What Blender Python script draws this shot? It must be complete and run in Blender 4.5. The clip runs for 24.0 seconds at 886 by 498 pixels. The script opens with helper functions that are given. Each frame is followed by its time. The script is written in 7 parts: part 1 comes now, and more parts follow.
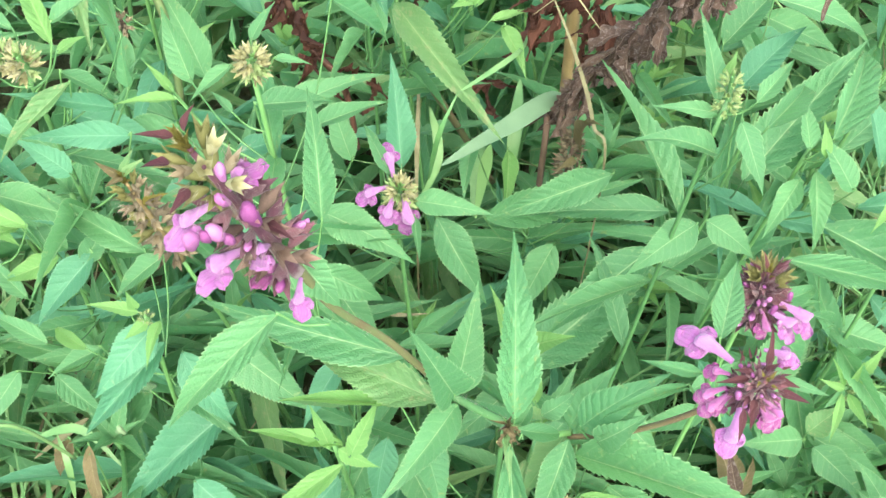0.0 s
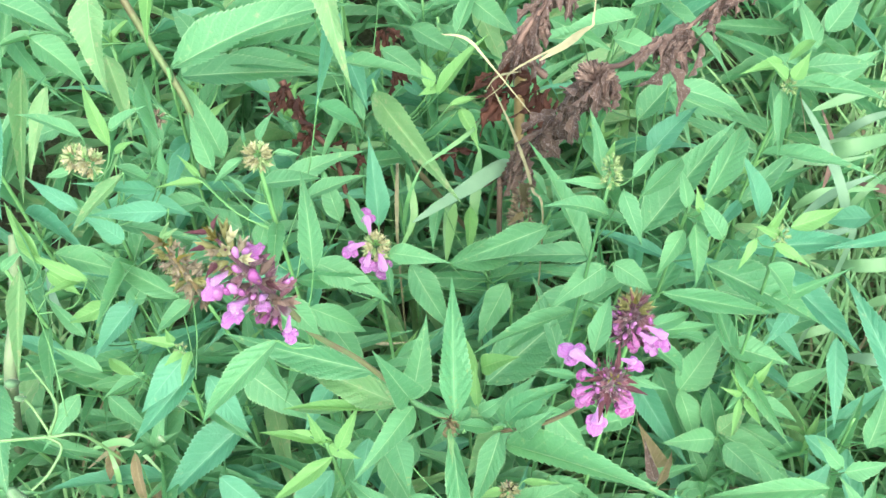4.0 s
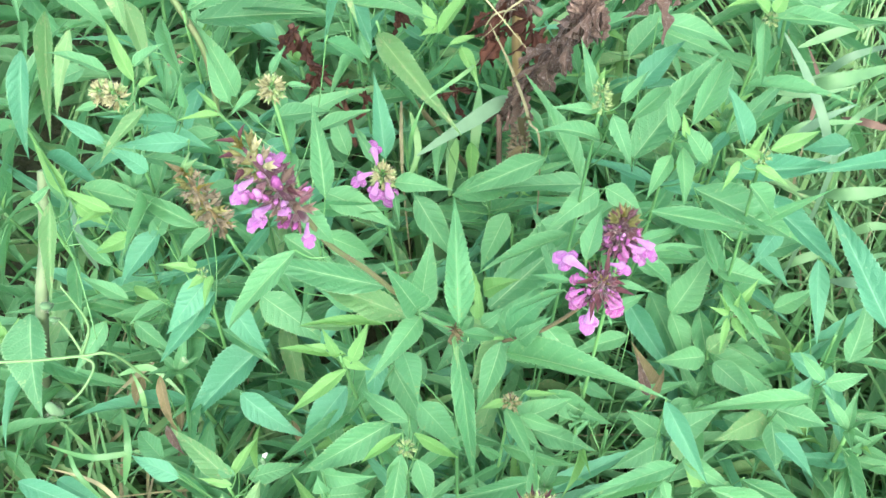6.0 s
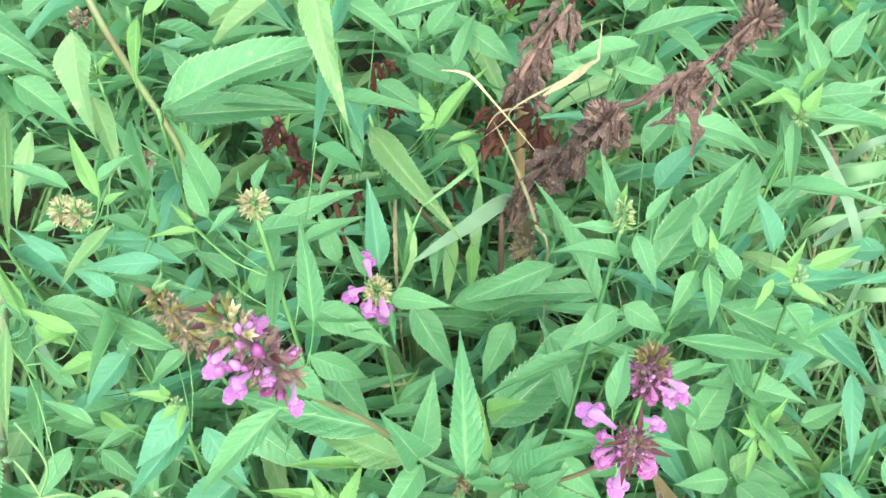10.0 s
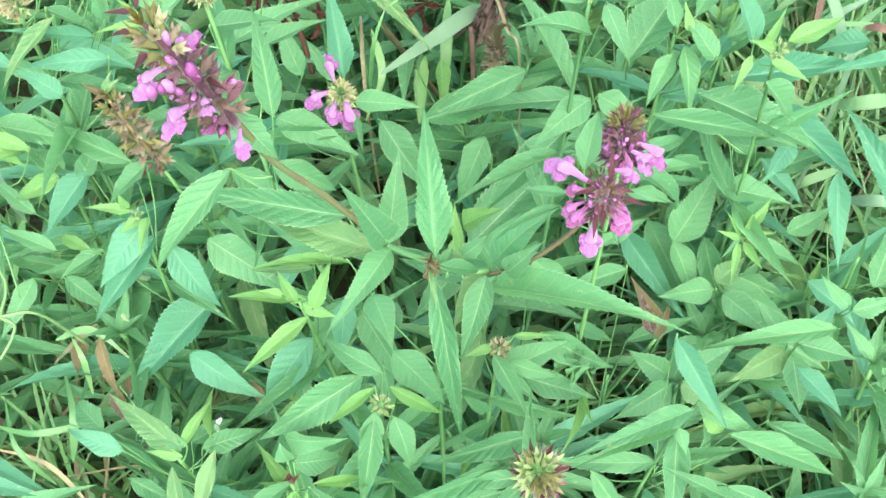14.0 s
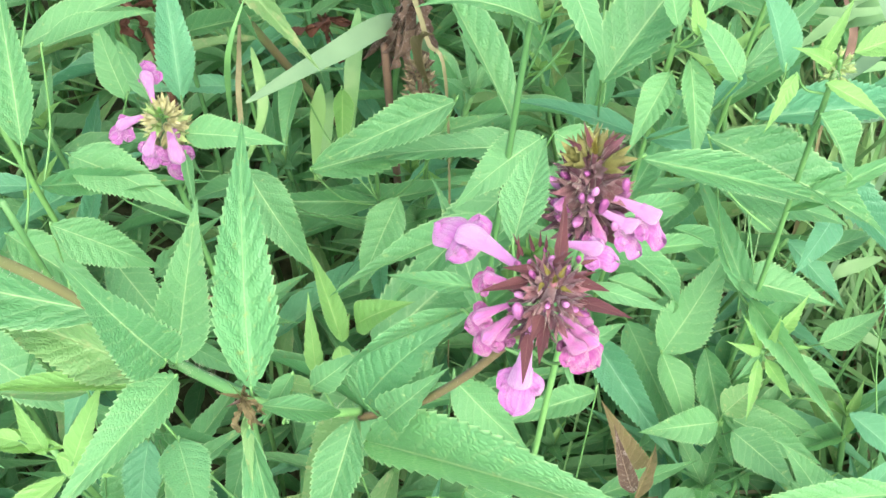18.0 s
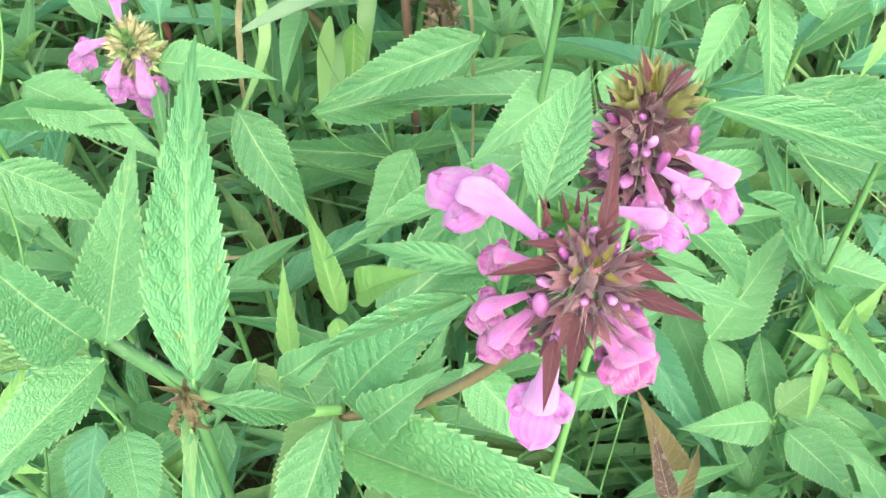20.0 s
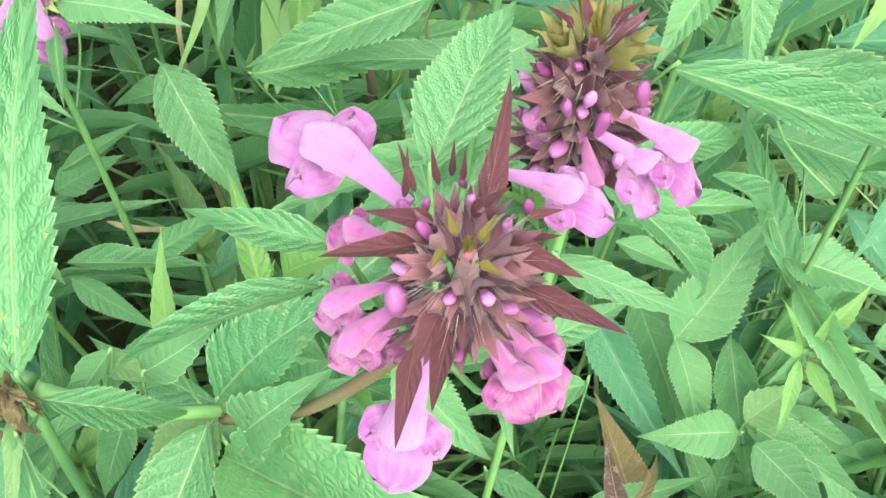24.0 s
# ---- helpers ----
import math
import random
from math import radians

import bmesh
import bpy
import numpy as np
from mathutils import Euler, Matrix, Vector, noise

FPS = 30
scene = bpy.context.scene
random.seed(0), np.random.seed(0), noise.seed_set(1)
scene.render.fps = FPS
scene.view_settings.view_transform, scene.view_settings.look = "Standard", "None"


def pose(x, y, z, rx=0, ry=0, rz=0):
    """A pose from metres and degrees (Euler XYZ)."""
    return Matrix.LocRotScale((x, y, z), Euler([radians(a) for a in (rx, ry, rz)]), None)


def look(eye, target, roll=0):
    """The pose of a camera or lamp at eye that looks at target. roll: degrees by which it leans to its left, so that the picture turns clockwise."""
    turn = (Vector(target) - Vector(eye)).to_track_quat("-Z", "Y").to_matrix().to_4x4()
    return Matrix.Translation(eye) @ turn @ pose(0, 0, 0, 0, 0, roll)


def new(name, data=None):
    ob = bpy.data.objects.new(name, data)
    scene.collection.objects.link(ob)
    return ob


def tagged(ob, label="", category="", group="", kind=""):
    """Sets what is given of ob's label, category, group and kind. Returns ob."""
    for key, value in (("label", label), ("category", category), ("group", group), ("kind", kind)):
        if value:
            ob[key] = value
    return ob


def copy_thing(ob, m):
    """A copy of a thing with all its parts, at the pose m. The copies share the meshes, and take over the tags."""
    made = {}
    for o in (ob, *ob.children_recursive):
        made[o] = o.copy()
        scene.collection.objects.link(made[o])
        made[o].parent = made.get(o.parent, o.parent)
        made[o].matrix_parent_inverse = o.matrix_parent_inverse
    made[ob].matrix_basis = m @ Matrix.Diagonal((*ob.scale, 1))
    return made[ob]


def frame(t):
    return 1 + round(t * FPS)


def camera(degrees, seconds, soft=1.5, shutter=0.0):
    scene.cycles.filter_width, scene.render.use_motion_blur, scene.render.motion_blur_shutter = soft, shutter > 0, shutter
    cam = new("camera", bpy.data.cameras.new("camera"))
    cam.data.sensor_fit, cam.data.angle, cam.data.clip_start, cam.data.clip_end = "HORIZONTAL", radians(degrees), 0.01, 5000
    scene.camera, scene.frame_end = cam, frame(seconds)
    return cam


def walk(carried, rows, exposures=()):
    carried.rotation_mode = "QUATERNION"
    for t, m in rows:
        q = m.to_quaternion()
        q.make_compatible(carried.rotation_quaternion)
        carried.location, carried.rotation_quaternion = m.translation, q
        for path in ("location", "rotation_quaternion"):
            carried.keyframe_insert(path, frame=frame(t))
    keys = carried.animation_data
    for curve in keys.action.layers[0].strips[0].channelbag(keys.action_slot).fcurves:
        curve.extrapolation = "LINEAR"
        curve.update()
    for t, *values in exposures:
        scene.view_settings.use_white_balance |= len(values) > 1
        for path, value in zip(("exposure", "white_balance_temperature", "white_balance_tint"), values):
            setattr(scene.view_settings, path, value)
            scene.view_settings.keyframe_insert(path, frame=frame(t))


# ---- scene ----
cam = camera(42.9, 24.0)
PATH = [
    (0, (0.035, 0.016, 0.982), (-0.016, 1.017, -0.749), 0.9),
    (0.5, (0.038, 0.015, 0.999), (-0.059, 1.011, -0.732), -1.8),
    (1, (0.039, 0.004, 1.019), (-0.095, 1.015, -0.701), -3.4),
    (1.5, (0.042, -0.001, 1.034), (-0.078, 1.013, -0.686), -2.8),
    (3.5, (0.0562, -0.0284, 1.0888), (-0.0221, 1.0283, -0.6075), -0.63),
    (4, (0.0669, -0.0495, 1.1060), (-0.0169, 1.0009, -0.5939), -1.84),
    (4.5, (0.0656, -0.0663, 1.1098), (0.0193, 0.9477, -0.6134), -0.96),
    (5, (0.0707, -0.0839, 1.1185), (-0.0026, 0.8980, -0.6224), -2.67),
    (5.5, (0.0728, -0.0916, 1.1296), (-0.0172, 0.8886, -0.6114), -3.49),
    (6, (0.0691, -0.0893, 1.1313), (-0.0184, 0.9033, -0.6028), -3.07),
    (6.5, (0.0657, -0.0770, 1.1252), (-0.0251, 0.9204, -0.6060), -3.20),
    (7, (0.0658, -0.0618, 1.1177), (-0.0445, 0.9409, -0.6093), -4.78),
    (7.5, (0.0632, -0.0535, 1.1154), (-0.0411, 0.9605, -0.6053), -4.33),
    (8, (0.0598, -0.0490, 1.1131), (-0.0347, 0.9849, -0.5962), -3.97),
    (8.5, (0.0614, -0.0400, 1.1094), (-0.0100, 1.0007, -0.5970), -2.80),
    (9, (0.0562, -0.0356, 1.1059), (0.0036, 1.0202, -0.5919), -1.23),
    (9.5, (0.0580, -0.0290, 1.1004), (-0.0036, 1.0337, -0.5928), -1.88),
    (11.5, (0.0497, -0.0105, 1.0935), (-0.0162, 1.0730, -0.5863), -1.17),
    (12, (0.0511, -0.0158, 1.0954), (-0.0139, 1.0751, -0.5797), -1.15),
    (12.5, (0.0590, -0.0298, 1.0863), (0.0125, 1.0453, -0.5995), -0.85),
    (13, (0.0688, -0.0407, 1.0643), (0.0314, 0.9635, -0.6649), -2.41),
    (13.5, (0.0720, -0.0507, 1.0491), (0.0247, 0.9080, -0.7056), -3.86),
    (14, (0.0681, -0.0618, 1.0455), (0.0194, 0.8719, -0.7225), -3.85),
    (14.5, (0.0653, -0.0618, 1.0230), (0.0021, 0.8633, -0.7491), -3.89),
    (15, (0.0588, -0.0641, 1.0250), (-0.0194, 0.8258, -0.7645), -3.50),
    (15.5, (0.0559, -0.0423, 1.0255), (-0.0038, 0.8511, -0.7628), -2.18),
    (16, (0.0557, -0.0152, 1.0043), (0.0027, 0.9327, -0.7561), -1.71),
    (16.5, (0.0626, 0.0070, 0.9746), (0.0250, 0.9859, -0.7691), -1.73),
    (17, (0.0823, 0.0218, 0.9339), (0.0391, 1.0328, -0.7912), -2.18),
    (17.5, (0.0959, 0.0366, 0.8963), (0.0664, 1.0789, -0.8104), -1.73),
    (18, (0.0991, 0.0470, 0.8655), (0.0948, 1.1028, -0.8331), 0.12),
    (18.5, (0.1004, 0.0559, 0.8459), (0.0974, 1.1098, -0.8539), 0.81),
    (20.5, (0.1081, 0.0855, 0.7968), (0.0410, 1.0692, -0.9433), -0.79),
    (21, (0.1143, 0.0888, 0.7807), (0.0525, 1.0739, -0.9588), -0.67),
    (21.5, (0.1165, 0.0943, 0.7783), (0.0579, 1.0609, -0.9716), -0.70),
    (22, (0.1196, 0.0965, 0.7710), (0.0677, 1.0589, -0.9815), 0.32),
    (22.5, (0.1252, 0.0979, 0.7712), (0.0815, 1.0608, -0.9812), 0.89),
    (23, (0.1209, 0.0964, 0.7721), (0.1111, 1.0623, -0.9792), 3.70),
    (23.5, (0.1162, 0.1030, 0.7674), (0.0854, 1.0530, -0.9923), 2.89),
    (24, (0.1174, 0.1001, 0.7778), (0.0851, 1.0713, -0.9703), 3.21),
]
# the clip's own exposure and white balance: seconds, stops, kelvin, tint
LIGHT = [(0.0, 2.45, 7320, 9.9), (1.5, 2.45, 7220, 9.9), (3.5, 2.45, 6720, 9.4), (9.5, 2.45, 6820, 9.4), (11.5, 2.48, 7520, 9.9), (12.3, 2.48, 7520, 9.9), (13.5, 2.48, 6920, 9.9), (15.5, 2.47, 7020, 9.9), (17.0, 2.49, 7320, 10.4), (18.5, 2.53, 7590, 10.9), (21.5, 2.57, 7590, 11.4), (24.0, 2.48, 7590, 11.4)]
walk(cam, [(t, look(eye, target, roll)) for t, eye, target, roll in PATH], LIGHT)

# ---- daylight: bright overcast sky ----
world = bpy.data.worlds.new("world")
scene.world = world
world.use_nodes = True
wn, wl = world.node_tree.nodes, world.node_tree.links
sky = wn.new("ShaderNodeTexSky")
sky.sky_type, sky.sun_disc = "NISHITA", False
sky.sun_elevation, sky.sun_rotation, sky.dust_density = radians(58), radians(165), 3.0
wl.new(sky.outputs[0], wn["Background"].inputs[0])
wn["Background"].inputs[1].default_value = 0.15
sun = new("sun", bpy.data.lights.new("sun", "SUN"))
sun.data.energy, sun.data.angle, sun.data.color = 2.8, radians(80), (1.0, 0.95, 0.87)
sun.matrix_world = look((0.45, -1.6, 2.7), (0, 0, 0))


# ---- materials ----
def nodes_of(name):
    m = bpy.data.materials.new(name)
    m.use_nodes = True
    return m, m.node_tree.nodes, m.node_tree.links


def maths(n, l, op, a, b=None, c=None):
    x = n.new("ShaderNodeMath")
    x.operation = op
    for i, v in enumerate((a, b, c)):
        if v is None:
            continue
        if isinstance(v, (int, float)):
            x.inputs[i].default_value = v
        else:
            l.new(v, x.inputs[i])
    return x.outputs[0]


def mixed(n, l, f, a, b):
    x = n.new("ShaderNodeMix")
    x.data_type = "RGBA"
    for i, v in ((0, f), (6, a), (7, b)):
        if isinstance(v, (int, float)):
            x.inputs[i].default_value = v
        elif isinstance(v, tuple):
            x.inputs[i].default_value = (*v, 1)
        else:
            l.new(v, x.inputs[i])
    return x.outputs[2]


def noise_of(n, l, scale, detail=3.0, coord="Object", rough=0.55, squeeze=1.0):
    tc = n.new("ShaderNodeTexCoord")
    x = n.new("ShaderNodeTexNoise")
    x.inputs["Scale"].default_value, x.inputs["Detail"].default_value = scale, detail
    x.inputs["Roughness"].default_value = rough
    mp = n.new("ShaderNodeMapping")
    mp.inputs["Scale"].default_value = (squeeze, 1, 1)
    l.new(tc.outputs[coord], mp.inputs[0])
    l.new(mp.outputs[0], x.inputs["Vector"])
    return x.outputs[0]


def ramp(n, l, f, lo, hi):
    x = n.new("ShaderNodeMapRange")
    x.interpolation_type = "SMOOTHSTEP"
    l.new(f, x.inputs[0])
    x.inputs[1].default_value, x.inputs[2].default_value = lo, hi
    return x.outputs[0]


def finish(n, l, colour, rough, translucent, bump=None, strength=0.3, distance=0.001, sheen=0.0, glow=None):
    p = n["Principled BSDF"]
    l.new(colour, p.inputs["Base Color"])
    p.inputs["Roughness"].default_value = rough
    p.inputs["Specular IOR Level"].default_value = 0.38
    p.inputs["Sheen Weight"].default_value = sheen
    if bump is not None:
        b = n.new("ShaderNodeBump")
        b.inputs["Strength"].default_value, b.inputs["Distance"].default_value = strength, distance
        l.new(bump, b.inputs["Height"])
        l.new(b.outputs[0], p.inputs["Normal"])
    if translucent:
        t = n.new("ShaderNodeBsdfTranslucent")
        l.new(glow or colour, t.inputs[0])
        m = n.new("ShaderNodeMixShader")
        m.inputs[0].default_value = translucent
        l.new(p.outputs[0], m.inputs[1])
        l.new(t.outputs[0], m.inputs[2])
        l.new(m.outputs[0], n["Material Output"].inputs[0])


def leaf_material(name, dark, light, vein, blotch=None, blotch_amount=0.0, rough=0.52, veins=11.0):
    """Toothed leaf: paler midrib and side veins, quilted relief, hue that differs from leaf to leaf, small blemishes."""
    m, n, l = nodes_of(name)
    uv = n.new("ShaderNodeUVMap")
    sp = n.new("ShaderNodeSeparateXYZ")
    l.new(uv.outputs[0], sp.inputs[0])
    u, v = sp.outputs[0], sp.outputs[1]
    side = maths(n, l, "ABSOLUTE", maths(n, l, "SUBTRACT", v, 0.5))
    ob = n.new("ShaderNodeObjectInfo")
    wob = noise_of(n, l, 9.0, 2.0, squeeze=0.27)
    phase = maths(n, l, "SUBTRACT", maths(n, l, "MULTIPLY", u, veins), maths(n, l, "MULTIPLY", side, 3.2))
    phase = maths(n, l, "ADD", phase, maths(n, l, "MULTIPLY", wob, 0.9))
    saw = maths(n, l, "ABSOLUTE", maths(n, l, "SUBTRACT", maths(n, l, "FRACT", phase), 0.5))
    lateral = maths(n, l, "SUBTRACT", 1.0, ramp(n, l, saw, 0.0, 0.11))
    midrib = maths(n, l, "SUBTRACT", 1.0, ramp(n, l, side, 0.004, 0.026))
    coarse = noise_of(n, l, 3.0, 3.0, squeeze=0.27)
    fine = noise_of(n, l, 60.0, 4.0, squeeze=0.27)
    tone = maths(n, l, "ADD", maths(n, l, "MULTIPLY", ob.outputs["Random"], 0.65), maths(n, l, "MULTIPLY", coarse, 0.5))
    tone = maths(n, l, "ADD", tone, maths(n, l, "MULTIPLY", maths(n, l, "SUBTRACT", fine, 0.5), 0.5))
    col = mixed(n, l, maths(n, l, "SUBTRACT", tone, 0.1), dark, light)
    col = mixed(n, l, maths(n, l, "MULTIPLY", lateral, 0.20), col, vein)
    col = mixed(n, l, maths(n, l, "MULTIPLY", midrib, 0.72), col, vein)
    rim = ramp(n, l, side, 0.46, 0.5)
    col = mixed(n, l, maths(n, l, "MULTIPLY", rim, 0.6), col, vein)
    if blotch:
        spots = ramp(n, l, noise_of(n, l, 14.0, 4.0, rough=0.7, squeeze=0.27), 0.62 - 0.16 * blotch_amount, 0.72 - 0.1 * blotch_amount)
        col = mixed(n, l, maths(n, l, "MULTIPLY", spots, 0.75), col, blotch)
    net = n.new("ShaderNodeTexVoronoi")
    net.feature = "DISTANCE_TO_EDGE"
    net.inputs["Scale"].default_value = 1.0
    cells = n.new("ShaderNodeCombineXYZ")
    l.new(maths(n, l, "ADD", maths(n, l, "MULTIPLY", u, 46.0), maths(n, l, "MULTIPLY", wob, 3.0)), cells.inputs[0])
    l.new(maths(n, l, "MULTIPLY", maths(n, l, "SUBTRACT", v, 0.5), 15.0), cells.inputs[1])
    l.new(maths(n, l, "MULTIPLY", ob.outputs["Random"], 40.0), cells.inputs[2])
    l.new(cells.outputs[0], net.inputs["Vector"])
    pad = ramp(n, l, net.outputs[0], 0.0, 0.32)
    col = mixed(n, l, maths(n, l, "MULTIPLY", maths(n, l, "SUBTRACT", 1.0, pad), 0.16), col, dark)
    fleck = ramp(n, l, noise_of(n, l, 85.0, 3.0, rough=0.75, squeeze=0.27), 0.63, 0.72)
    col = mixed(n, l, maths(n, l, "MULTIPLY", fleck, 0.35), col, vein)
    relief = maths(n, l, "ADD", maths(n, l, "MULTIPLY", ramp(n, l, saw, 0.0, 0.42), 0.8), maths(n, l, "MULTIPLY", fine, 0.35))
    relief = maths(n, l, "ADD", relief, maths(n, l, "MULTIPLY", pad, 0.55))
    relief = maths(n, l, "SUBTRACT", relief, maths(n, l, "MULTIPLY", midrib, 0.9))
    glow = None if light[0] > light[1] else mixed(n, l, 0.5, col, tuple(min(1, c * k) for c, k in zip(light, (1.5, 1.35, 0.8))))
    finish(n, l, col, rough, 0.50, relief, 0.5, 0.0009, 0.0, glow)
    return m


def plain_material(name, a, b, scale=60.0, rough=0.6, translucent=0.0, strength=0.4, distance=0.001, sheen=0.0):
    m, n, l = nodes_of(name)
    ob = n.new("ShaderNodeObjectInfo")
    f = noise_of(n, l, scale, 5.0)
    g = noise_of(n, l, scale * 0.12, 2.0)
    w = maths(n, l, "ADD", maths(n, l, "MULTIPLY", f, 0.7), maths(n, l, "MULTIPLY", g, 0.5))
    w = maths(n, l, "ADD", w, maths(n, l, "MULTIPLY", maths(n, l, "SUBTRACT", ob.outputs["Random"], 0.6), 0.4))
    finish(n, l, mixed(n, l, ramp(n, l, w, 0.3, 0.8), a, b), rough, translucent, f, strength, distance, sheen)
    return m


def petal_material(name, deep, mid, pale, hood):
    """Petal: veined pink with white marks in the throat (u runs from the throat out, v across)."""
    m, n, l = nodes_of(name)
    uv = n.new("ShaderNodeUVMap")
    sp = n.new("ShaderNodeSeparateXYZ")
    l.new(uv.outputs[0], sp.inputs[0])
    u, v = sp.outputs[0], sp.outputs[1]
    ob = n.new("ShaderNodeObjectInfo")
    wob = noise_of(n, l, 260.0, 3.0)
    fan = maths(n, l, "SINE", maths(n, l, "ADD", maths(n, l, "MULTIPLY", v, 38.0), maths(n, l, "MULTIPLY", wob, 5.0)))
    col = mixed(n, l, ramp(n, l, maths(n, l, "ADD", maths(n, l, "MULTIPLY", wob, 0.7), maths(n, l, "MULTIPLY", ob.outputs["Random"], 0.5)), 0.25, 0.85), mid, pale)
    col = mixed(n, l, maths(n, l, "MULTIPLY", maths(n, l, "MULTIPLY", ramp(n, l, fan, 0.2, 1.0), ramp(n, l, wob, 0.35, 0.65)), 0.55), col, deep)
    col = mixed(n, l, maths(n, l, "MULTIPLY", ramp(n, l, u, 0.9, 1.25), 0.75), col, hood)
    throat = maths(n, l, "MULTIPLY", maths(n, l, "SUBTRACT", 1.0, ramp(n, l, u, 0.02, 0.30)), ramp(n, l, noise_of(n, l, 620.0, 2.0), 0.5, 0.6))
    col = mixed(n, l, maths(n, l, "MULTIPLY", throat, 0.7), col, (0.75, 0.62, 0.74))
    finish(n, l, col, 0.6, 0.35, maths(n, l, "ADD", wob, maths(n, l, "MULTIPLY", fan, 0.12)), 0.55, 0.0006, 0.3)
    return m


G = {
    "leaf": leaf_material("leaf_green", (0.039, 0.150, 0.070), (0.101, 0.287, 0.130), (0.26, 0.43, 0.22), (0.22, 0.34, 0.15), 0.1),
    # blue: bluish-teal tint puts the reflected sky into the leaf colour
    "blue": leaf_material("leaf_bluish_sheen", (0.036, 0.163, 0.096), (0.086, 0.276, 0.163), (0.17, 0.37, 0.24), (0.17, 0.3, 0.18), 0.0),
    "young": leaf_material("leaf_young", (0.085, 0.235, 0.072), (0.145, 0.320, 0.112), (0.26, 0.40, 0.18), None),
    "pale": leaf_material("leaf_pale", (0.070, 0.195, 0.082), (0.135, 0.265, 0.112), (0.24, 0.36, 0.18), (0.25, 0.28, 0.15), 0.45),
    # low: darker leaf_green with undergrowth shade in its colour; also dark older leaves
    "low": leaf_material("leaf_shaded_old", (0.036, 0.150, 0.068), (0.086, 0.265, 0.120), (0.18, 0.35, 0.17), (0.17, 0.22, 0.08), 0.2),
    "bract": leaf_material("bract_purple", (0.040, 0.009, 0.020), (0.104, 0.038, 0.044), (0.15, 0.09, 0.08), None, rough=0.6, veins=6.0),
    "olive": leaf_material("bract_olive", (0.090, 0.085, 0.016), (0.190, 0.175, 0.036), (0.24, 0.21, 0.07), None, rough=0.6, veins=6.0),
    "tan": leaf_material("leaf_dry", (0.085, 0.075, 0.040), (0.180, 0.150, 0.080), (0.27, 0.25, 0.15), (0.11, 0.11, 0.045), 0.9, 0.75),
    "brown": leaf_material("leaf_dead", (0.030, 0.019, 0.015), (0.190, 0.130, 0.105), (0.29, 0.235, 0.20), (0.24, 0.21, 0.20), 0.6, 0.8),
    "white": leaf_material("petal_white", (0.62, 0.60, 0.60), (0.78, 0.76, 0.76), (0.8, 0.78, 0.78), None),
    "rust": leaf_material("leaf_rust", (0.040, 0.015, 0.010), (0.095, 0.036, 0.022), (0.13, 0.06, 0.04), None, 0.0, 0.7),
}
STEM = plain_material("stem_green", (0.034, 0.115, 0.040), (0.072, 0.19, 0.062), 90, 0.6)
STEM_RED = plain_material("stem_reddish", (0.085, 0.066, 0.036), (0.070, 0.12, 0.045), 60, 0.65)
STEM_DEAD = plain_material("stem_dead", (0.036, 0.022, 0.017), (0.10, 0.066, 0.050), 120, 0.85)
STEM_RUST = plain_material("stem_rust", (0.055, 0.022, 0.014), (0.11, 0.045, 0.028), 90, 0.7)
STEM_TAN = plain_material("stem_tan", (0.12, 0.09, 0.04), (0.2, 0.15, 0.07), 90, 0.7)
STEM_PALE = plain_material("stem_pale", (0.055, 0.13, 0.045), (0.10, 0.185, 0.07), 90, 0.7)
STEM_WOOLLY = plain_material("stem_woolly", (0.055, 0.095, 0.045), (0.095, 0.140, 0.072), 70, 0.9, 0.0, 0.8)
STRAW = plain_material("straw", (0.092, 0.095, 0.052), (0.18, 0.178, 0.100), 150, 0.7, 0.15)
GRASS = plain_material("grass_blade", (0.050, 0.150, 0.055), (0.110, 0.225, 0.088), 40, 0.5, 0.2)
# darker copy of grass_blade, the shade of the grassy gaps put into its colour
GRASS_SHADE = plain_material("grass_blade_shaded", (0.026, 0.086, 0.034), (0.058, 0.140, 0.058), 60, 0.65, 0.15)
BLADE = plain_material("broad_blade", (0.040, 0.105, 0.060), (0.075, 0.150, 0.088), 60, 0.65, 0.2)
PETAL = petal_material("petal_pink", (0.12, 0.016, 0.130), (0.172, 0.034, 0.182), (0.272, 0.098, 0.302), (0.318, 0.148, 0.360))
PETAL_DEEP = petal_material("petal_magenta", (0.090, 0.006, 0.080), (0.155, 0.014, 0.128), (0.235, 0.050, 0.208), (0.285, 0.092, 0.270))
BUD = plain_material("bud_pink", (0.14, 0.026, 0.125), (0.34, 0.15, 0.34), 420, 0.5, 0.25)
CALYX = plain_material("calyx_purple", (0.040, 0.009, 0.023), (0.108, 0.038, 0.054), 300, 0.6, 0.1, sheen=0.15)
CALYX_GREEN = plain_material("calyx_green", (0.070, 0.078, 0.024), (0.145, 0.155, 0.055), 300, 0.6, 0.15)
CALYX_FRESH = plain_material("calyx_fresh", (0.12, 0.21, 0.075), (0.21, 0.30, 0.13), 300, 0.6, 0.2)
CALYX_DRY = plain_material("calyx_dry", (0.060, 0.050, 0.032), (0.17, 0.15, 0.098), 260, 0.75, 0.1)
CALYX_DEAD = plain_material("calyx_dead", (0.045, 0.028, 0.022), (0.13, 0.095, 0.075), 260, 0.8, 0.1)
HAIR = plain_material("hair", (0.22, 0.22, 0.18), (0.36, 0.34, 0.30), 200, 0.6, 0.3)
SOIL = plain_material("soil", (0.014, 0.016, 0.008), (0.045, 0.050, 0.024), 35, 0.95, 0, 1.0, 0.02)
CALYX_STRAW = plain_material("calyx_straw", (0.14, 0.15, 0.065), (0.29, 0.30, 0.17), 300, 0.7, 0.2)
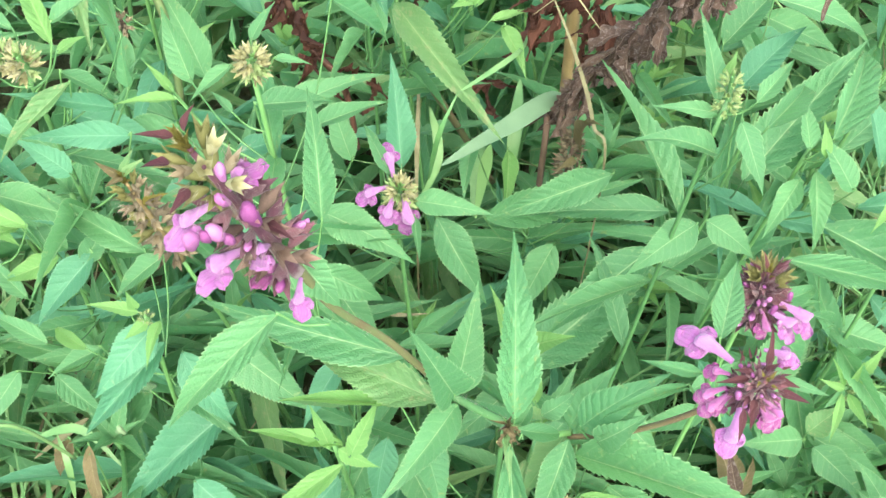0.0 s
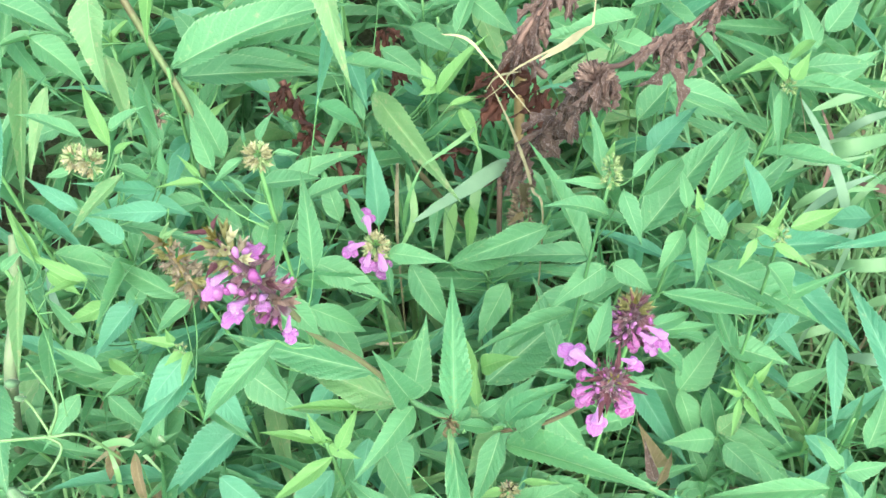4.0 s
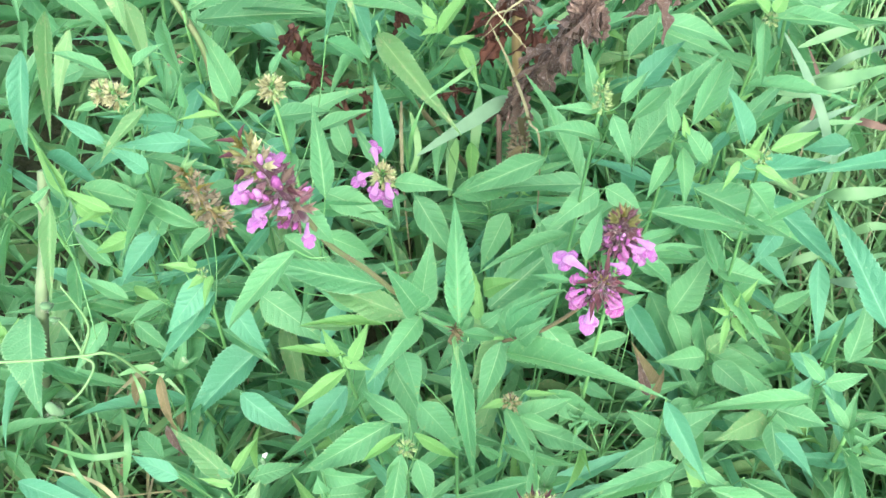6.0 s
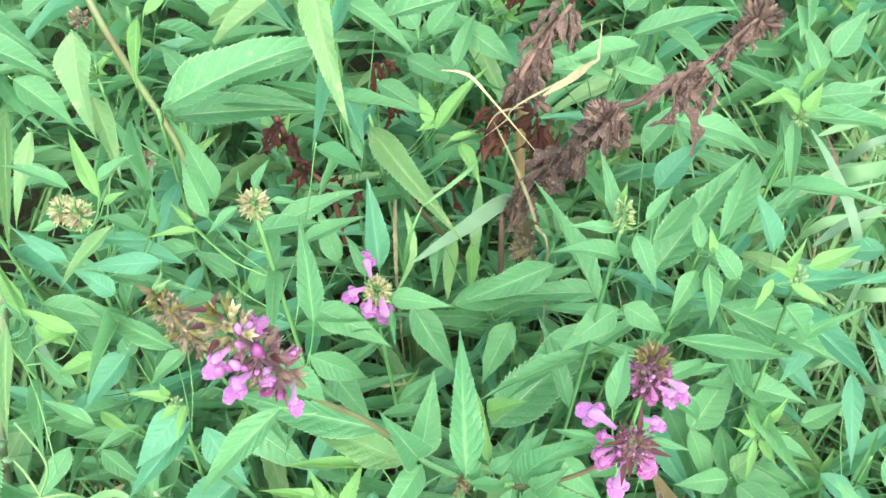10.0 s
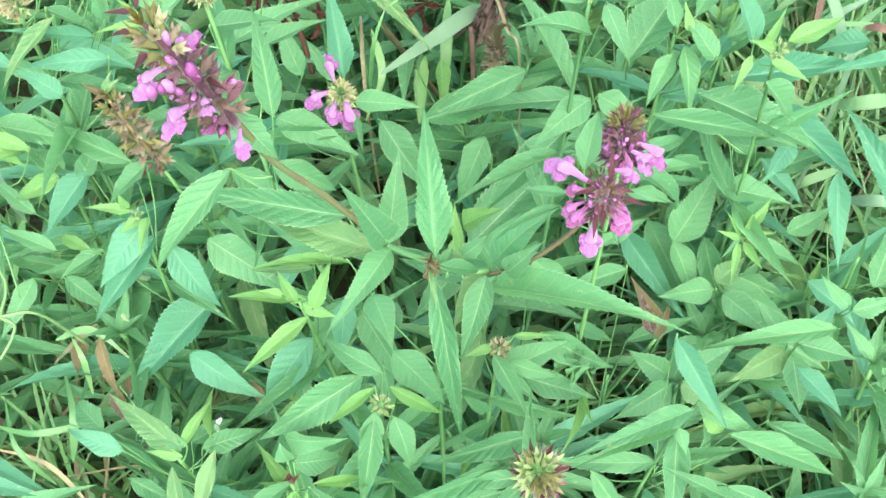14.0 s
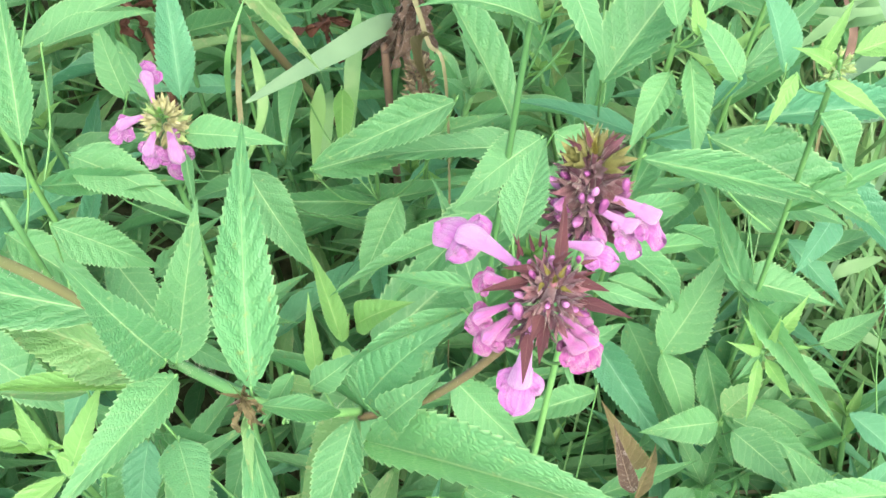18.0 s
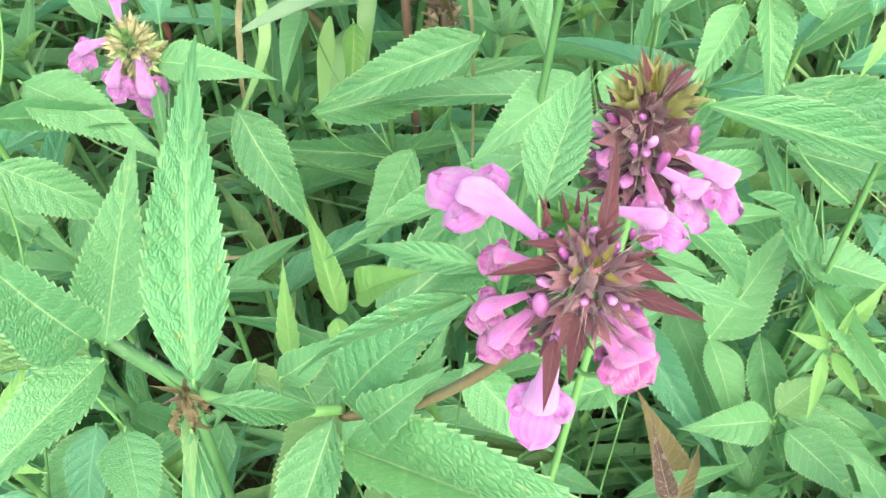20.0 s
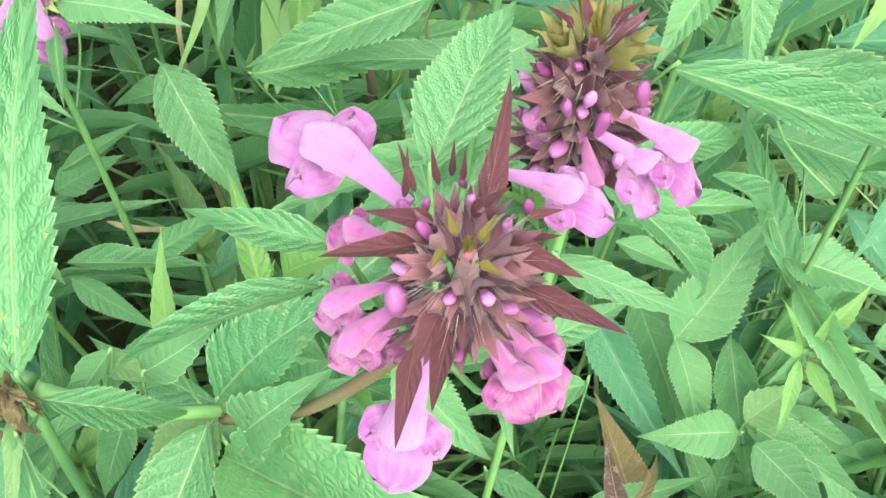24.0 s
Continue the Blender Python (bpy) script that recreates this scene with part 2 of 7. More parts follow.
BUD_WHITE = plain_material("bud_woolly", (0.05, 0.12, 0.055), (0.11, 0.19, 0.10), 200, 0.9, 0.1)


# ---- meshes ----
def mesh_of(name, verts, faces, material, uvs=None, smooth=True):
    me = bpy.data.meshes.new(name)
    me.from_pydata([tuple(v) for v in verts], [], faces)
    if uvs is not None:
        layer = me.uv_layers.new(name="UVMap")
        idx = np.empty(len(me.loops), dtype=np.int32)
        me.loops.foreach_get("vertex_index", idx)
        layer.data.foreach_set("uv", np.asarray(uvs, dtype=np.float32)[idx].ravel())
    if smooth:
        me.polygons.foreach_set("use_smooth", [True] * len(me.polygons))
    me.materials.append(material)
    me.update()
    return me


def grid_faces(rows, cols, start=0, wrap=False):
    out = []
    for i in range(rows - 1):
        for j in range(cols if wrap else cols - 1):
            k = (j + 1) % cols
            out.append((start + i * cols + j, start + i * cols + k, start + (i + 1) * cols + k, start + (i + 1) * cols + j))
    return out


def part(name, mesh, parent, label="", m=None):
    ob = new(name, mesh)
    ob.parent = parent
    if m is not None:
        ob.matrix_local = m
    if label:
        ob["label"] = label
    return ob


def half_width(u, kind):
    if kind == "bract":
        return max(0.0, min(1, u / 0.25)) ** 0.6 * max(0.0, 1 - u) ** 0.9 * 1.15
    if kind == "crumpled":
        return max(0.0, min(1, u / 0.3)) ** 0.5 * max(0.0, 1 - u ** 2.5) ** 0.8
    s = (1 - (1 - min(1, u / 0.32)) ** 1.9) ** 0.72
    if u > 0.2:
        s *= max(0.0, 1 - ((u - 0.2) / 0.8) ** 1.22) * (1 - 0.35 * max(0.0, (u - 0.6) / 0.4))
    return s


LEAF_MESHES = {}


def joined(pieces, material):
    """One mesh out of (mesh, matrix) pairs, keeping the UV map."""
    verts, faces, uvs = [], [], []
    for me, m in pieces:
        k, n = len(verts), len(me.vertices)
        verts += [m @ v.co for v in me.vertices]
        uv = [(0, 0)] * n
        for lp, d in zip(me.loops, me.uv_layers[0].data):
            uv[lp.vertex_index] = tuple(d.uv)
        uvs += uv
        faces += [tuple(k + i for i in p.vertices) for p in me.polygons]
    return mesh_of("foliage", verts, faces, material, uvs)



def leaf_mesh(mat, droop, seed, rows=44, cols=9, kind="leaf"):
    """A unit leaf along +y, width 1 along x: toothed edge, folded midrib, quilted between the veins, arched by droop."""
    key = (mat, droop, seed, rows, cols, kind)
    if key in LEAF_MESHES:
        return LEAF_MESHES[key]
    r = random.Random(repr(key))
    fold, twist, bend = r.uniform(0.25, 1.0), r.uniform(-0.45, 0.45), r.uniform(-0.06, 0.06)
    curl = r.uniform(-0.02, 0.10)
    wave, ph, ph2 = r.uniform(0.008, 0.028), r.uniform(0, 6.3), r.uniform(0, 6.3)
    verts, uvs = [], []
    for i in range(rows + 1):
        u = i / rows
        h = half_width(u, kind)
        for j in range(cols):
            v = 2 * j / (cols - 1) - 1
            edge = abs(v)
            tooth = 1.0
            if kind == "leaf" and edge > 0.99 and 0.05 < u < 0.98:
                tooth = (0.94, 0.98, 1.05)[i % 3]
            x = 0.5 * h * v * tooth
            y = u + (0.010 if edge > 0.99 and i % 3 == 2 and kind == "leaf" and u < 0.98 else 0)
            z = fold * 0.5 * h * edge * 0.32
            quilt = math.cos(2 * math.pi * (u * 10.0 - edge * 1.6) + ph2) if kind == "leaf" else 0
            z += 0.0022 * quilt * h * (1 - (1.6 * edge - 0.8) ** 2)
            z += wave * math.sin(u * 13 + ph + v * 1.5) * edge * edge * h
            if kind == "crumpled":
                z += 0.10 * math.sin(u * 9 + ph) * v + 0.07 * math.sin(u * 17 + v * 5 + ph2)
                x *= 0.75 + 0.3 * math.sin(u * 11 + ph)
            a = twist * u
            x, z = x * math.cos(a) - z * math.sin(a), x * math.sin(a) * 0.3 + z * math.cos(a)
            x += bend * math.sin(math.pi * u)
            z += droop * 4 * u * (1 - u) * (0.75 + 0.5 * u)
            z -= curl * max(0, u - 0.55) ** 2 * 3.0
            verts.append((x, y, z))
            uvs.append((u, (v + 1) / 2))
    me = mesh_of("leaf", verts, grid_faces(rows + 1, cols), G[mat], uvs)
    LEAF_MESHES[key] = me
    return me


def leaf_pose(base, tip, width, roll=0.0, lean=(0.0, -0.36, 0.93)):
    base, tip = Vector(base), Vector(tip)
    y = tip - base
    length = y.length
    y.normalize()
    z = Vector(lean)
    z = z - y * z.dot(y)
    if z.length < 0.05:
        z = Vector((0, -1, 0.3)) - y * Vector((0, -1, 0.3)).dot(y)
    z.normalize()
    z = Matrix.Rotation(roll, 3, y) @ z
    x = y.cross(z)
    m = Matrix.Identity(4)
    for i in range(3):
        m[i][0], m[i][1], m[i][2], m[i][3] = x[i] * width, y[i] * length, z[i] * length, base[i]
    return m


def tube_mesh(points, r0, r1, material, sides=7, steps=6, name="stem", wobble=0.0):
    """A tapered stem along a smooth line through the points."""
    pts = [Vector(p) for p in points]
    line = []
    for i in range(len(pts) - 1):
        a, b = pts[i], pts[i + 1]
        before, after = pts[max(i - 1, 0)], pts[min(i + 2, len(pts) - 1)]
        for k in range(steps):
            s = k / steps
            line.append(0.5 * ((2 * a) + (b - before) * s + (2 * before - 5 * a + 4 * b - after) * s * s + (3 * a - before - 3 * b + after) * s ** 3))
    line.append(pts[-1])
    verts = []
    side = Vector((1, 0.3, 0.1))
    for i, p in enumerate(line):
        d = (line[min(i + 1, len(line) - 1)] - line[max(i - 1, 0)])
        d = d.normalized() if d.length > 1e-9 else Vector((0, 0, 1))
        e = side - d * side.dot(d)
        if e.length < 0.01:
            e = Vector((0, 1, 0)) - d * d.y
        e.normalize()
        side = e
        f = d.cross(e)
        rad = r0 + (r1 - r0) * i / (len(line) - 1)
        for k in range(sides):
            a = 2 * math.pi * k / sides
            rr = rad * (1 + wobble * math.sin(3 * i + k * 2.1)) * (1 + 0.12 * math.cos(4 * a))
            verts.append(p + e * (math.cos(a) * rr) + f * (math.sin(a) * rr))
    faces = grid_faces(len(line), sides, 0, True)
    faces.append(tuple(range(sides))[::-1])
    faces.append(tuple(range(len(verts) - sides, len(verts))))
    return mesh_of(name, verts, faces, material)


SEED = random.Random(7)


def plant(top, label, foot=None, r=0.0012, material=None, group="woundwort plants"):
    """A plant standing on the soil: an Empty at its foot with a stem up to its top node."""
    top = Vector(top)
    if foot is None:
        foot = (top.x + SEED.uniform(-0.04, 0.04), top.y + SEED.uniform(-0.03, 0.06), 0.0)
    root = new("woundwort_plant")
    root.location = foot
    root.empty_display_size = 0.02
    tagged(root, label, "plant", group)
    low = Vector(foot)
    mid = low.lerp(top, 0.55) + Vector((SEED.uniform(-0.015, 0.015), SEED.uniform(-0.015, 0.015), 0))
    o = -low
    part("stem", tube_mesh([o + low - Vector((0, 0, 0.01)), o + mid, o + top], r * 1.25, r * 0.85, material or STEM), root)
    STEM_LINE[root.name] = (low, mid, top)
    PLANTS.append(root)
    return root


STEM_LINE = {}
PLANTS = []
BRANCHES = {}


def leaf(root, base, tip, width, mat="leaf", droop=0.06, roll=None, kind="leaf"):
    base, tip = Vector(base), Vector(tip)
    low, mid, top = STEM_LINE[root.name]
    o = Vector(root.location)
    if roll is None:
        roll = SEED.uniform(-0.25, 0.25)
    near, gap = None, 9.0
    for a, b in [(low, mid), (mid, top)] + BRANCHES.get(root.name, []):
        for k in range(11):
            p = a.lerp(b, k / 10)
            if p.z < base.z + 0.006 and (p - base).length + max(0, base.z - p.z) * 0.3 < gap:
                near, gap = p, (p - base).length + max(0, base.z - p.z) * 0.3
    reach = (near - base).length if near is not None else 9.0
    if 0.006 < reach < 0.07:
        way = (tip - base).normalized()
        drop = Vector((0, 0, -min(1.2 * reach, max(near.z - 0.03, 0))))
        foot = near + drop - o
        part("leaf_stalk", tube_mesh([foot, foot.lerp(base - o, 0.6) + drop * 0.25, base - o, base - o + way * 0.001], 0.0005, 0.0003, STEM, 5, 4), root)
    fine = (tip - base).length > 0.03
    width *= 0.88 if fine else 0.95
    me = leaf_mesh(mat, droop, SEED.randrange(7), 84 if fine else 27, 9 if fine else 7, kind)
    return part("leaf", me, root, "", Matrix.Translation(-o) @ leaf_pose(base, tip, width, roll))


def stem(root, points, r0, r1, material):
    o = Vector(root.location)
    if r0 < 0.0021 and material in (STEM, STEM_RED, STEM_PALE):
        part("hairs", branch_hairs([Vector(p) - o for p in points], r0), root)
    BRANCHES.setdefault(root.name, []).extend(zip(map(Vector, points), map(Vector, points[1:])))
    return part("branch", tube_mesh([Vector(p) - o for p in points], r0, r1, material, 8, 7), root)


def branch_hairs(points, radius):
    """Short pale hairs standing out along a stem."""
    r = random.Random(len(points))
    verts, faces = [], []
    for a, b in zip(points, points[1:]):
        d = (b - a)
        for _ in range(int(d.length / 0.00035)):
            p = a + d * r.random()
            e = Vector((r.gauss(0, 1), r.gauss(0, 1), r.gauss(0, 1)))
            e = (e - d * (e.dot(d) / d.length_squared)).normalized()
            w = d.normalized() * 0.00004
            k = len(verts)
            q = p + e * (radius * 0.7)
            verts += [q - w, q + w, q + e * radius * r.uniform(0.7, 1.5) + d.normalized() * 0.0004]
            faces.append((k, k + 1, k + 2))
    return mesh_of("hairs", verts, faces, HAIR, smooth=False)


def loose(name, at, label, category):
    """A thing of several parts that grows from the soil below the point at."""
    root = new(name)
    root.location = (at[0], at[1], 0.0)
    root.empty_display_size = 0.02
    tagged(root, label, category)
    STEM_LINE[root.name] = (Vector((at[0], at[1], 0)), Vector((at[0], at[1], at[2] * 0.5)), Vector(at))
    return root


def dress(root, r):
    """Opposite pairs of stem leaves, each at right angles to the next, below the top of a plant."""
    low, mid, top = STEM_LINE[root.name]
    o = Vector(root.location)
    turn, down = r.uniform(0, 3.14), r.uniform(0.06, 0.08)
    while down < 0.26 and top.z - down > 0.1:
        s = 1 - down / (top - low).length
        p = mid.lerp(top, (s - 0.55) / 0.45) if s > 0.55 else low.lerp(mid, s / 0.55)
        for side in (0, math.pi):
            a = turn + side + r.uniform(-0.2, 0.2)
            n = r.uniform(0.05, 0.075)
            d = Vector((math.cos(a), math.sin(a), r.uniform(-0.2, 0.45))) * n
            if ((p + d).xy - Vector((0.166, 0.212))).length < 0.05:
                continue
            me = leaf_mesh(r.choice(("leaf", "leaf", "low", "blue")), 0.06, r.randrange(7), 52, 9)
            part("leaf", me, root, "", Matrix.Translation(-o) @ leaf_pose(p, p + d, n * r.uniform(0.15, 0.20), r.uniform(-0.35, 0.35)))
        turn += math.pi / 2 + r.uniform(-0.15, 0.15)
        down += r.uniform(0.045, 0.065)


# flowers, in units of one: y runs from the calyx outwards, z is the upper side
def corolla_mesh(material, seed):
    """Two-lipped flower: a tube that widens into a long arched hood, and a shorter ruffled three-lobed lip that hangs below it."""
    r = random.Random(seed)
    verts, faces, uvs = [], [], []
    rows, cols = 9, 14
    for i in range(rows):
        s = i / (rows - 1)
        rad = 0.055 + 0.060 * s ** 1.4
        for j in range(cols):
            a = 2 * math.pi * j / cols
            verts.append((math.cos(a) * rad * (1 + 0.15 * s), 0.52 * s, math.sin(a) * rad + 0.05 * math.sin(s * 2.2)))
            uvs.append((1.1 + 0.3 * s, 0.35 + 0.3 * abs(j / cols - 0.5)))
    faces += grid_faces(rows, cols, 0, True)
    k = len(verts)
    rows, cols = 15, 13
    lift, tuck, reach = r.uniform(0.05, 0.13), r.uniform(0.13, 0.18), r.uniform(0.24, 0.36)
    lean, broad = r.uniform(-0.08, 0.08), r.uniform(0.13, 0.165)
    for i in range(rows):
        b = i / (rows - 1)
        w = (0.115 + (broad - 0.115) * math.sin(min(1, b * 1.25) * 1.57)) * math.sqrt(max(0.0, 1 - max(0, (b - 0.55) / 0.45) ** 2.4))
        for j in range(cols):
            a = 2 * j / (cols - 1) - 1
            notch = 0.035 * (1 - abs(a)) * b ** 6
            z = 0.150 + lift * math.sin(b * 2.3) - tuck * a * a * (0.8 + 0.5 * b) - 0.10 * max(0, b - 0.6) ** 2
            z += 0.014 * math.sin(9 * b + 4 * a + seed) + 0.012 * math.sin(14 * a + seed) * b * b
            verts.append((w * a + lean * b * b, 0.36 + reach * b - notch, z))
            uvs.append((1.1 + 0.4 * b, (a + 1) / 2))
    faces += grid_faces(rows, cols, k)
    hang = r.uniform(0.35, 0.8)
    side = r.uniform(0.85, 1.2)
    for turn, length, broad, up in ((0.0, 0.54, 0.22, 0.0), (-side, 0.34, 0.15, 0.03), (side, 0.34, 0.15, 0.03)):
        k = len(verts)
        rows, cols = 12, 13
        for i in range(rows):
            b = i / (rows - 1)
            w = (0.08 * (1 - b) ** 2 + broad * math.sin(min(1, b * 0.95 + 0.05) * 2.2)) * math.sqrt(max(0.0, 1 - max(0, (b - 0.62) / 0.38) ** 2.2))
            for j in range(cols):
                a = 2 * j / (cols - 1) - 1
                ruffle = 0.075 * math.sin(7 * a + 5 * b + seed + 2 * turn) * abs(a) * b + 0.03 * math.sin(12 * b + seed)
                x, y = w * a, length * b - (0.07 * (1 - abs(a)) * b ** 8) + 0.035 * math.sin(7 * a + seed) * b ** 4
                x, y = x * math.cos(turn) + y * math.sin(turn), y * math.cos(turn) - x * math.sin(turn)
                drop = hang * (max(0, y) ** 1.25) * (1 - 0.5 * max(0, y - 0.3))
                verts.append((x, 0.46 + 0.92 * y, -0.085 + up * b - drop - 0.09 * a * a * (0.4 + b) + ruffle))
                uvs.append((b * 0.8, (a + 1) / 2))
        faces += grid_faces(rows, cols, k)
    return mesh_of("corolla", verts, faces, material, uvs)


COROLLAS = {m.name: [corolla_mesh(m, k) for k in range(5)] for m in (PETAL, PETAL_DEEP)}


def calyx_mesh(material, seed):
    """A ribbed cup with five spiny teeth."""
    r = random.Random(seed)
    verts, faces = [], []
    cols = 10
    for i in range(5):
        s = i / 4
        rad = 0.07 + 0.15 * math.sin(s * 1.5)
        for j in range(cols):
            a = 2 * math.pi * j / cols
            verts.append((math.cos(a) * rad, 0.55 * s, math.sin(a) * rad))
    faces += grid_faces(5, cols, 0, True)
    for t in range(5):
        j0, j1 = 40 + 2 * t, 40 + (2 * t + 2) % cols
        jm = 40 + 2 * t + 1
        a = 2 * math.pi * (2 * t + 1) / cols
        out = r.uniform(0.26, 0.42)
        k = len(verts)
        verts.append((math.cos(a) * 0.27, 0.74, math.sin(a) * 0.27))
        verts.append((math.cos(a) * out, r.uniform(0.84, 0.98), math.sin(a) * out))
        faces += [(j0, jm, k), (jm, j1, k), (j0, k, k + 1), (k, j1, k + 1)]
    return mesh_of("calyx", verts, faces, material)


CALYCES = {m.name: [calyx_mesh(m, k) for k in range(3)] for m in (CALYX, CALYX_GREEN, CALYX_DRY, CALYX_DEAD, CALYX_FRESH, CALYX_STRAW)}


def bud_mesh(material, seed):
    """A closed bud: a bent club, creased where the hood folds over the lip."""
    r = random.Random(seed + 4)
    verts = []
    rows, cols = 11, 12
    for i in range(rows):
        s = i / (rows - 1)
        rad = 0.35 + 0.65 * s ** 0.8 if s < 0.55 else (0.35 + 0.65 * 0.62) * math.sqrt(max(0.0, 1 - ((s - 0.55) / 0.455) ** 2.3)) + 0.02
        for j in range(cols):
            a = 2 * math.pi * j / cols
            crease = 1 - 0.34 * math.exp(-(math.sin(0.5 * a + 0.4) / 0.16) ** 2) * s + 0.06 * math.sin(3 * a + 5 * s + seed)
            verts.append((math.cos(a) * rad * crease + 0.25 * s * s * math.sin(seed + 1), 3.0 * s - 1.5, math.sin(a) * rad * crease * 0.9 + 0.40 * s * s))
    faces = grid_faces(rows, cols, 0, True) + [tuple(range(cols))[::-1], tuple(range((rows - 1) * cols, rows * cols))]
    return mesh_of("bud", verts, faces, material)


BUD_MESHES = [bud_mesh(BUD, k) for k in range(4)]
WOOL_MESH = bud_mesh(BUD_WHITE, 1)


def hair_mesh(count, seed, length=1.0):
    """Fine pale hairs standing out from a small ball."""
    r = random.Random(seed)
    verts, faces = [], []
    for _ in range(count):
        d = Vector((r.gauss(0, 1), r.gauss(0, 1), r.gauss(0.2, 1))).normalized()
        e = d.cross(Vector((r.random(), r.random(), r.random()))).normalized() * 0.006
        k = len(verts)
        a, b = d * 0.8, d * (0.8 + length * r.uniform(0.4, 0.9)) + Vector((0, 0, -0.05))
        verts += [a - e, a + e, b]
        faces.append((k, k + 1, k + 2))
    return mesh_of("hairs", verts, faces, HAIR, smooth=False)


HAIRS = hair_mesh(160, 3)
HEADS = {}


def flower_head(root, name, base, apex, radius, whorls, around, style, seed):
    """A spike: core, rings of spiny calyces with bracts, and a tight tuft of young bracts at the apex."""
    r = random.Random(seed)
    o = Vector(root.location)
    base, apex = Vector(base), Vector(apex)
    axis = (apex - base).normalized()
    side = axis.orthogonal().normalized()
    other = axis.cross(side)
    core_mat = {"dead": STEM_DEAD, "dry": STEM_DEAD, "withered": STEM_TAN, "straw": STRAW, "purple": CALYX, "mixed": CALYX, "crown": CALYX, "heart": CALYX_GREEN}.get(style, STEM)
    core = part(name, tube_mesh([base - o - axis * 0.006, base.lerp(apex, 0.5) - o, base.lerp(apex, 0.93) - o], 0.0018, 0.0006, core_mat), root)
    HEADS[core.name] = (o, axis)
    mats = {"purple": (CALYX,), "green": (CALYX_GREEN,), "dry": (CALYX_DRY,), "dead": (CALYX_DEAD,), "straw": (CALYX_STRAW, CALYX_STRAW, CALYX_DRY), "withered": (CALYX_DRY, CALYX_GREEN, CALYX_DRY, CALYX_DRY), "mixed": (CALYX, CALYX, CALYX_DEAD), "crown": (CALYX,), "heart": (CALYX_DEAD, CALYX, CALYX), "pale": (CALYX_STRAW, CALYX_STRAW, CALYX_FRESH), "fresh": (CALYX_FRESH,)}[style]
    for w in range(whorls):
        s = (w + 0.5) / whorls
        top = w == whorls - 1 and whorls > 1
        centre = base.lerp(apex, s * 0.94)
        size = radius * (0.90 - 0.30 * s ** 2)
        for k in range(around):
            a = 2 * math.pi * (k + 0.5 * (w % 2)) / around + r.uniform(-0.12, 0.12)
            d = side * math.cos(a) + other * math.sin(a)
            way = (d * (1.0 if not top else 0.75) + axis * r.uniform(0.15 + 0.5 * s, 0.45 + 0.8 * s)).normalized()
            m = r.choice(mats)
            if (top and style in ("crown", "purple")) or (s > 0.45 and style == "mixed"):
                m = r.choice((CALYX_GREEN, CALYX_STRAW, CALYX_DRY) if s > 0.6 and style == "mixed" else (CALYX,) if style == "purple" else (CALYX_GREEN, CALYX, CALYX))
            if style == "heart" and s > 0.4:
                m = r.choice((CALYX_GREEN, CALYX_FRESH))
            pos = centre + d * (0.0014 + 0.10 * radius)
            x = way.cross(axis).normalized()
            z = x.cross(way)
            q = Matrix.Identity(4)
            n = size * r.uniform(0.8, 1.05)
            for i in range(3):
                q[i][0], q[i][1], q[i][2], q[i][3] = x[i] * n, way[i] * n, z[i] * n, pos[i] - o[i]
            part("calyx", r.choice(CALYCES[m.name]), core, "", q)
            if m is CALYX and r.random() < 0.5:
                p = pos - o + way * n * 0.62
                part("bud", r.choice(BUD_MESHES), core, "", Matrix.Translation(p) @ way.to_track_quat("Y", "Z").to_matrix().to_4x4() @ Matrix.Diagonal((n * 0.15, n * r.uniform(0.16, 0.24), n * 0.15, 1)))
    tuft = {"dead": "brown", "dry": "tan", "withered": "olive", "straw": "tan", "purple": "olive", "mixed": "olive", "crown": "olive", "heart": "young"}.get(style, "young")
    for k in range(12):
        a = 2.4 * k
        d = side * math.cos(a) + other * math.sin(a)
        spread = 0.10 + 0.065 * k
        p = apex - axis * (0.0006 * k)
        n = radius * r.uniform(0.34, 0.58) * (0.62 if style in ("purple", "crown") else 1.0)
        tip = p + (d * spread + axis).normalized() * n
        part("bract", leaf_mesh(tuft, 0.06, k % 3, 8, 5, "bract"), core, "", Matrix.Translation(-o) @ leaf_pose(p, tip, n * 0.42, 0, axis))
    if style in ("purple", "mixed", "crown", "heart", "pale", "straw", "withered", "fresh"):
        for s in (0.35, 0.75):
            p = base.lerp(apex, s) - o
            part("hairs", HAIRS, core, "", Matrix.Translation(p) @ Matrix.Scale(radius * 0.72, 4))
    return core


def corolla(head, base, mouth, material):
    """A two-lipped pink flower from the calyx out to its mouth, its upper lip towards the top of the spike."""
    o, axis = HEADS[head.name]
    base, mouth = Vector(base), Vector(mouth)
    way = mouth - base
    n = way.length
    way.normalize()
    x = way.cross(axis + Vector((0, 0, 0.3))).normalized()
    z = x.cross(way)
    q = Matrix.Identity(4)
    w = max(n, 0.0095) * 1.0
    for i in range(3):
        q[i][0], q[i][1], q[i][2], q[i][3] = x[i] * w, way[i] * n * 1.08, z[i] * w, base[i] - o[i]
    ob = part("corolla", SEED.choice(COROLLAS[material.name]), head, "", q)
    return ob


def flower_bud(head, at, radius):
    o, axis = HEADS[head.name]
    tilt = (axis + Vector((SEED.uniform(-0.5, 0.5), SEED.uniform(-0.5, 0.5), 0.1))).normalized()
    q = tilt.to_track_quat("Y", "Z").to_matrix().to_4x4()
    return part("bud", SEED.choice(BUD_MESHES), head, "", Matrix.Translation(Vector(at) - o) @ q @ Matrix.Scale(radius, 4))


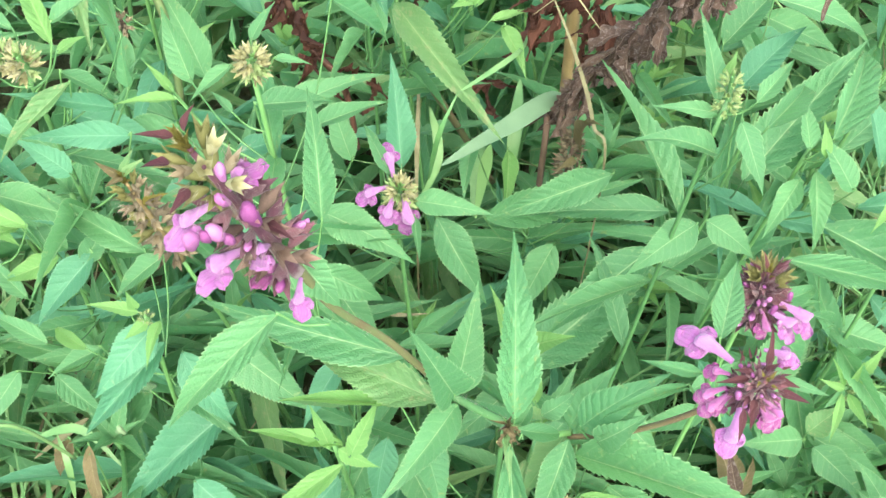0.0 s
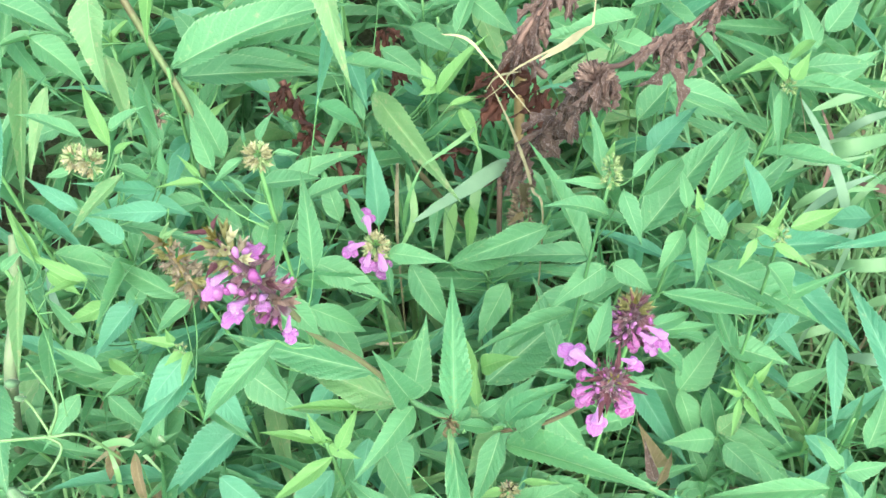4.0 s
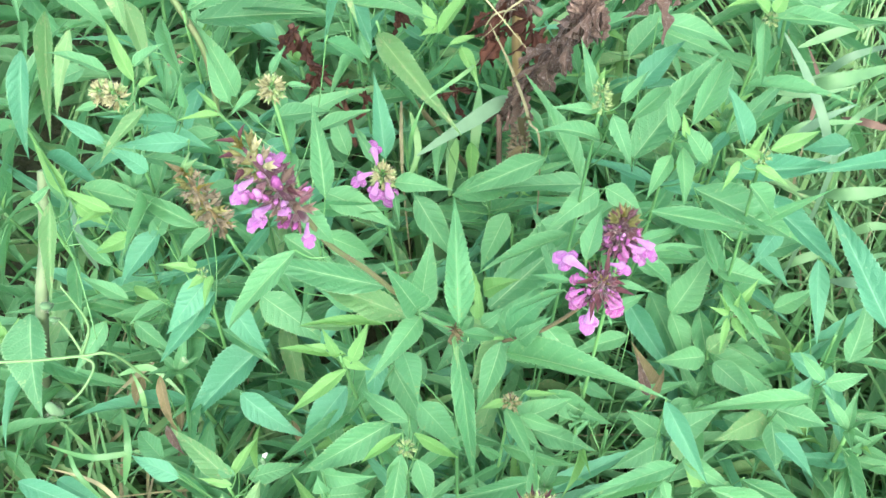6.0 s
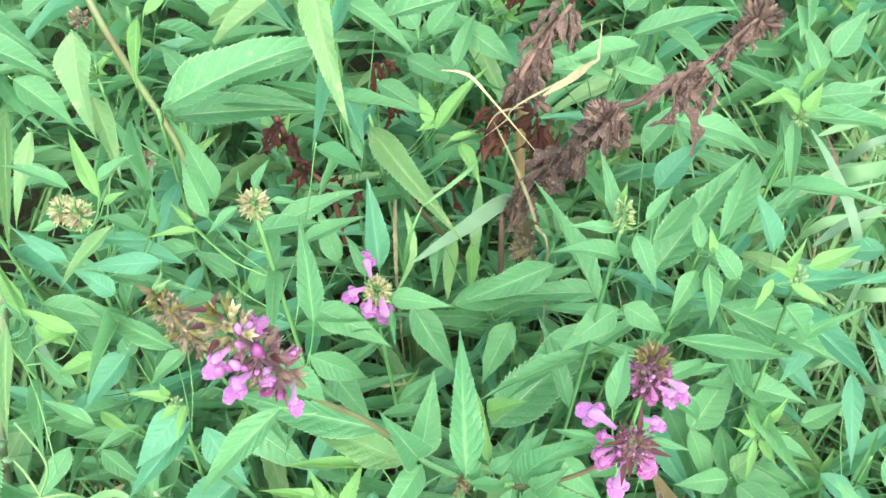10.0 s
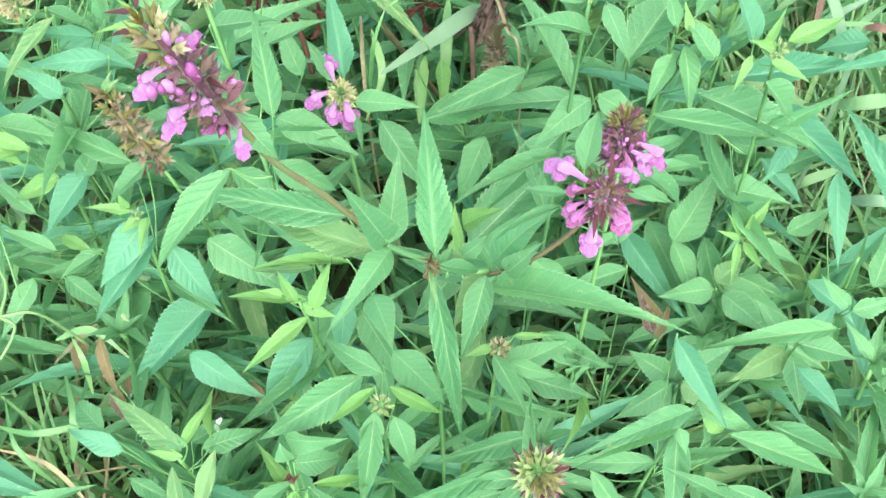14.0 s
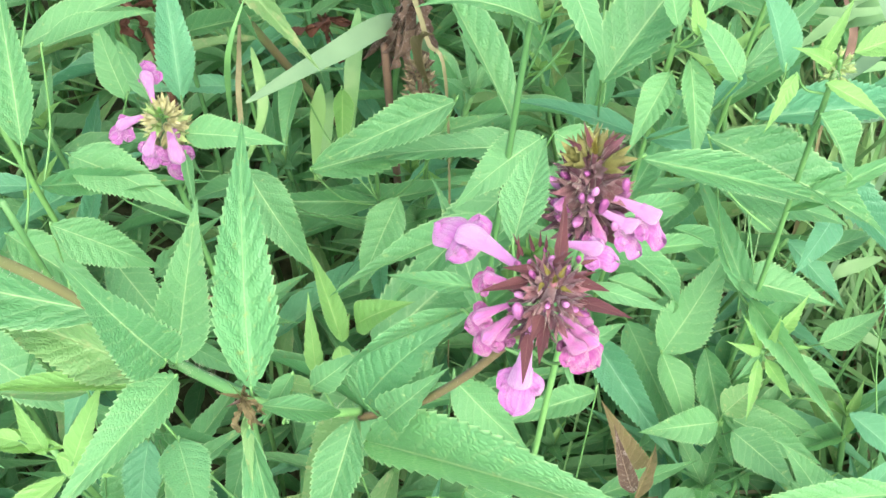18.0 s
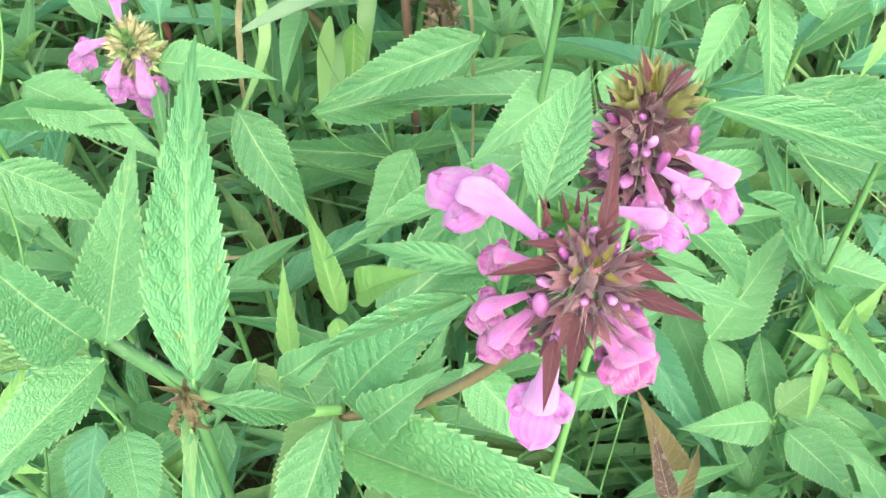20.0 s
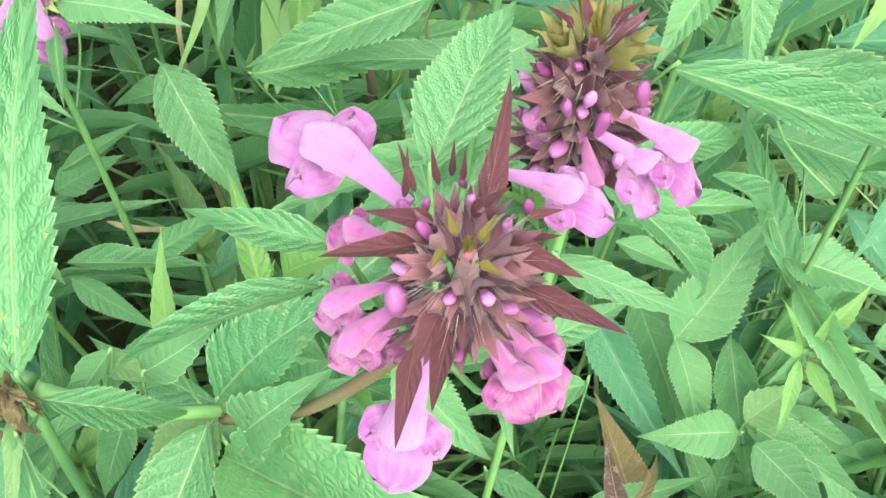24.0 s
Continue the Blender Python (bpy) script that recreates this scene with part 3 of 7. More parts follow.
def bract(head, base, tip, width, mat):
    o, axis = HEADS[head.name]
    return part("bract", leaf_mesh(mat, 0.05, SEED.randrange(3), 16, 7, "bract"), head, "", Matrix.Translation(-o) @ leaf_pose(base, tip, width, SEED.uniform(-0.3, 0.3), axis + Vector((0, -0.3, 0.3))))


def woolly_bud(root, at, radius):
    o = Vector(root.location)
    q = Vector((SEED.uniform(-0.6, 0.3), SEED.uniform(-0.5, 0.2), 0.4)).to_track_quat("Y", "Z").to_matrix().to_4x4()
    core = part("bud", WOOL_MESH, root, "", Matrix.Translation(Vector(at) - o) @ q @ Matrix.Scale(radius, 4))
    part("hairs", HAIRS, root, "", Matrix.Translation(Vector(at) - o) @ Matrix.Scale(radius, 4))
    return core


def blade(root, points, width, material, rooted=True):
    """A grass blade with a folded midrib along a smooth line."""
    o = Vector(root.location)
    pts = [Vector(p) - o for p in points]
    if rooted:
        away = pts[0] - pts[1]
        away.z = 0
        foot = pts[0] + away.normalized() * 0.015 + Vector((0, 0, -0.06))
        pts = [Vector((foot.x, foot.y, 0.0)), foot] + pts
    line = []
    for i in range(len(pts) - 1):
        a, b = pts[i], pts[i + 1]
        c, d = pts[max(i - 1, 0)], pts[min(i + 2, len(pts) - 1)]
        for k in range(8):
            s = k / 8
            line.append(0.5 * ((2 * a) + (b - c) * s + (2 * c - 5 * a + 4 * b - d) * s * s + (3 * a - c - 3 * b + d) * s ** 3))
    line.append(pts[-1])
    verts = []
    for i, p in enumerate(line):
        d = (line[min(i + 1, len(line) - 1)] - line[max(i - 1, 0)]).normalized()
        x = d.cross(Vector((0, -0.4, 0.9)))
        x = x.normalized() if x.length > 0.05 else Vector((1, 0, 0))
        z = x.cross(d)
        s = i / (len(line) - 1)
        w = 0.42 * width * min(1, 0.15 + s * 1.6) * min(1, (1.01 - s) * 3.2) ** 0.75
        verts += [p - x * w + z * w * 0.12, p - x * w * 0.5 - z * w * 0.05, p + z * w * 0.06, p + x * w * 0.5 - z * w * 0.05, p + x * w + z * w * 0.12]
    return part("blade", mesh_of("blade", verts, grid_faces(len(line), 5), material), root)


def withered(root, at, radius, count, mat):
    """Shrivelled leaves hanging round a point of a dead stalk."""
    o = Vector(root.location)
    at = Vector(at)
    for _ in range(count):
        b = at + Vector((SEED.uniform(-0.4, 0.4), SEED.uniform(-0.4, 0.4), SEED.uniform(-0.2, 0.4))) * radius
        d = Vector((SEED.uniform(-0.55, 0.55), SEED.uniform(-0.7, 0.25), SEED.uniform(-1.2, 0.0))).normalized() * radius * SEED.uniform(1.4, 3.0)
        me = leaf_mesh(mat, SEED.choice((0.1, 0.25)), SEED.randrange(4), 20, 7, "crumpled")
        part("withered_leaf", me, root, "", Matrix.Translation(-o) @ leaf_pose(b, b + d, radius * SEED.uniform(0.4, 0.85), SEED.uniform(-1.4, 1.4)))


def curled_mesh(mat, seed):
    """A dried leaf rolled into a gutter round its midrib, twisted and bent over at the tip."""
    key = (mat, seed, "curled")
    if key not in LEAF_MESHES:
        r = random.Random(repr(key))
        rows, cols = 18, 9
        roll, twist, hook = r.uniform(1.2, 2.3), r.uniform(-1.3, 1.3), r.uniform(-0.25, 0.35)
        ph, sway = r.uniform(0, 6.3), r.uniform(-0.12, 0.12)
        verts, uvs = [], []
        for i in range(rows + 1):
            u = i / rows
            h = (0.25 + 0.75 * math.sin(math.pi * min(1, u * 0.95 + 0.08)) ** 0.7) * (1 - 0.75 * max(0, u - 0.7) / 0.3)
            rad = h * 0.5 / roll * (1 + 0.22 * math.sin(u * 15 + ph))
            for j in range(cols):
                v = 2 * j / (cols - 1) - 1
                a = roll * v * (1 + 0.25 * math.sin(u * 7 + ph)) + twist * u
                x, z = rad * math.sin(a) * 1.3, rad * (1 - math.cos(a)) * 0.45
                z += 0.035 * math.sin(u * 21 + v * 3 + ph) * abs(v) - hook * u * u + 0.10 * math.sin(u * 3.1)
                verts.append((x + sway * math.sin(u * 4 + ph), u, z))
                uvs.append((u, (v + 1) / 2))
        LEAF_MESHES[key] = mesh_of("dried_leaf", verts, grid_faces(rows + 1, cols), G[mat], uvs)
    return LEAF_MESHES[key]


def dried(root, points, radius, count, length, mat):
    """Rolled dead leaves hanging close round a length of stalk."""
    o = Vector(root.location)
    pts = [Vector(p) for p in points]
    for k in range(count):
        s = (k + SEED.random()) / count * (len(pts) - 1)
        i = min(int(s), len(pts) - 2)
        p = pts[i].lerp(pts[i + 1], s - i)
        side = Vector((SEED.gauss(0, 1), SEED.gauss(0, 1), SEED.gauss(0, 0.6))).normalized()
        along = (pts[i] - pts[i + 1]).normalized()
        b = p + side * radius * SEED.uniform(0.0, 0.5)
        d = (along * 0.45 + side * SEED.uniform(0.2, 0.75) + Vector((0, -0.25, -0.75))).normalized() * length * SEED.uniform(0.55, 1.1)
        part("withered_leaf", curled_mesh(mat, SEED.randrange(6)), root, "", Matrix.Translation(-o) @ leaf_pose(b, b + d, radius * SEED.uniform(0.7, 1.15), SEED.uniform(-2.5, 2.5)))


# ---- setting ----
def soil_mesh():
    n = 90
    xs = np.concatenate([[-400, -60, -12, -4], np.linspace(-1.6, 1.6, n), [4, 12, 60, 400]])
    verts = []
    for y in xs:
        for x in xs:
            near = max(abs(x), abs(y)) < 1.7
            z = 0.018 * noise.noise(Vector((x * 9, y * 9, 0))) + 0.008 * noise.noise(Vector((x * 40, y * 40, 3))) if near else -0.005
            verts.append((x, y + 0.3, z - 0.01))
    return mesh_of("ground", verts, grid_faces(len(xs), len(xs)), SOIL)


tagged(new("ground", soil_mesh()), "dark damp soil with plant litter", "ground", kind="structure")

# ---- plants of the stand ----

central = plant((0.050, 0.162, 0.610), "woundwort with broken top and two flowering side branches")
stem(central, [(0.050, 0.164, 0.607), (0.033, 0.174, 0.602), (0.023, 0.176, 0.616)], 0.0017, 0.0015, STEM)
stem(central, [(0.023, 0.176, 0.616), (0.009, 0.172, 0.652), (-0.003, 0.158, 0.701), (-0.010, 0.152, 0.738)], 0.0014, 0.0013, STEM_RED)
stem(central, [(0.050, 0.164, 0.605), (0.063, 0.165, 0.595), (0.076, 0.172, 0.580)], 0.0015, 0.0013, STEM)
stem(central, [(0.076, 0.171, 0.578), (0.091, 0.165, 0.600), (0.105, 0.158, 0.634), (0.118, 0.153, 0.671)], 0.001, 0.0009, STEM_RED)
leaf(central, (-0.017, 0.153, 0.704), (-0.054, 0.133, 0.660), 0.0149, "leaf", 0.05)
leaf(central, (-0.011, 0.158, 0.732), (-0.000, 0.156, 0.705), 0.0120, "leaf", 0.08)
leaf(central, (0.051, 0.161, 0.614), (0.044, 0.160, 0.618), 0.0014, "tan", 0.1)
leaf(central, (0.051, 0.161, 0.614), (0.053, 0.162, 0.624), 0.0014, "tan", 0.1)
leaf(central, (0.051, 0.160, 0.614), (0.055, 0.157, 0.621), 0.0014, "pale", 0.1)
leaf(central, (0.051, 0.159, 0.611), (0.053, 0.141, 0.603), 0.0036, "pale", 0.1)
withered(central, (0.051, 0.159, 0.617), 0.0036, 7, "tan")
leaf(central, (0.051, 0.160, 0.614), (0.047, 0.155, 0.620), 0.0014, "brown", 0.1)
leaf(central, (0.051, 0.160, 0.614), (0.053, 0.154, 0.620), 0.0011, "tan", 0.1)
leaf(central, (0.051, 0.161, 0.614), (0.047, 0.161, 0.624), 0.0011, "pale", 0.1)
leaf(central, (0.053, 0.160, 0.620), (0.049, 0.220, 0.648), 0.0185, "low", 0.1)
leaf(central, (0.052, 0.154, 0.612), (0.062, 0.114, 0.509), 0.0143, "leaf", 0.05)
leaf(central, (0.033, 0.167, 0.613), (0.008, 0.127, 0.616), 0.0153, "leaf", 0.08)
leaf(central, (0.032, 0.167, 0.621), (0.016, 0.171, 0.664), 0.0189, "leaf", 0.08)
leaf(central, (0.032, 0.171, 0.611), (0.038, 0.204, 0.637), 0.0175, "leaf", 0.06)
leaf(central, (0.014, 0.184, 0.613), (-0.067, 0.206, 0.606), 0.0190, "leaf", 0.06)
leaf(central, (0.026, 0.172, 0.603), (-0.031, 0.199, 0.590), 0.0207, "pale", 0.06)
leaf(central, (0.078, 0.163, 0.581), (0.158, 0.123, 0.619), 0.0211, "leaf", 0.08)
leaf(central, (0.075, 0.167, 0.586), (0.062, 0.135, 0.561), 0.0162, "leaf", 0.08)
leaf(central, (0.078, 0.168, 0.596), (0.106, 0.177, 0.629), 0.0188, "low", 0.1)
leaf(central, (0.084, 0.162, 0.598), (0.100, 0.165, 0.622), 0.0125, "leaf", 0.1)
leaf(central, (0.063, 0.184, 0.577), (0.061, 0.202, 0.594), 0.0060, "young", 0.06)
leaf(central, (0.011, 0.182, 0.572), (-0.040, 0.184, 0.564), 0.0074, "young", 0.06)
head = flower_head(central, "flower_head", (-0.008, 0.144, 0.750), (-0.0215, 0.138, 0.807), 0.0110, 6, 6, "mixed", 11)
corolla(head, (-0.0159, 0.1405, 0.7857), (-0.0105, 0.1423, 0.7940), PETAL)
corolla(head, (-0.0188, 0.1373, 0.7849), (-0.0268, 0.1280, 0.7869), PETAL)
corolla(head, (-0.0148, 0.1398, 0.7632), (-0.0259, 0.1314, 0.7632), PETAL)
corolla(head, (-0.0107, 0.1417, 0.7617), (-0.0119, 0.1344, 0.7684), PETAL)
corolla(head, (-0.0086, 0.1432, 0.7499), (-0.0139, 0.1370, 0.7557), PETAL_DEEP)
corolla(head, (-0.0060, 0.1446, 0.7414), (-0.0055, 0.1347, 0.7402), PETAL)
flower_bud(head, (-0.0116, 0.1366, 0.7827), 0.0030)
flower_bud(head, (-0.0177, 0.1317, 0.7820), 0.0026)
flower_bud(head, (-0.0218, 0.1286, 0.7839), 0.0024)
flower_bud(head, (-0.0154, 0.1342, 0.7911), 0.0018)
flower_bud(head, (-0.0146, 0.1351, 0.8003), 0.0018)
flower_bud(head, (-0.0159, 0.1331, 0.7775), 0.0018)
flower_bud(head, (-0.0196, 0.1302, 0.7830), 0.0018)
bract(head, (-0.0217, 0.1359, 0.8104), (-0.0287, 0.1346, 0.8123), 0.0022, "bract")
bract(head, (-0.0198, 0.1368, 0.8109), (-0.0177, 0.1403, 0.8151), 0.0026, "bract")
bract(head, (-0.0229, 0.1333, 0.8055), (-0.0278, 0.1311, 0.8068), 0.0028, "bract")
bract(head, (-0.0108, 0.1408, 0.7744), (-0.0029, 0.1363, 0.7737), 0.0030, "bract")
bract(head, (-0.0212, 0.1341, 0.7954), (-0.0243, 0.1284, 0.7947), 0.0030, "bract")
leaf(central, (0.076, 0.175, 0.578), (0.092, 0.194, 0.596), 0.0186, "low", 0.1)
leaf(central, (0.078, 0.173, 0.579), (0.102, 0.177, 0.589), 0.0130, "low", 0.12)
leaf(central, (0.064, 0.172, 0.595), (0.077, 0.181, 0.600), 0.0093, "leaf", 0.08)
leaf(central, (0.056, 0.173, 0.598), (0.069, 0.173, 0.590), 0.0052, "pale", 0.1)
leaf(central, (0.075, 0.173, 0.577), (0.059, 0.151, 0.561), 0.0168, "pale", 0.08)
leaf(central, (0.080, 0.169, 0.594), (0.095, 0.170, 0.605), 0.0070, "low", 0.1)
leaf(central, (0.054, 0.160, 0.611), (0.073, 0.169, 0.586), 0.0084, "leaf", 0.06)
leaf(central, (0.060, 0.173, 0.602), (0.052, 0.160, 0.595), 0.0060, "leaf", 0.08)
leaf(central, (0.089, 0.170, 0.594), (0.099, 0.176, 0.602), 0.0101, "leaf", 0.1)
leaf(central, (0.113, 0.171, 0.668), (0.122, 0.204, 0.661), 0.0125, "leaf", 0.06)
leaf(central, (0.105, 0.155, 0.678), (0.087, 0.160, 0.674), 0.0048, "low", 0.08)
leaf(central, (0.103, 0.156, 0.667), (0.077, 0.148, 0.653), 0.0051, "low", 0.14)
leaf(central, (0.126, 0.154, 0.681), (0.143, 0.152, 0.674), 0.0041, "leaf", 0.08)
leaf(central, (0.123, 0.146, 0.664), (0.125, 0.140, 0.661), 0.0018, "leaf", 0.08)
leaf(central, (0.030, 0.147, 0.546), (0.055, 0.128, 0.521), 0.0217, "low", 0.06)
leaf(central, (0.063, 0.133, 0.521), (0.076, 0.142, 0.476), 0.0081, "leaf", 0.06)
head = flower_head(central, "flower_head", (0.118, 0.152, 0.673), (0.118, 0.145, 0.698), 0.008, 4, 8, "purple", 5)
corolla(head, (0.112, 0.156, 0.685), (0.098, 0.165, 0.688), PETAL)
corolla(head, (0.121, 0.160, 0.686), (0.131, 0.157, 0.687), PETAL)
corolla(head, (0.111, 0.152, 0.685), (0.104, 0.154, 0.684), PETAL_DEEP)
corolla(head, (0.111, 0.150, 0.680), (0.102, 0.148, 0.676), PETAL_DEEP)
corolla(head, (0.112, 0.149, 0.678), (0.104, 0.144, 0.673), PETAL_DEEP)
corolla(head, (0.113, 0.149, 0.677), (0.107, 0.145, 0.672), PETAL_DEEP)
corolla(head, (0.115, 0.145, 0.678), (0.112, 0.132, 0.670), PETAL)
corolla(head, (0.120, 0.147, 0.678), (0.127, 0.140, 0.673), PETAL_DEEP)
corolla(head, (0.121, 0.148, 0.676), (0.125, 0.144, 0.672), PETAL_DEEP)
corolla(head, (0.121, 0.150, 0.677), (0.130, 0.142, 0.671), PETAL_DEEP)
corolla(head, (0.123, 0.152, 0.676), (0.128, 0.149, 0.670), PETAL_DEEP)
flower_bud(head, (0.112, 0.151, 0.693), 0.0009)
flower_bud(head, (0.114, 0.151, 0.694), 0.0006)
flower_bud(head, (0.118, 0.151, 0.695), 0.0008)
flower_bud(head, (0.117, 0.154, 0.693), 0.0006)
flower_bud(head, (0.112, 0.144, 0.688), 0.0016)
flower_bud(head, (0.123, 0.152, 0.693), 0.0007)
flower_bud(head, (0.117, 0.143, 0.691), 0.0008)
flower_bud(head, (0.123, 0.147, 0.690), 0.0006)
flower_bud(head, (0.121, 0.150, 0.693), 0.0004)
bract(head, (0.121, 0.147, 0.695), (0.128, 0.145, 0.694), 0.0029, "bract")
bract(head, (0.123, 0.146, 0.689), (0.133, 0.144, 0.686), 0.0030, "bract")
bract(head, (0.114, 0.147, 0.694), (0.105, 0.146, 0.692), 0.0025, "bract")
bract(head, (0.115, 0.148, 0.696), (0.109, 0.148, 0.697), 0.0023, "bract")
bract(head, (0.119, 0.150, 0.694), (0.1205, 0.162, 0.699), 0.0030, "bract")
bract(head, (0.118, 0.149, 0.696), (0.121, 0.149, 0.701), 0.0017, "bract")
bract(head, (0.116, 0.142, 0.691), (0.114, 0.137, 0.690), 0.0028, "bract")
bract(head, (0.114, 0.141, 0.686), (0.113, 0.133, 0.681), 0.0027, "bract")
bract(head, (0.117, 0.142, 0.688), (0.116, 0.136, 0.683), 0.0028, "bract")
bract(head, (0.112, 0.152, 0.693), (0.112, 0.155, 0.697), 0.0009, "bract")
bract(head, (0.113, 0.152, 0.694), (0.111, 0.156, 0.696), 0.0009, "bract")
bract(head, (0.115, 0.153, 0.694), (0.114, 0.156, 0.696), 0.0009, "bract")
bract(head, (0.116, 0.154, 0.694), (0.116, 0.156, 0.697), 0.0008, "bract")
bract(head, (0.117, 0.153, 0.695), (0.117, 0.155, 0.697), 0.0008, "bract")
bract(head, (0.123, 0.150, 0.695), (0.126, 0.151, 0.695), 0.0010, "bract")
bract(head, (0.123, 0.149, 0.693), (0.126, 0.149, 0.694), 0.0011, "bract")
bract(head, (0.117, 0.146, 0.698), (0.116, 0.147, 0.700), 0.0011, "olive")
bract(head, (0.119, 0.146, 0.697), (0.120, 0.147, 0.700), 0.0012, "olive")
bract(head, (0.116, 0.145, 0.697), (0.115, 0.143, 0.697), 0.0011, "olive")
bract(head, (0.119, 0.144, 0.697), (0.121, 0.143, 0.697), 0.0011, "olive")

flower3 = plant((-0.002, 0.290, 0.560), "woundwort with a small pink flower head among leaves")
leaf(flower3, (-0.003, 0.296, 0.561), (-0.018, 0.319, 0.569), 0.0080, "leaf", 0.05)
leaf(flower3, (-0.001, 0.319, 0.533), (-0.010, 0.367, 0.562), 0.0178, "blue", 0.05)
leaf(flower3, (0.008, 0.289, 0.552), (0.045, 0.282, 0.555), 0.0152, "leaf", 0.1)
leaf(flower3, (0.008, 0.283, 0.549), (0.012, 0.265, 0.537), 0.0048, "leaf", 0.05)
leaf(flower3, (-0.036, 0.288, 0.540), (0.010, 0.270, 0.527), 0.0225, "leaf", 0.1)
leaf(flower3, (-0.010, 0.311, 0.561), (-0.019, 0.324, 0.561), 0.0041, "leaf", 0.06)
head = flower_head(flower3, "flower_head", (-0.000, 0.294, 0.542), (0.002, 0.288, 0.565), 0.0098, 3, 10, "pale", 3)
corolla(head, (-0.002, 0.295, 0.561), (-0.006, 0.308, 0.569), PETAL)
corolla(head, (-0.004, 0.291, 0.559), (-0.019, 0.286, 0.556), PETAL)
corolla(head, (-0.001, 0.288, 0.557), (-0.006, 0.277, 0.547), PETAL)
corolla(head, (0.003, 0.289, 0.557), (0.007, 0.275, 0.544), PETAL)
flower_bud(head, (0.005, 0.288, 0.552), 0.0019)

left_tall = plant((-0.032, 0.234, 0.590), "woundwort with one tall wrinkled upright leaf")
leaf(left_tall, (-0.025, 0.246, 0.601), (-0.034, 0.292, 0.629), 0.0160, "leaf", 0.06)
leaf(left_tall, (-0.035, 0.255, 0.545), (-0.005, 0.259, 0.510), 0.0203, "leaf", 0.08)
leaf(left_tall, (-0.056, 0.223, 0.546), (-0.035, 0.191, 0.566), 0.0096, "leaf", 0.06)

sprig = plant((0.125, 0.276, 0.657), "pale green woundwort shoot with unopened flower buds")
leaf(sprig, (0.121, 0.273, 0.655), (0.113, 0.306, 0.669), 0.0099, "leaf", 0.05)
leaf(sprig, (0.124, 0.276, 0.645), (0.097, 0.273, 0.651), 0.0073, "leaf", 0.08)
leaf(sprig, (0.126, 0.269, 0.629), (0.091, 0.265, 0.641), 0.0133, "leaf", 0.12)
leaf(sprig, (0.135, 0.274, 0.655), (0.150, 0.293, 0.659), 0.0081, "leaf", 0.06)
leaf(sprig, (0.131, 0.271, 0.648), (0.142, 0.251, 0.629), 0.0117, "leaf", 0.08)
leaf(sprig, (0.135, 0.277, 0.569), (0.159, 0.269, 0.552), 0.0181, "leaf", 0.1)
leaf(sprig, (0.131, 0.275, 0.569), (0.101, 0.253, 0.558), 0.0199, "leaf", 0.1)
leaf(sprig, (0.123, 0.282, 0.660), (0.125, 0.284, 0.672), 0.0045, "young", 0.05)
leaf(sprig, (0.140, 0.268, 0.648), (0.169, 0.319, 0.612), 0.0128, "leaf", 0.06)
leaf(sprig, (0.153, 0.234, 0.613), (0.222, 0.249, 0.568), 0.0139, "leaf", 0.06)
leaf(sprig, (0.160, 0.211, 0.613), (0.183, 0.229, 0.568), 0.0061, "leaf", 0.06)
head = flower_head(sprig, "bud_head", (0.126, 0.277, 0.646), (0.123, 0.274, 0.671), 0.0055, 4, 7, "fresh", 4)

spike2b = plant((0.138, 0.213, 0.639), "woundwort with a purple flower spike behind the pink one")
leaf(spike2b, (0.143, 0.213, 0.613), (0.172, 0.236, 0.590), 0.0100, "leaf", 0.1)
leaf(spike2b, (0.137, 0.212, 0.613), (0.172, 0.216, 0.555), 0.0131, "leaf", 0.1)
head = flower_head(spike2b, "flower_head", (0.134, 0.200, 0.630), (0.133, 0.202, 0.660), 0.012, 4, 10, "crown", 8)
corolla(head, (0.138, 0.195, 0.650), (0.152, 0.189, 0.646), PETAL)
corolla(head, (0.135, 0.193, 0.648), (0.147, 0.187, 0.643), PETAL)
corolla(head, (0.133, 0.195, 0.645), (0.137, 0.187, 0.638), PETAL_DEEP)
corolla(head, (0.128, 0.198, 0.648), (0.124, 0.194, 0.643), PETAL_DEEP)
flower_bud(head, (0.135, 0.191, 0.653), 0.0014)
flower_bud(head, (0.133, 0.193, 0.655), 0.0012)
flower_bud(head, (0.140, 0.195, 0.655), 0.0014)
flower_bud(head, (0.130, 0.193, 0.653), 0.0012)
flower_bud(head, (0.138, 0.189, 0.647), 0.0012)
bract(head, (0.132, 0.202, 0.660), (0.130, 0.206, 0.665), 0.0018, "bract")
bract(head, (0.135, 0.202, 0.660), (0.139, 0.205, 0.662), 0.0018, "bract")
bract(head, (0.130, 0.202, 0.659), (0.126, 0.204, 0.661), 0.0018, "bract")

r_upper = plant((0.164, 0.343, 0.560), "woundwort with broad leaves beside the dead stalk")
leaf(r_upper, (0.152, 0.298, 0.569), (0.205, 0.357, 0.600), 0.0274, "leaf", 0.06)
leaf(r_upper, (0.169, 0.390, 0.587), (0.225, 0.387, 0.558), 0.0194, "leaf", 0.1)
leaf(r_upper, (0.161, 0.367, 0.550), (0.191, 0.395, 0.565), 0.0210, "blue", 0.08)
leaf(r_upper, (0.159, 0.410, 0.529), (0.192, 0.443, 0.547), 0.0223, "leaf", 0.08)

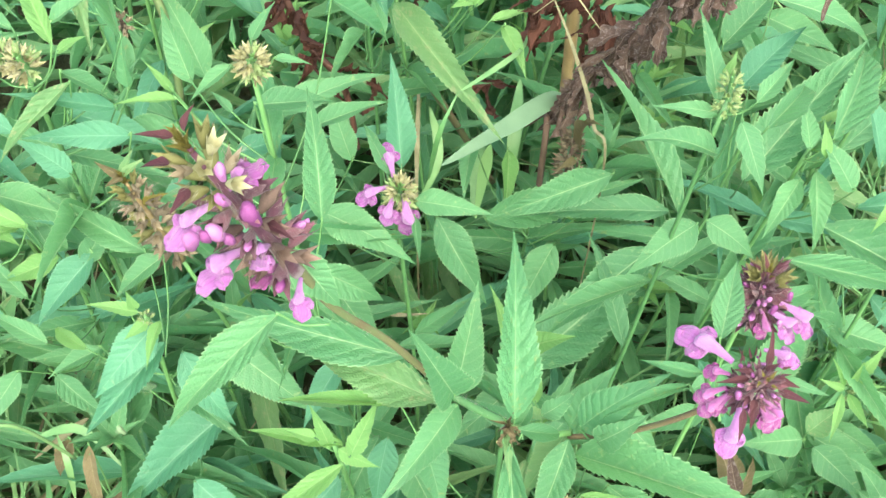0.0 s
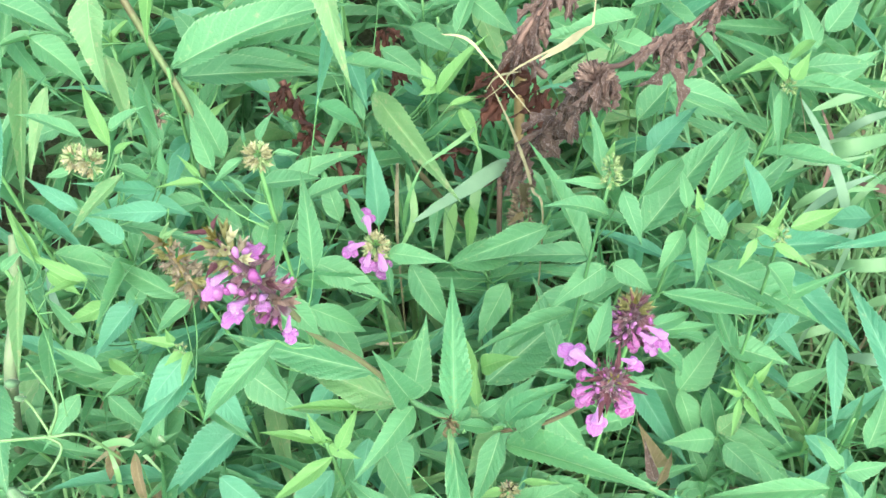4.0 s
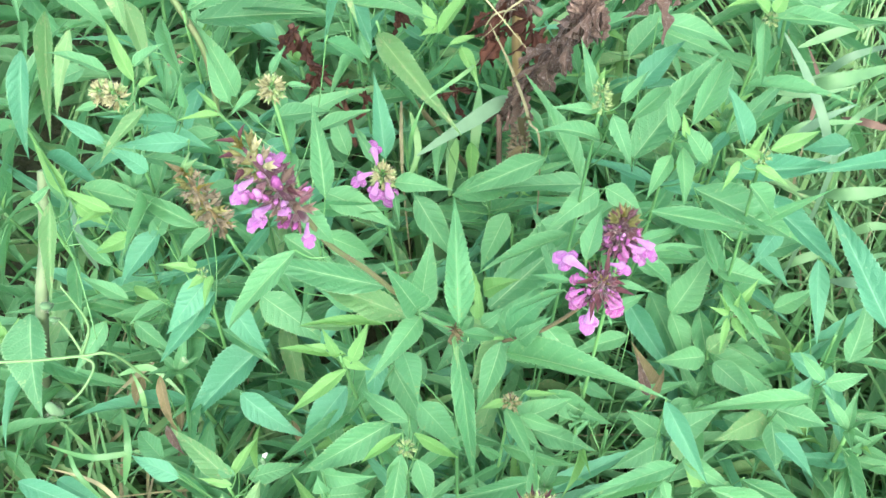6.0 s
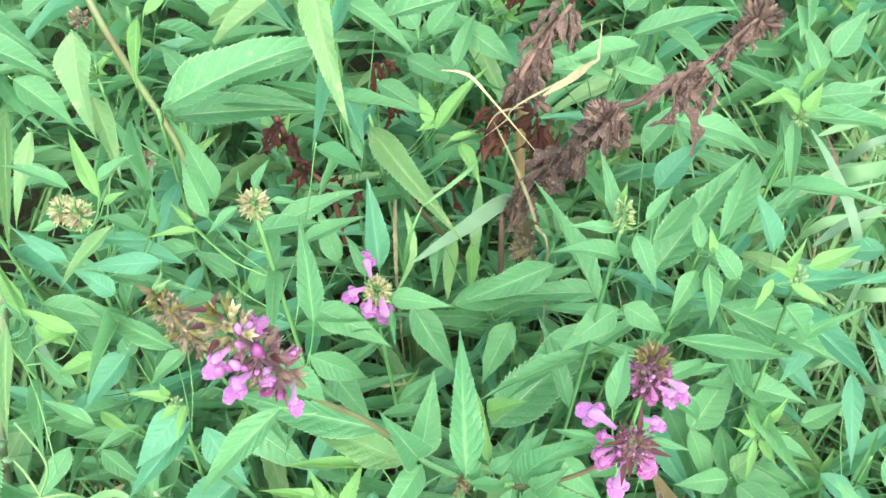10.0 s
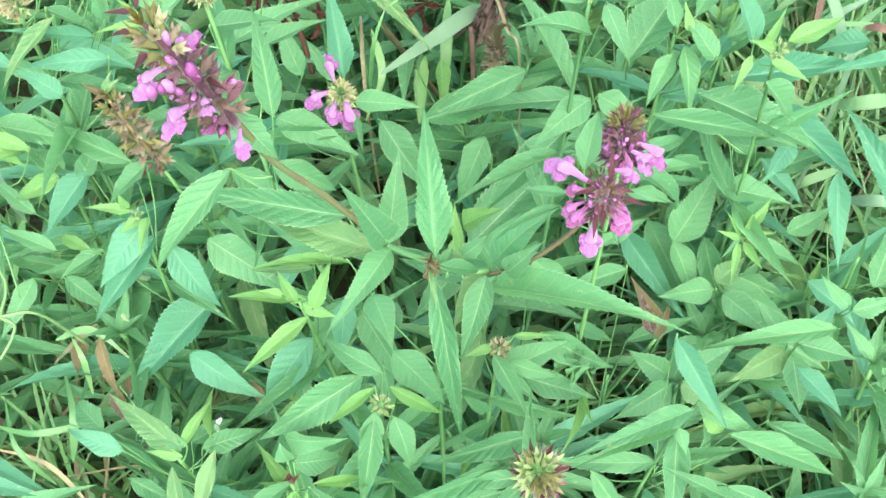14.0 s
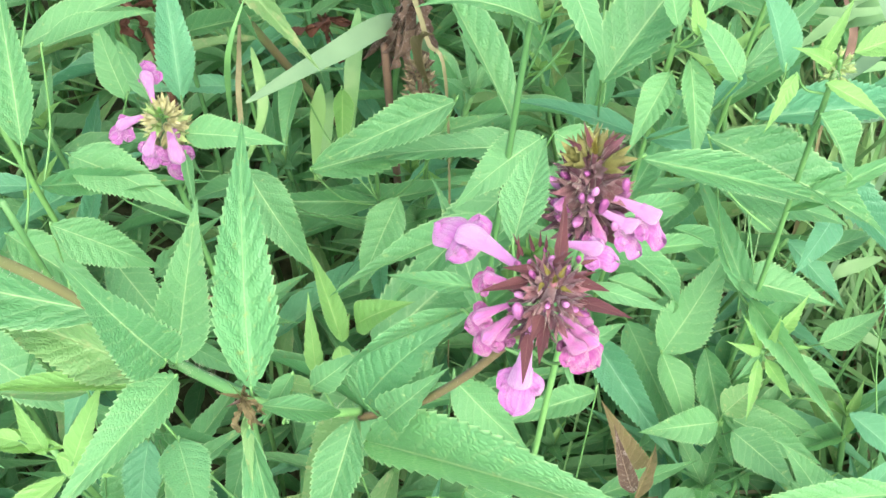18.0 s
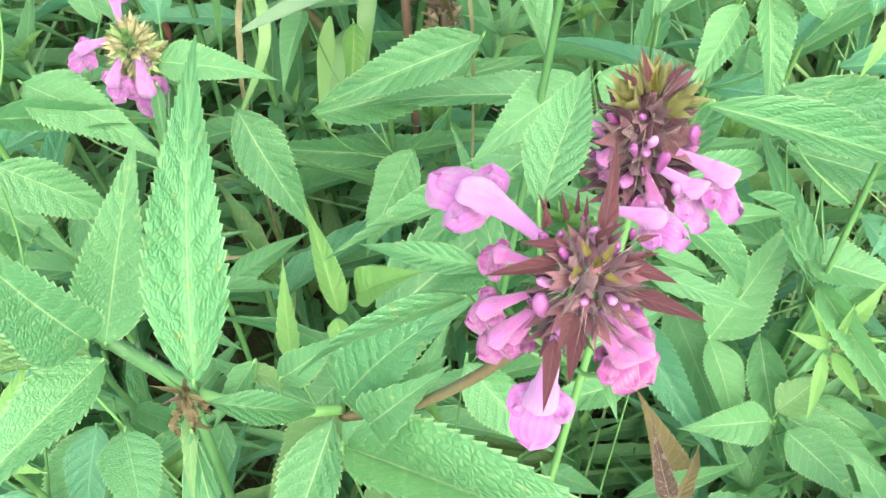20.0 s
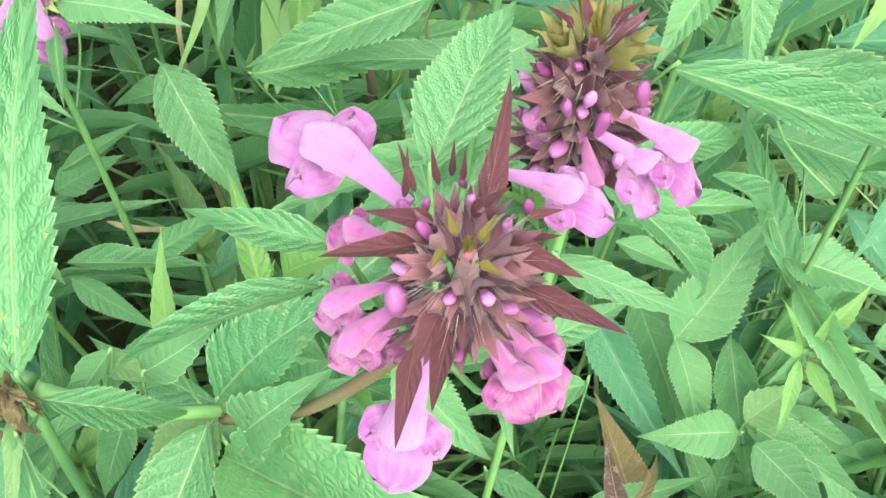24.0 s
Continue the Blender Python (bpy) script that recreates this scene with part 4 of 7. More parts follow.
shoot_r2 = plant((0.174, 0.299, 0.597), "young woundwort shoot with folded pale leaves")
leaf(shoot_r2, (0.193, 0.284, 0.587), (0.173, 0.302, 0.605), 0.0159, "leaf", 0.1)
leaf(shoot_r2, (0.178, 0.293, 0.588), (0.181, 0.267, 0.561), 0.0134, "leaf", 0.08)
leaf(shoot_r2, (0.173, 0.292, 0.582), (0.159, 0.271, 0.565), 0.0134, "leaf", 0.08)
leaf(shoot_r2, (0.172, 0.294, 0.601), (0.167, 0.314, 0.612), 0.0093, "leaf", 0.06)
leaf(shoot_r2, (0.179, 0.292, 0.599), (0.175, 0.301, 0.613), 0.0056, "young", 0.06)
leaf(shoot_r2, (0.182, 0.300, 0.601), (0.216, 0.381, 0.566), 0.0201, "leaf", 0.06)

shoot_r3 = plant((0.220, 0.280, 0.601), "woundwort shoot with yellow-green top over bluish leaves")
leaf(shoot_r3, (0.225, 0.283, 0.602), (0.255, 0.297, 0.602), 0.0126, "young", 0.08)
leaf(shoot_r3, (0.213, 0.280, 0.601), (0.222, 0.291, 0.619), 0.0056, "young", 0.06)
leaf(shoot_r3, (0.219, 0.279, 0.600), (0.203, 0.278, 0.610), 0.0067, "young", 0.06)
leaf(shoot_r3, (0.208, 0.279, 0.597), (0.199, 0.266, 0.583), 0.0057, "young", 0.06)
leaf(shoot_r3, (0.217, 0.276, 0.596), (0.238, 0.268, 0.587), 0.0079, "young", 0.06)
leaf(shoot_r3, (0.191, 0.289, 0.551), (0.267, 0.278, 0.504), 0.0276, "leaf", 0.06)
leaf(shoot_r3, (0.213, 0.309, 0.537), (0.298, 0.328, 0.519), 0.0207, "blue", 0.06)
leaf(shoot_r3, (0.204, 0.298, 0.508), (0.264, 0.298, 0.481), 0.0213, "leaf", 0.08)
leaf(shoot_r3, (0.231, 0.338, 0.529), (0.211, 0.361, 0.567), 0.0176, "blue", 0.06)
leaf(shoot_r3, (0.212, 0.262, 0.598), (0.234, 0.266, 0.553), 0.0192, "leaf", 0.06)
leaf(shoot_r3, (0.220, 0.284, 0.462), (0.259, 0.271, 0.462), 0.0223, "leaf", 0.06)
head = flower_head(shoot_r3, "bud_head", (0.222, 0.282, 0.592), (0.219, 0.278, 0.605), 0.0055, 2, 7, "fresh", 14)

shoot_r4 = plant((0.236, 0.385, 0.597), "woundwort shoot with narrow leaves near the grass")
leaf(shoot_r4, (0.233, 0.396, 0.603), (0.206, 0.385, 0.605), 0.0094, "young", 0.08)
leaf(shoot_r4, (0.236, 0.385, 0.597), (0.299, 0.390, 0.579), 0.0138, "leaf", 0.08)
leaf(shoot_r4, (0.234, 0.387, 0.592), (0.235, 0.357, 0.563), 0.0110, "leaf", 0.08)
leaf(shoot_r4, (0.232, 0.403, 0.579), (0.237, 0.374, 0.550), 0.0125, "leaf", 0.08)
leaf(shoot_r4, (0.238, 0.385, 0.602), (0.245, 0.393, 0.618), 0.0105, "young", 0.05)
leaf(shoot_r4, (0.234, 0.385, 0.602), (0.219, 0.387, 0.616), 0.0092, "young", 0.05)
leaf(shoot_r4, (0.232, 0.389, 0.599), (0.227, 0.406, 0.604), 0.0100, "leaf", 0.05)
leaf(shoot_r4, (0.252, 0.412, 0.582), (0.300, 0.423, 0.574), 0.0174, "leaf", 0.05)
leaf(shoot_r4, (0.333, 0.337, 0.519), (0.257, 0.309, 0.539), 0.0141, "blue", 0.06)
leaf(shoot_r4, (0.236, 0.399, 0.602), (0.263, 0.435, 0.582), 0.0084, "young", 0.06)
leaf(shoot_r4, (0.239, 0.393, 0.602), (0.278, 0.393, 0.582), 0.0108, "leaf", 0.06)
head = flower_head(shoot_r4, "bud_head", (0.239, 0.390, 0.588), (0.235, 0.382, 0.601), 0.0055, 2, 7, "fresh", 15)

shoot_r6 = plant((0.228, 0.254, 0.456), "woundwort shoot with star-like leaves above dry grass")
leaf(shoot_r6, (0.197, 0.276, 0.409), (0.227, 0.316, 0.441), 0.0295, "leaf", 0.06)
leaf(shoot_r6, (0.197, 0.276, 0.409), (0.208, 0.241, 0.388), 0.0198, "leaf", 0.08)
leaf(shoot_r6, (0.217, 0.279, 0.409), (0.231, 0.232, 0.376), 0.0191, "leaf", 0.08)
leaf(shoot_r6, (0.237, 0.257, 0.442), (0.270, 0.250, 0.424), 0.0133, "leaf", 0.06)
leaf(shoot_r6, (0.229, 0.251, 0.454), (0.241, 0.237, 0.444), 0.0067, "young", 0.05)
leaf(shoot_r6, (0.226, 0.251, 0.454), (0.221, 0.229, 0.441), 0.0058, "young", 0.05)
leaf(shoot_r6, (0.227, 0.253, 0.455), (0.212, 0.255, 0.462), 0.0051, "young", 0.05)
leaf(shoot_r6, (0.230, 0.255, 0.456), (0.233, 0.262, 0.472), 0.0043, "young", 0.05)
leaf(shoot_r6, (0.228, 0.253, 0.453), (0.216, 0.243, 0.450), 0.0051, "leaf", 0.05)
leaf(shoot_r6, (0.234, 0.260, 0.458), (0.245, 0.271, 0.473), 0.0073, "young", 0.05)
leaf(shoot_r6, (0.227, 0.254, 0.456), (0.217, 0.264, 0.471), 0.0037, "young", 0.05)
leaf(shoot_r6, (0.229, 0.255, 0.456), (0.247, 0.253, 0.461), 0.0051, "young", 0.05)
leaf(shoot_r6, (0.185, 0.300, 0.395), (0.214, 0.243, 0.360), 0.0281, "low", 0.06)
head = flower_head(shoot_r6, "bud_head", (0.233, 0.260, 0.436), (0.230, 0.258, 0.448), 0.0055, 2, 6, "fresh", 16)

r_front = plant((0.188, 0.177, 0.416), "leafy woundwort with broad pale green leaves in front")
leaf(r_front, (0.181, 0.170, 0.436), (0.146, 0.152, 0.427), 0.0210, "leaf", 0.06)
leaf(r_front, (0.188, 0.173, 0.437), (0.219, 0.190, 0.444), 0.0217, "leaf", 0.06)
leaf(r_front, (0.185, 0.167, 0.445), (0.207, 0.153, 0.435), 0.0194, "pale", 0.06)
leaf(r_front, (0.181, 0.178, 0.429), (0.158, 0.191, 0.437), 0.0178, "leaf", 0.06)
leaf(r_front, (0.186, 0.180, 0.418), (0.195, 0.199, 0.428), 0.0159, "leaf", 0.06)

r_front_b = plant((0.259, 0.198, 0.412), "woundwort with broad overlapping leaves beside the grass")
leaf(r_front_b, (0.253, 0.195, 0.422), (0.217, 0.178, 0.415), 0.0224, "pale", 0.06)
leaf(r_front_b, (0.257, 0.195, 0.433), (0.293, 0.187, 0.426), 0.0221, "leaf", 0.06)
leaf(r_front_b, (0.254, 0.188, 0.430), (0.258, 0.159, 0.413), 0.0213, "leaf", 0.06)
leaf(r_front_b, (0.254, 0.198, 0.424), (0.234, 0.222, 0.439), 0.0195, "leaf", 0.06)
leaf(r_front_b, (0.262, 0.200, 0.424), (0.285, 0.221, 0.435), 0.0180, "blue", 0.06)

r_mid_b = plant((0.223, 0.248, 0.397), "woundwort with short spreading leaves near the tan dry leaf")
leaf(r_mid_b, (0.219, 0.244, 0.406), (0.183, 0.239, 0.406), 0.0206, "leaf", 0.06)
leaf(r_mid_b, (0.225, 0.241, 0.404), (0.255, 0.219, 0.389), 0.0229, "leaf", 0.06)
leaf(r_mid_b, (0.221, 0.247, 0.408), (0.240, 0.261, 0.415), 0.0168, "pale", 0.06)

r_edge = plant((0.304, 0.252, 0.429), "woundwort with long bluish leaves at the grassy edge")
leaf(r_edge, (0.327, 0.238, 0.466), (0.286, 0.316, 0.502), 0.0271, "blue", 0.06)
leaf(r_edge, (0.291, 0.296, 0.456), (0.291, 0.243, 0.425), 0.0170, "blue", 0.06)
leaf(r_edge, (0.313, 0.236, 0.419), (0.327, 0.281, 0.444), 0.0223, "leaf", 0.06)
leaf(r_edge, (0.278, 0.198, 0.446), (0.197, 0.194, 0.425), 0.0164, "leaf", 0.06)
leaf(r_edge, (0.286, 0.207, 0.450), (0.314, 0.214, 0.453), 0.0140, "leaf", 0.08)
leaf(r_edge, (0.285, 0.209, 0.451), (0.268, 0.225, 0.462), 0.0105, "leaf", 0.08)
leaf(r_edge, (0.305, 0.353, 0.510), (0.278, 0.360, 0.493), 0.0183, "blue", 0.06)
leaf(r_edge, (0.250, 0.333, 0.479), (0.315, 0.297, 0.431), 0.0249, "blue", 0.06)

r_low = plant((0.167, 0.118, 0.522), "woundwort with long toothed leaves low in the stand")
leaf(r_low, (0.174, 0.123, 0.524), (0.110, 0.092, 0.546), 0.0135, "leaf", 0.06)
leaf(r_low, (0.172, 0.166, 0.512), (0.198, 0.123, 0.489), 0.0162, "blue", 0.06)
leaf(r_low, (0.167, 0.115, 0.520), (0.170, 0.103, 0.515), 0.0080, "leaf", 0.06)
leaf(r_low, (0.168, 0.118, 0.511), (0.165, 0.074, 0.478), 0.0164, "leaf", 0.08)
leaf(r_low, (0.198, 0.122, 0.489), (0.264, 0.114, 0.438), 0.0192, "leaf", 0.06)
leaf(r_low, (0.196, 0.126, 0.480), (0.184, 0.139, 0.487), 0.0114, "young", 0.06)
leaf(r_low, (0.251, 0.174, 0.445), (0.276, 0.149, 0.432), 0.0155, "blue", 0.06)
leaf(r_low, (0.127, 0.106, 0.484), (0.147, 0.091, 0.454), 0.0131, "leaf", 0.06)
leaf(r_low, (0.168, 0.121, 0.515), (0.114, 0.092, 0.535), 0.0130, "leaf", 0.06)
leaf(r_low, (0.184, 0.140, 0.487), (0.218, 0.122, 0.480), 0.0142, "leaf", 0.06)
leaf(r_low, (0.219, 0.131, 0.480), (0.274, 0.123, 0.435), 0.0147, "leaf", 0.06)
leaf(r_low, (0.195, 0.087, 0.491), (0.158, 0.099, 0.511), 0.0120, "leaf", 0.06)
leaf(r_low, (0.188, 0.089, 0.511), (0.227, 0.080, 0.489), 0.0122, "leaf", 0.06)

bud_a = plant((0.025, 0.117, 0.556), "woundwort with a green flower bud and spreading leaves")
leaf(bud_a, (0.016, 0.134, 0.548), (-0.038, 0.113, 0.518), 0.0231, "leaf", 0.06)
leaf(bud_a, (0.026, 0.132, 0.556), (-0.003, 0.154, 0.548), 0.0137, "leaf", 0.08)
leaf(bud_a, (0.023, 0.124, 0.559), (-0.001, 0.113, 0.539), 0.0075, "young", 0.06)
leaf(bud_a, (0.022, 0.112, 0.550), (0.013, 0.079, 0.516), 0.0140, "leaf", 0.08)
leaf(bud_a, (0.031, 0.113, 0.550), (0.037, 0.097, 0.523), 0.0150, "leaf", 0.08)
leaf(bud_a, (0.029, 0.126, 0.555), (0.054, 0.121, 0.529), 0.0085, "young", 0.06)
leaf(bud_a, (0.032, 0.136, 0.537), (0.050, 0.149, 0.521), 0.0119, "leaf", 0.06)
leaf(bud_a, (0.023, 0.114, 0.554), (0.014, 0.097, 0.521), 0.0135, "leaf", 0.06)
head = flower_head(bud_a, "bud_head", (0.025, 0.119, 0.546), (0.026, 0.116, 0.561), 0.0055, 2, 7, "fresh", 9)

bud_b = plant((0.082, 0.171, 0.493), "woundwort with a dry yellowish bud cluster")
leaf(bud_b, (0.090, 0.176, 0.495), (0.112, 0.175, 0.497), 0.0050, "young", 0.06)
leaf(bud_b, (0.079, 0.171, 0.493), (0.064, 0.168, 0.487), 0.0065, "young", 0.06)
leaf(bud_b, (0.079, 0.168, 0.490), (0.097, 0.140, 0.469), 0.0128, "leaf", 0.08)
leaf(bud_b, (0.088, 0.170, 0.473), (0.116, 0.167, 0.459), 0.0121, "leaf", 0.06)
leaf(bud_b, (0.079, 0.170, 0.473), (0.105, 0.153, 0.453), 0.0121, "leaf", 0.06)
head = flower_head(bud_b, "bud_head", (0.083, 0.173, 0.484), (0.082, 0.170, 0.496), 0.0065, 2, 7, "straw", 10)

purple_head = plant((0.094, 0.073, 0.593), "woundwort with a purple-tipped bristly bud head")
leaf(purple_head, (0.089, 0.073, 0.587), (0.061, 0.076, 0.562), 0.0094, "leaf", 0.1)
leaf(purple_head, (0.094, 0.067, 0.584), (0.097, 0.054, 0.561), 0.0107, "leaf", 0.1)
leaf(purple_head, (0.088, 0.071, 0.581), (0.075, 0.068, 0.558), 0.0094, "leaf", 0.1)
leaf(purple_head, (0.082, 0.074, 0.538), (0.125, 0.064, 0.509), 0.0142, "blue", 0.08)
leaf(purple_head, (0.081, 0.085, 0.521), (0.022, 0.079, 0.499), 0.0149, "leaf", 0.06)
leaf(purple_head, (0.100, 0.129, 0.475), (0.041, 0.121, 0.451), 0.0166, "leaf", 0.06)
leaf(purple_head, (0.083, 0.080, 0.581), (0.005, 0.068, 0.536), 0.0111, "low", 0.06)
leaf(purple_head, (0.055, 0.083, 0.521), (0.058, 0.060, 0.521), 0.0154, "leaf", 0.06)
leaf(purple_head, (0.070, 0.071, 0.562), (0.076, 0.050, 0.562), 0.0118, "leaf", 0.06)
head = flower_head(purple_head, "bud_head", (0.095, 0.076, 0.577), (0.093, 0.071, 0.603), 0.0135, 3, 10, "heart", 12)
bract(head, (0.092, 0.074, 0.597), (0.091, 0.086, 0.599), 0.0031, "bract")
bract(head, (0.089, 0.072, 0.595), (0.081, 0.074, 0.594), 0.0032, "bract")
bract(head, (0.091, 0.071, 0.592), (0.086, 0.065, 0.583), 0.0032, "bract")
bract(head, (0.098, 0.073, 0.597), (0.108, 0.075, 0.593), 0.0045, "bract")
bract(head, (0.094, 0.070, 0.591), (0.096, 0.062, 0.576), 0.0036, "bract")
bract(head, (0.097, 0.071, 0.591), (0.104, 0.065, 0.583), 0.0032, "bract")
bract(head, (0.096, 0.075, 0.598), (0.101, 0.084, 0.598), 0.0031, "bract")
bract(head, (0.090, 0.073, 0.597), (0.083, 0.083, 0.598), 0.0031, "bract")
flower_bud(head, (0.088, 0.070, 0.589), 0.0018)
flower_bud(head, (0.099, 0.073, 0.590), 0.0016)

topped = plant((-0.017, 0.086, 0.537), "woundwort with a brown eaten tip and drooping leaves")
leaf(topped, (-0.016, 0.087, 0.537), (-0.053, 0.067, 0.507), 0.0104, "leaf", 0.06)
leaf(topped, (-0.018, 0.078, 0.534), (-0.033, 0.058, 0.502), 0.0104, "young", 0.06)
leaf(topped, (-0.010, 0.083, 0.535), (-0.005, 0.064, 0.503), 0.0067, "young", 0.06)
leaf(topped, (-0.009, 0.085, 0.535), (0.015, 0.068, 0.494), 0.0105, "leaf", 0.06)
leaf(topped, (-0.008, 0.087, 0.532), (0.033, 0.095, 0.506), 0.0069, "young", 0.06)
leaf(topped, (-0.017, 0.097, 0.532), (0.005, 0.105, 0.518), 0.0159, "leaf", 0.08)
leaf(topped, (-0.020, 0.098, 0.532), (-0.023, 0.105, 0.541), 0.0104, "leaf", 0.08)
leaf(topped, (0.012, 0.079, 0.477), (0.054, 0.107, 0.444), 0.0145, "leaf", 0.06)
leaf(topped, (-0.016, 0.088, 0.544), (-0.019, 0.084, 0.547), 0.0035, "rust", 0.1)
leaf(topped, (-0.016, 0.086, 0.543), (-0.011, 0.087, 0.549), 0.0035, "rust", 0.1)
leaf(topped, (-0.016, 0.086, 0.543), (-0.017, 0.088, 0.549), 0.0030, "rust", 0.1)
leaf(topped, (-0.017, 0.087, 0.541), (-0.013, 0.082, 0.546), 0.0025, "brown", 0.1)
leaf(topped, (-0.021, 0.109, 0.532), (0.011, 0.103, 0.550), 0.0135, "leaf", 0.06)
leaf(topped, (-0.014, 0.081, 0.543), (-0.021, 0.061, 0.534), 0.0055, "young", 0.06)
leaf(topped, (0.009, 0.087, 0.532), (0.031, 0.093, 0.516), 0.0057, "leaf", 0.06)

left_bottom = plant((-0.082, 0.112, 0.497), "woundwort with pale purplish-edged leaves near the soil")
# no bud of this plant: round stand-in added for a small white petal bit
woolly_bud(left_bottom, (-0.061, 0.124, 0.507), 0.0020)
leaf(left_bottom, (-0.080, 0.115, 0.498), (-0.122, 0.147, 0.499), 0.0163, "pale", 0.06)
leaf(left_bottom, (-0.080, 0.116, 0.499), (-0.066, 0.143, 0.500), 0.0074, "young", 0.06)
leaf(left_bottom, (-0.085, 0.108, 0.495), (-0.079, 0.069, 0.465), 0.0096, "pale", 0.08)
leaf(left_bottom, (-0.064, 0.117, 0.493), (-0.079, 0.074, 0.462), 0.0113, "pale", 0.08)
leaf(left_bottom, (-0.115, 0.121, 0.481), (-0.149, 0.135, 0.478), 0.0151, "blue", 0.08)
leaf(left_bottom, (-0.077, 0.117, 0.500), (-0.101, 0.131, 0.496), 0.0102, "leaf", 0.06)
leaf(left_bottom, (-0.072, 0.119, 0.489), (-0.042, 0.135, 0.473), 0.0145, "leaf", 0.06)
leaf(left_bottom, (-0.124, 0.095, 0.480), (-0.184, 0.084, 0.466), 0.0173, "leaf", 0.08)
leaf(left_bottom, (-0.132, 0.092, 0.467), (-0.109, 0.101, 0.449), 0.0118, "leaf", 0.06)
leaf(left_bottom, (-0.204, 0.109, 0.501), (-0.149, 0.097, 0.482), 0.0170, "blue", 0.06)
leaf(left_bottom, (-0.080, 0.125, 0.481), (-0.061, 0.143, 0.467), 0.0118, "leaf", 0.06)
leaf(left_bottom, (-0.115, 0.111, 0.465), (-0.091, 0.102, 0.448), 0.0119, "leaf", 0.06)
leaf(left_bottom, (-0.127, 0.132, 0.481), (-0.156, 0.162, 0.450), 0.0173, "leaf", 0.06)
leaf(left_bottom, (-0.079, 0.112, 0.498), (-0.100, 0.116, 0.496), 0.0065, "young", 0.06)
leaf(left_bottom, (-0.065, 0.121, 0.498), (-0.070, 0.156, 0.483), 0.0060, "young", 0.06)
leaf(left_bottom, (-0.190, 0.118, 0.478), (-0.149, 0.099, 0.478), 0.0144, "blue", 0.06)
leaf(left_bottom, (-0.171, 0.089, 0.480), (-0.126, 0.104, 0.480), 0.0131, "leaf", 0.06)

shoot_yel = plant((-0.102, 0.224, 0.548), "woundwort shoot with a yellow-green top")
leaf(shoot_yel, (-0.106, 0.226, 0.549), (-0.128, 0.225, 0.556), 0.0072, "young", 0.05)
leaf(shoot_yel, (-0.102, 0.223, 0.547), (-0.110, 0.213, 0.548), 0.0065, "young", 0.05)
leaf(shoot_yel, (-0.099, 0.225, 0.543), (-0.127, 0.198, 0.517), 0.0220, "blue", 0.06)
leaf(shoot_yel, (-0.099, 0.224, 0.525), (-0.136, 0.188, 0.495), 0.0181, "blue", 0.06)
leaf(shoot_yel, (-0.141, 0.267, 0.524), (-0.169, 0.239, 0.498), 0.0204, "blue", 0.06)
leaf(shoot_yel, (-0.101, 0.255, 0.548), (-0.124, 0.241, 0.530), 0.0135, "leaf", 0.06)
leaf(shoot_yel, (-0.107, 0.227, 0.550), (-0.109, 0.229, 0.563), 0.0058, "young", 0.05)
leaf(shoot_yel, (-0.095, 0.227, 0.509), (-0.072, 0.206, 0.472), 0.0207, "blue", 0.06)
leaf(shoot_yel, (-0.138, 0.234, 0.492), (-0.163, 0.219, 0.485), 0.0099, "leaf", 0.06)
leaf(shoot_yel, (-0.109, 0.256, 0.549), (-0.162, 0.279, 0.559), 0.0151, "leaf", 0.06)
leaf(shoot_yel, (-0.097, 0.224, 0.546), (-0.099, 0.202, 0.544), 0.0065, "young", 0.06)
leaf(shoot_yel, (-0.134, 0.220, 0.520), (-0.160, 0.240, 0.501), 0.0087, "young", 0.06)
leaf(shoot_yel, (-0.085, 0.175, 0.483), (-0.043, 0.153, 0.467), 0.0206, "blue", 0.06)
head = flower_head(shoot_yel, "bud_head", (-0.103, 0.225, 0.543), (-0.101, 0.222, 0.555), 0.0035, 2, 5, "fresh", 19)

shoot_g = plant((-0.015, 0.170, 0.558), "bright green young woundwort shoot")
leaf(shoot_g, (-0.011, 0.170, 0.557), (-0.053, 0.176, 0.551), 0.0081, "young", 0.06)
leaf(shoot_g, (-0.008, 0.165, 0.557), (0.003, 0.184, 0.576), 0.0092, "young", 0.06)
leaf(shoot_g, (-0.011, 0.164, 0.551), (-0.047, 0.144, 0.527), 0.0110, "young", 0.06)
leaf(shoot_g, (-0.016, 0.168, 0.557), (-0.025, 0.181, 0.570), 0.0072, "young", 0.06)
leaf(shoot_g, (-0.013, 0.168, 0.557), (0.004, 0.163, 0.552), 0.0079, "young", 0.06)
leaf(shoot_g, (-0.021, 0.169, 0.564), (-0.034, 0.171, 0.566), 0.0060, "young", 0.05)
leaf(shoot_g, (-0.009, 0.190, 0.552), (-0.043, 0.193, 0.544), 0.0051, "pale", 0.05)
leaf(shoot_g, (-0.086, 0.178, 0.480), (-0.055, 0.172, 0.463), 0.0105, "leaf", 0.06)
leaf(shoot_g, (-0.076, 0.223, 0.460), (-0.135, 0.171, 0.422), 0.0294, "blue", 0.06)
leaf(shoot_g, (-0.017, 0.176, 0.498), (-0.047, 0.146, 0.459), 0.0235, "blue", 0.06)
leaf(shoot_g, (-0.077, 0.235, 0.501), (-0.033, 0.214, 0.474), 0.0279, "leaf", 0.06)
leaf(shoot_g, (0.020, 0.175, 0.552), (0.030, 0.147, 0.546), 0.0186, "low", 0.06)

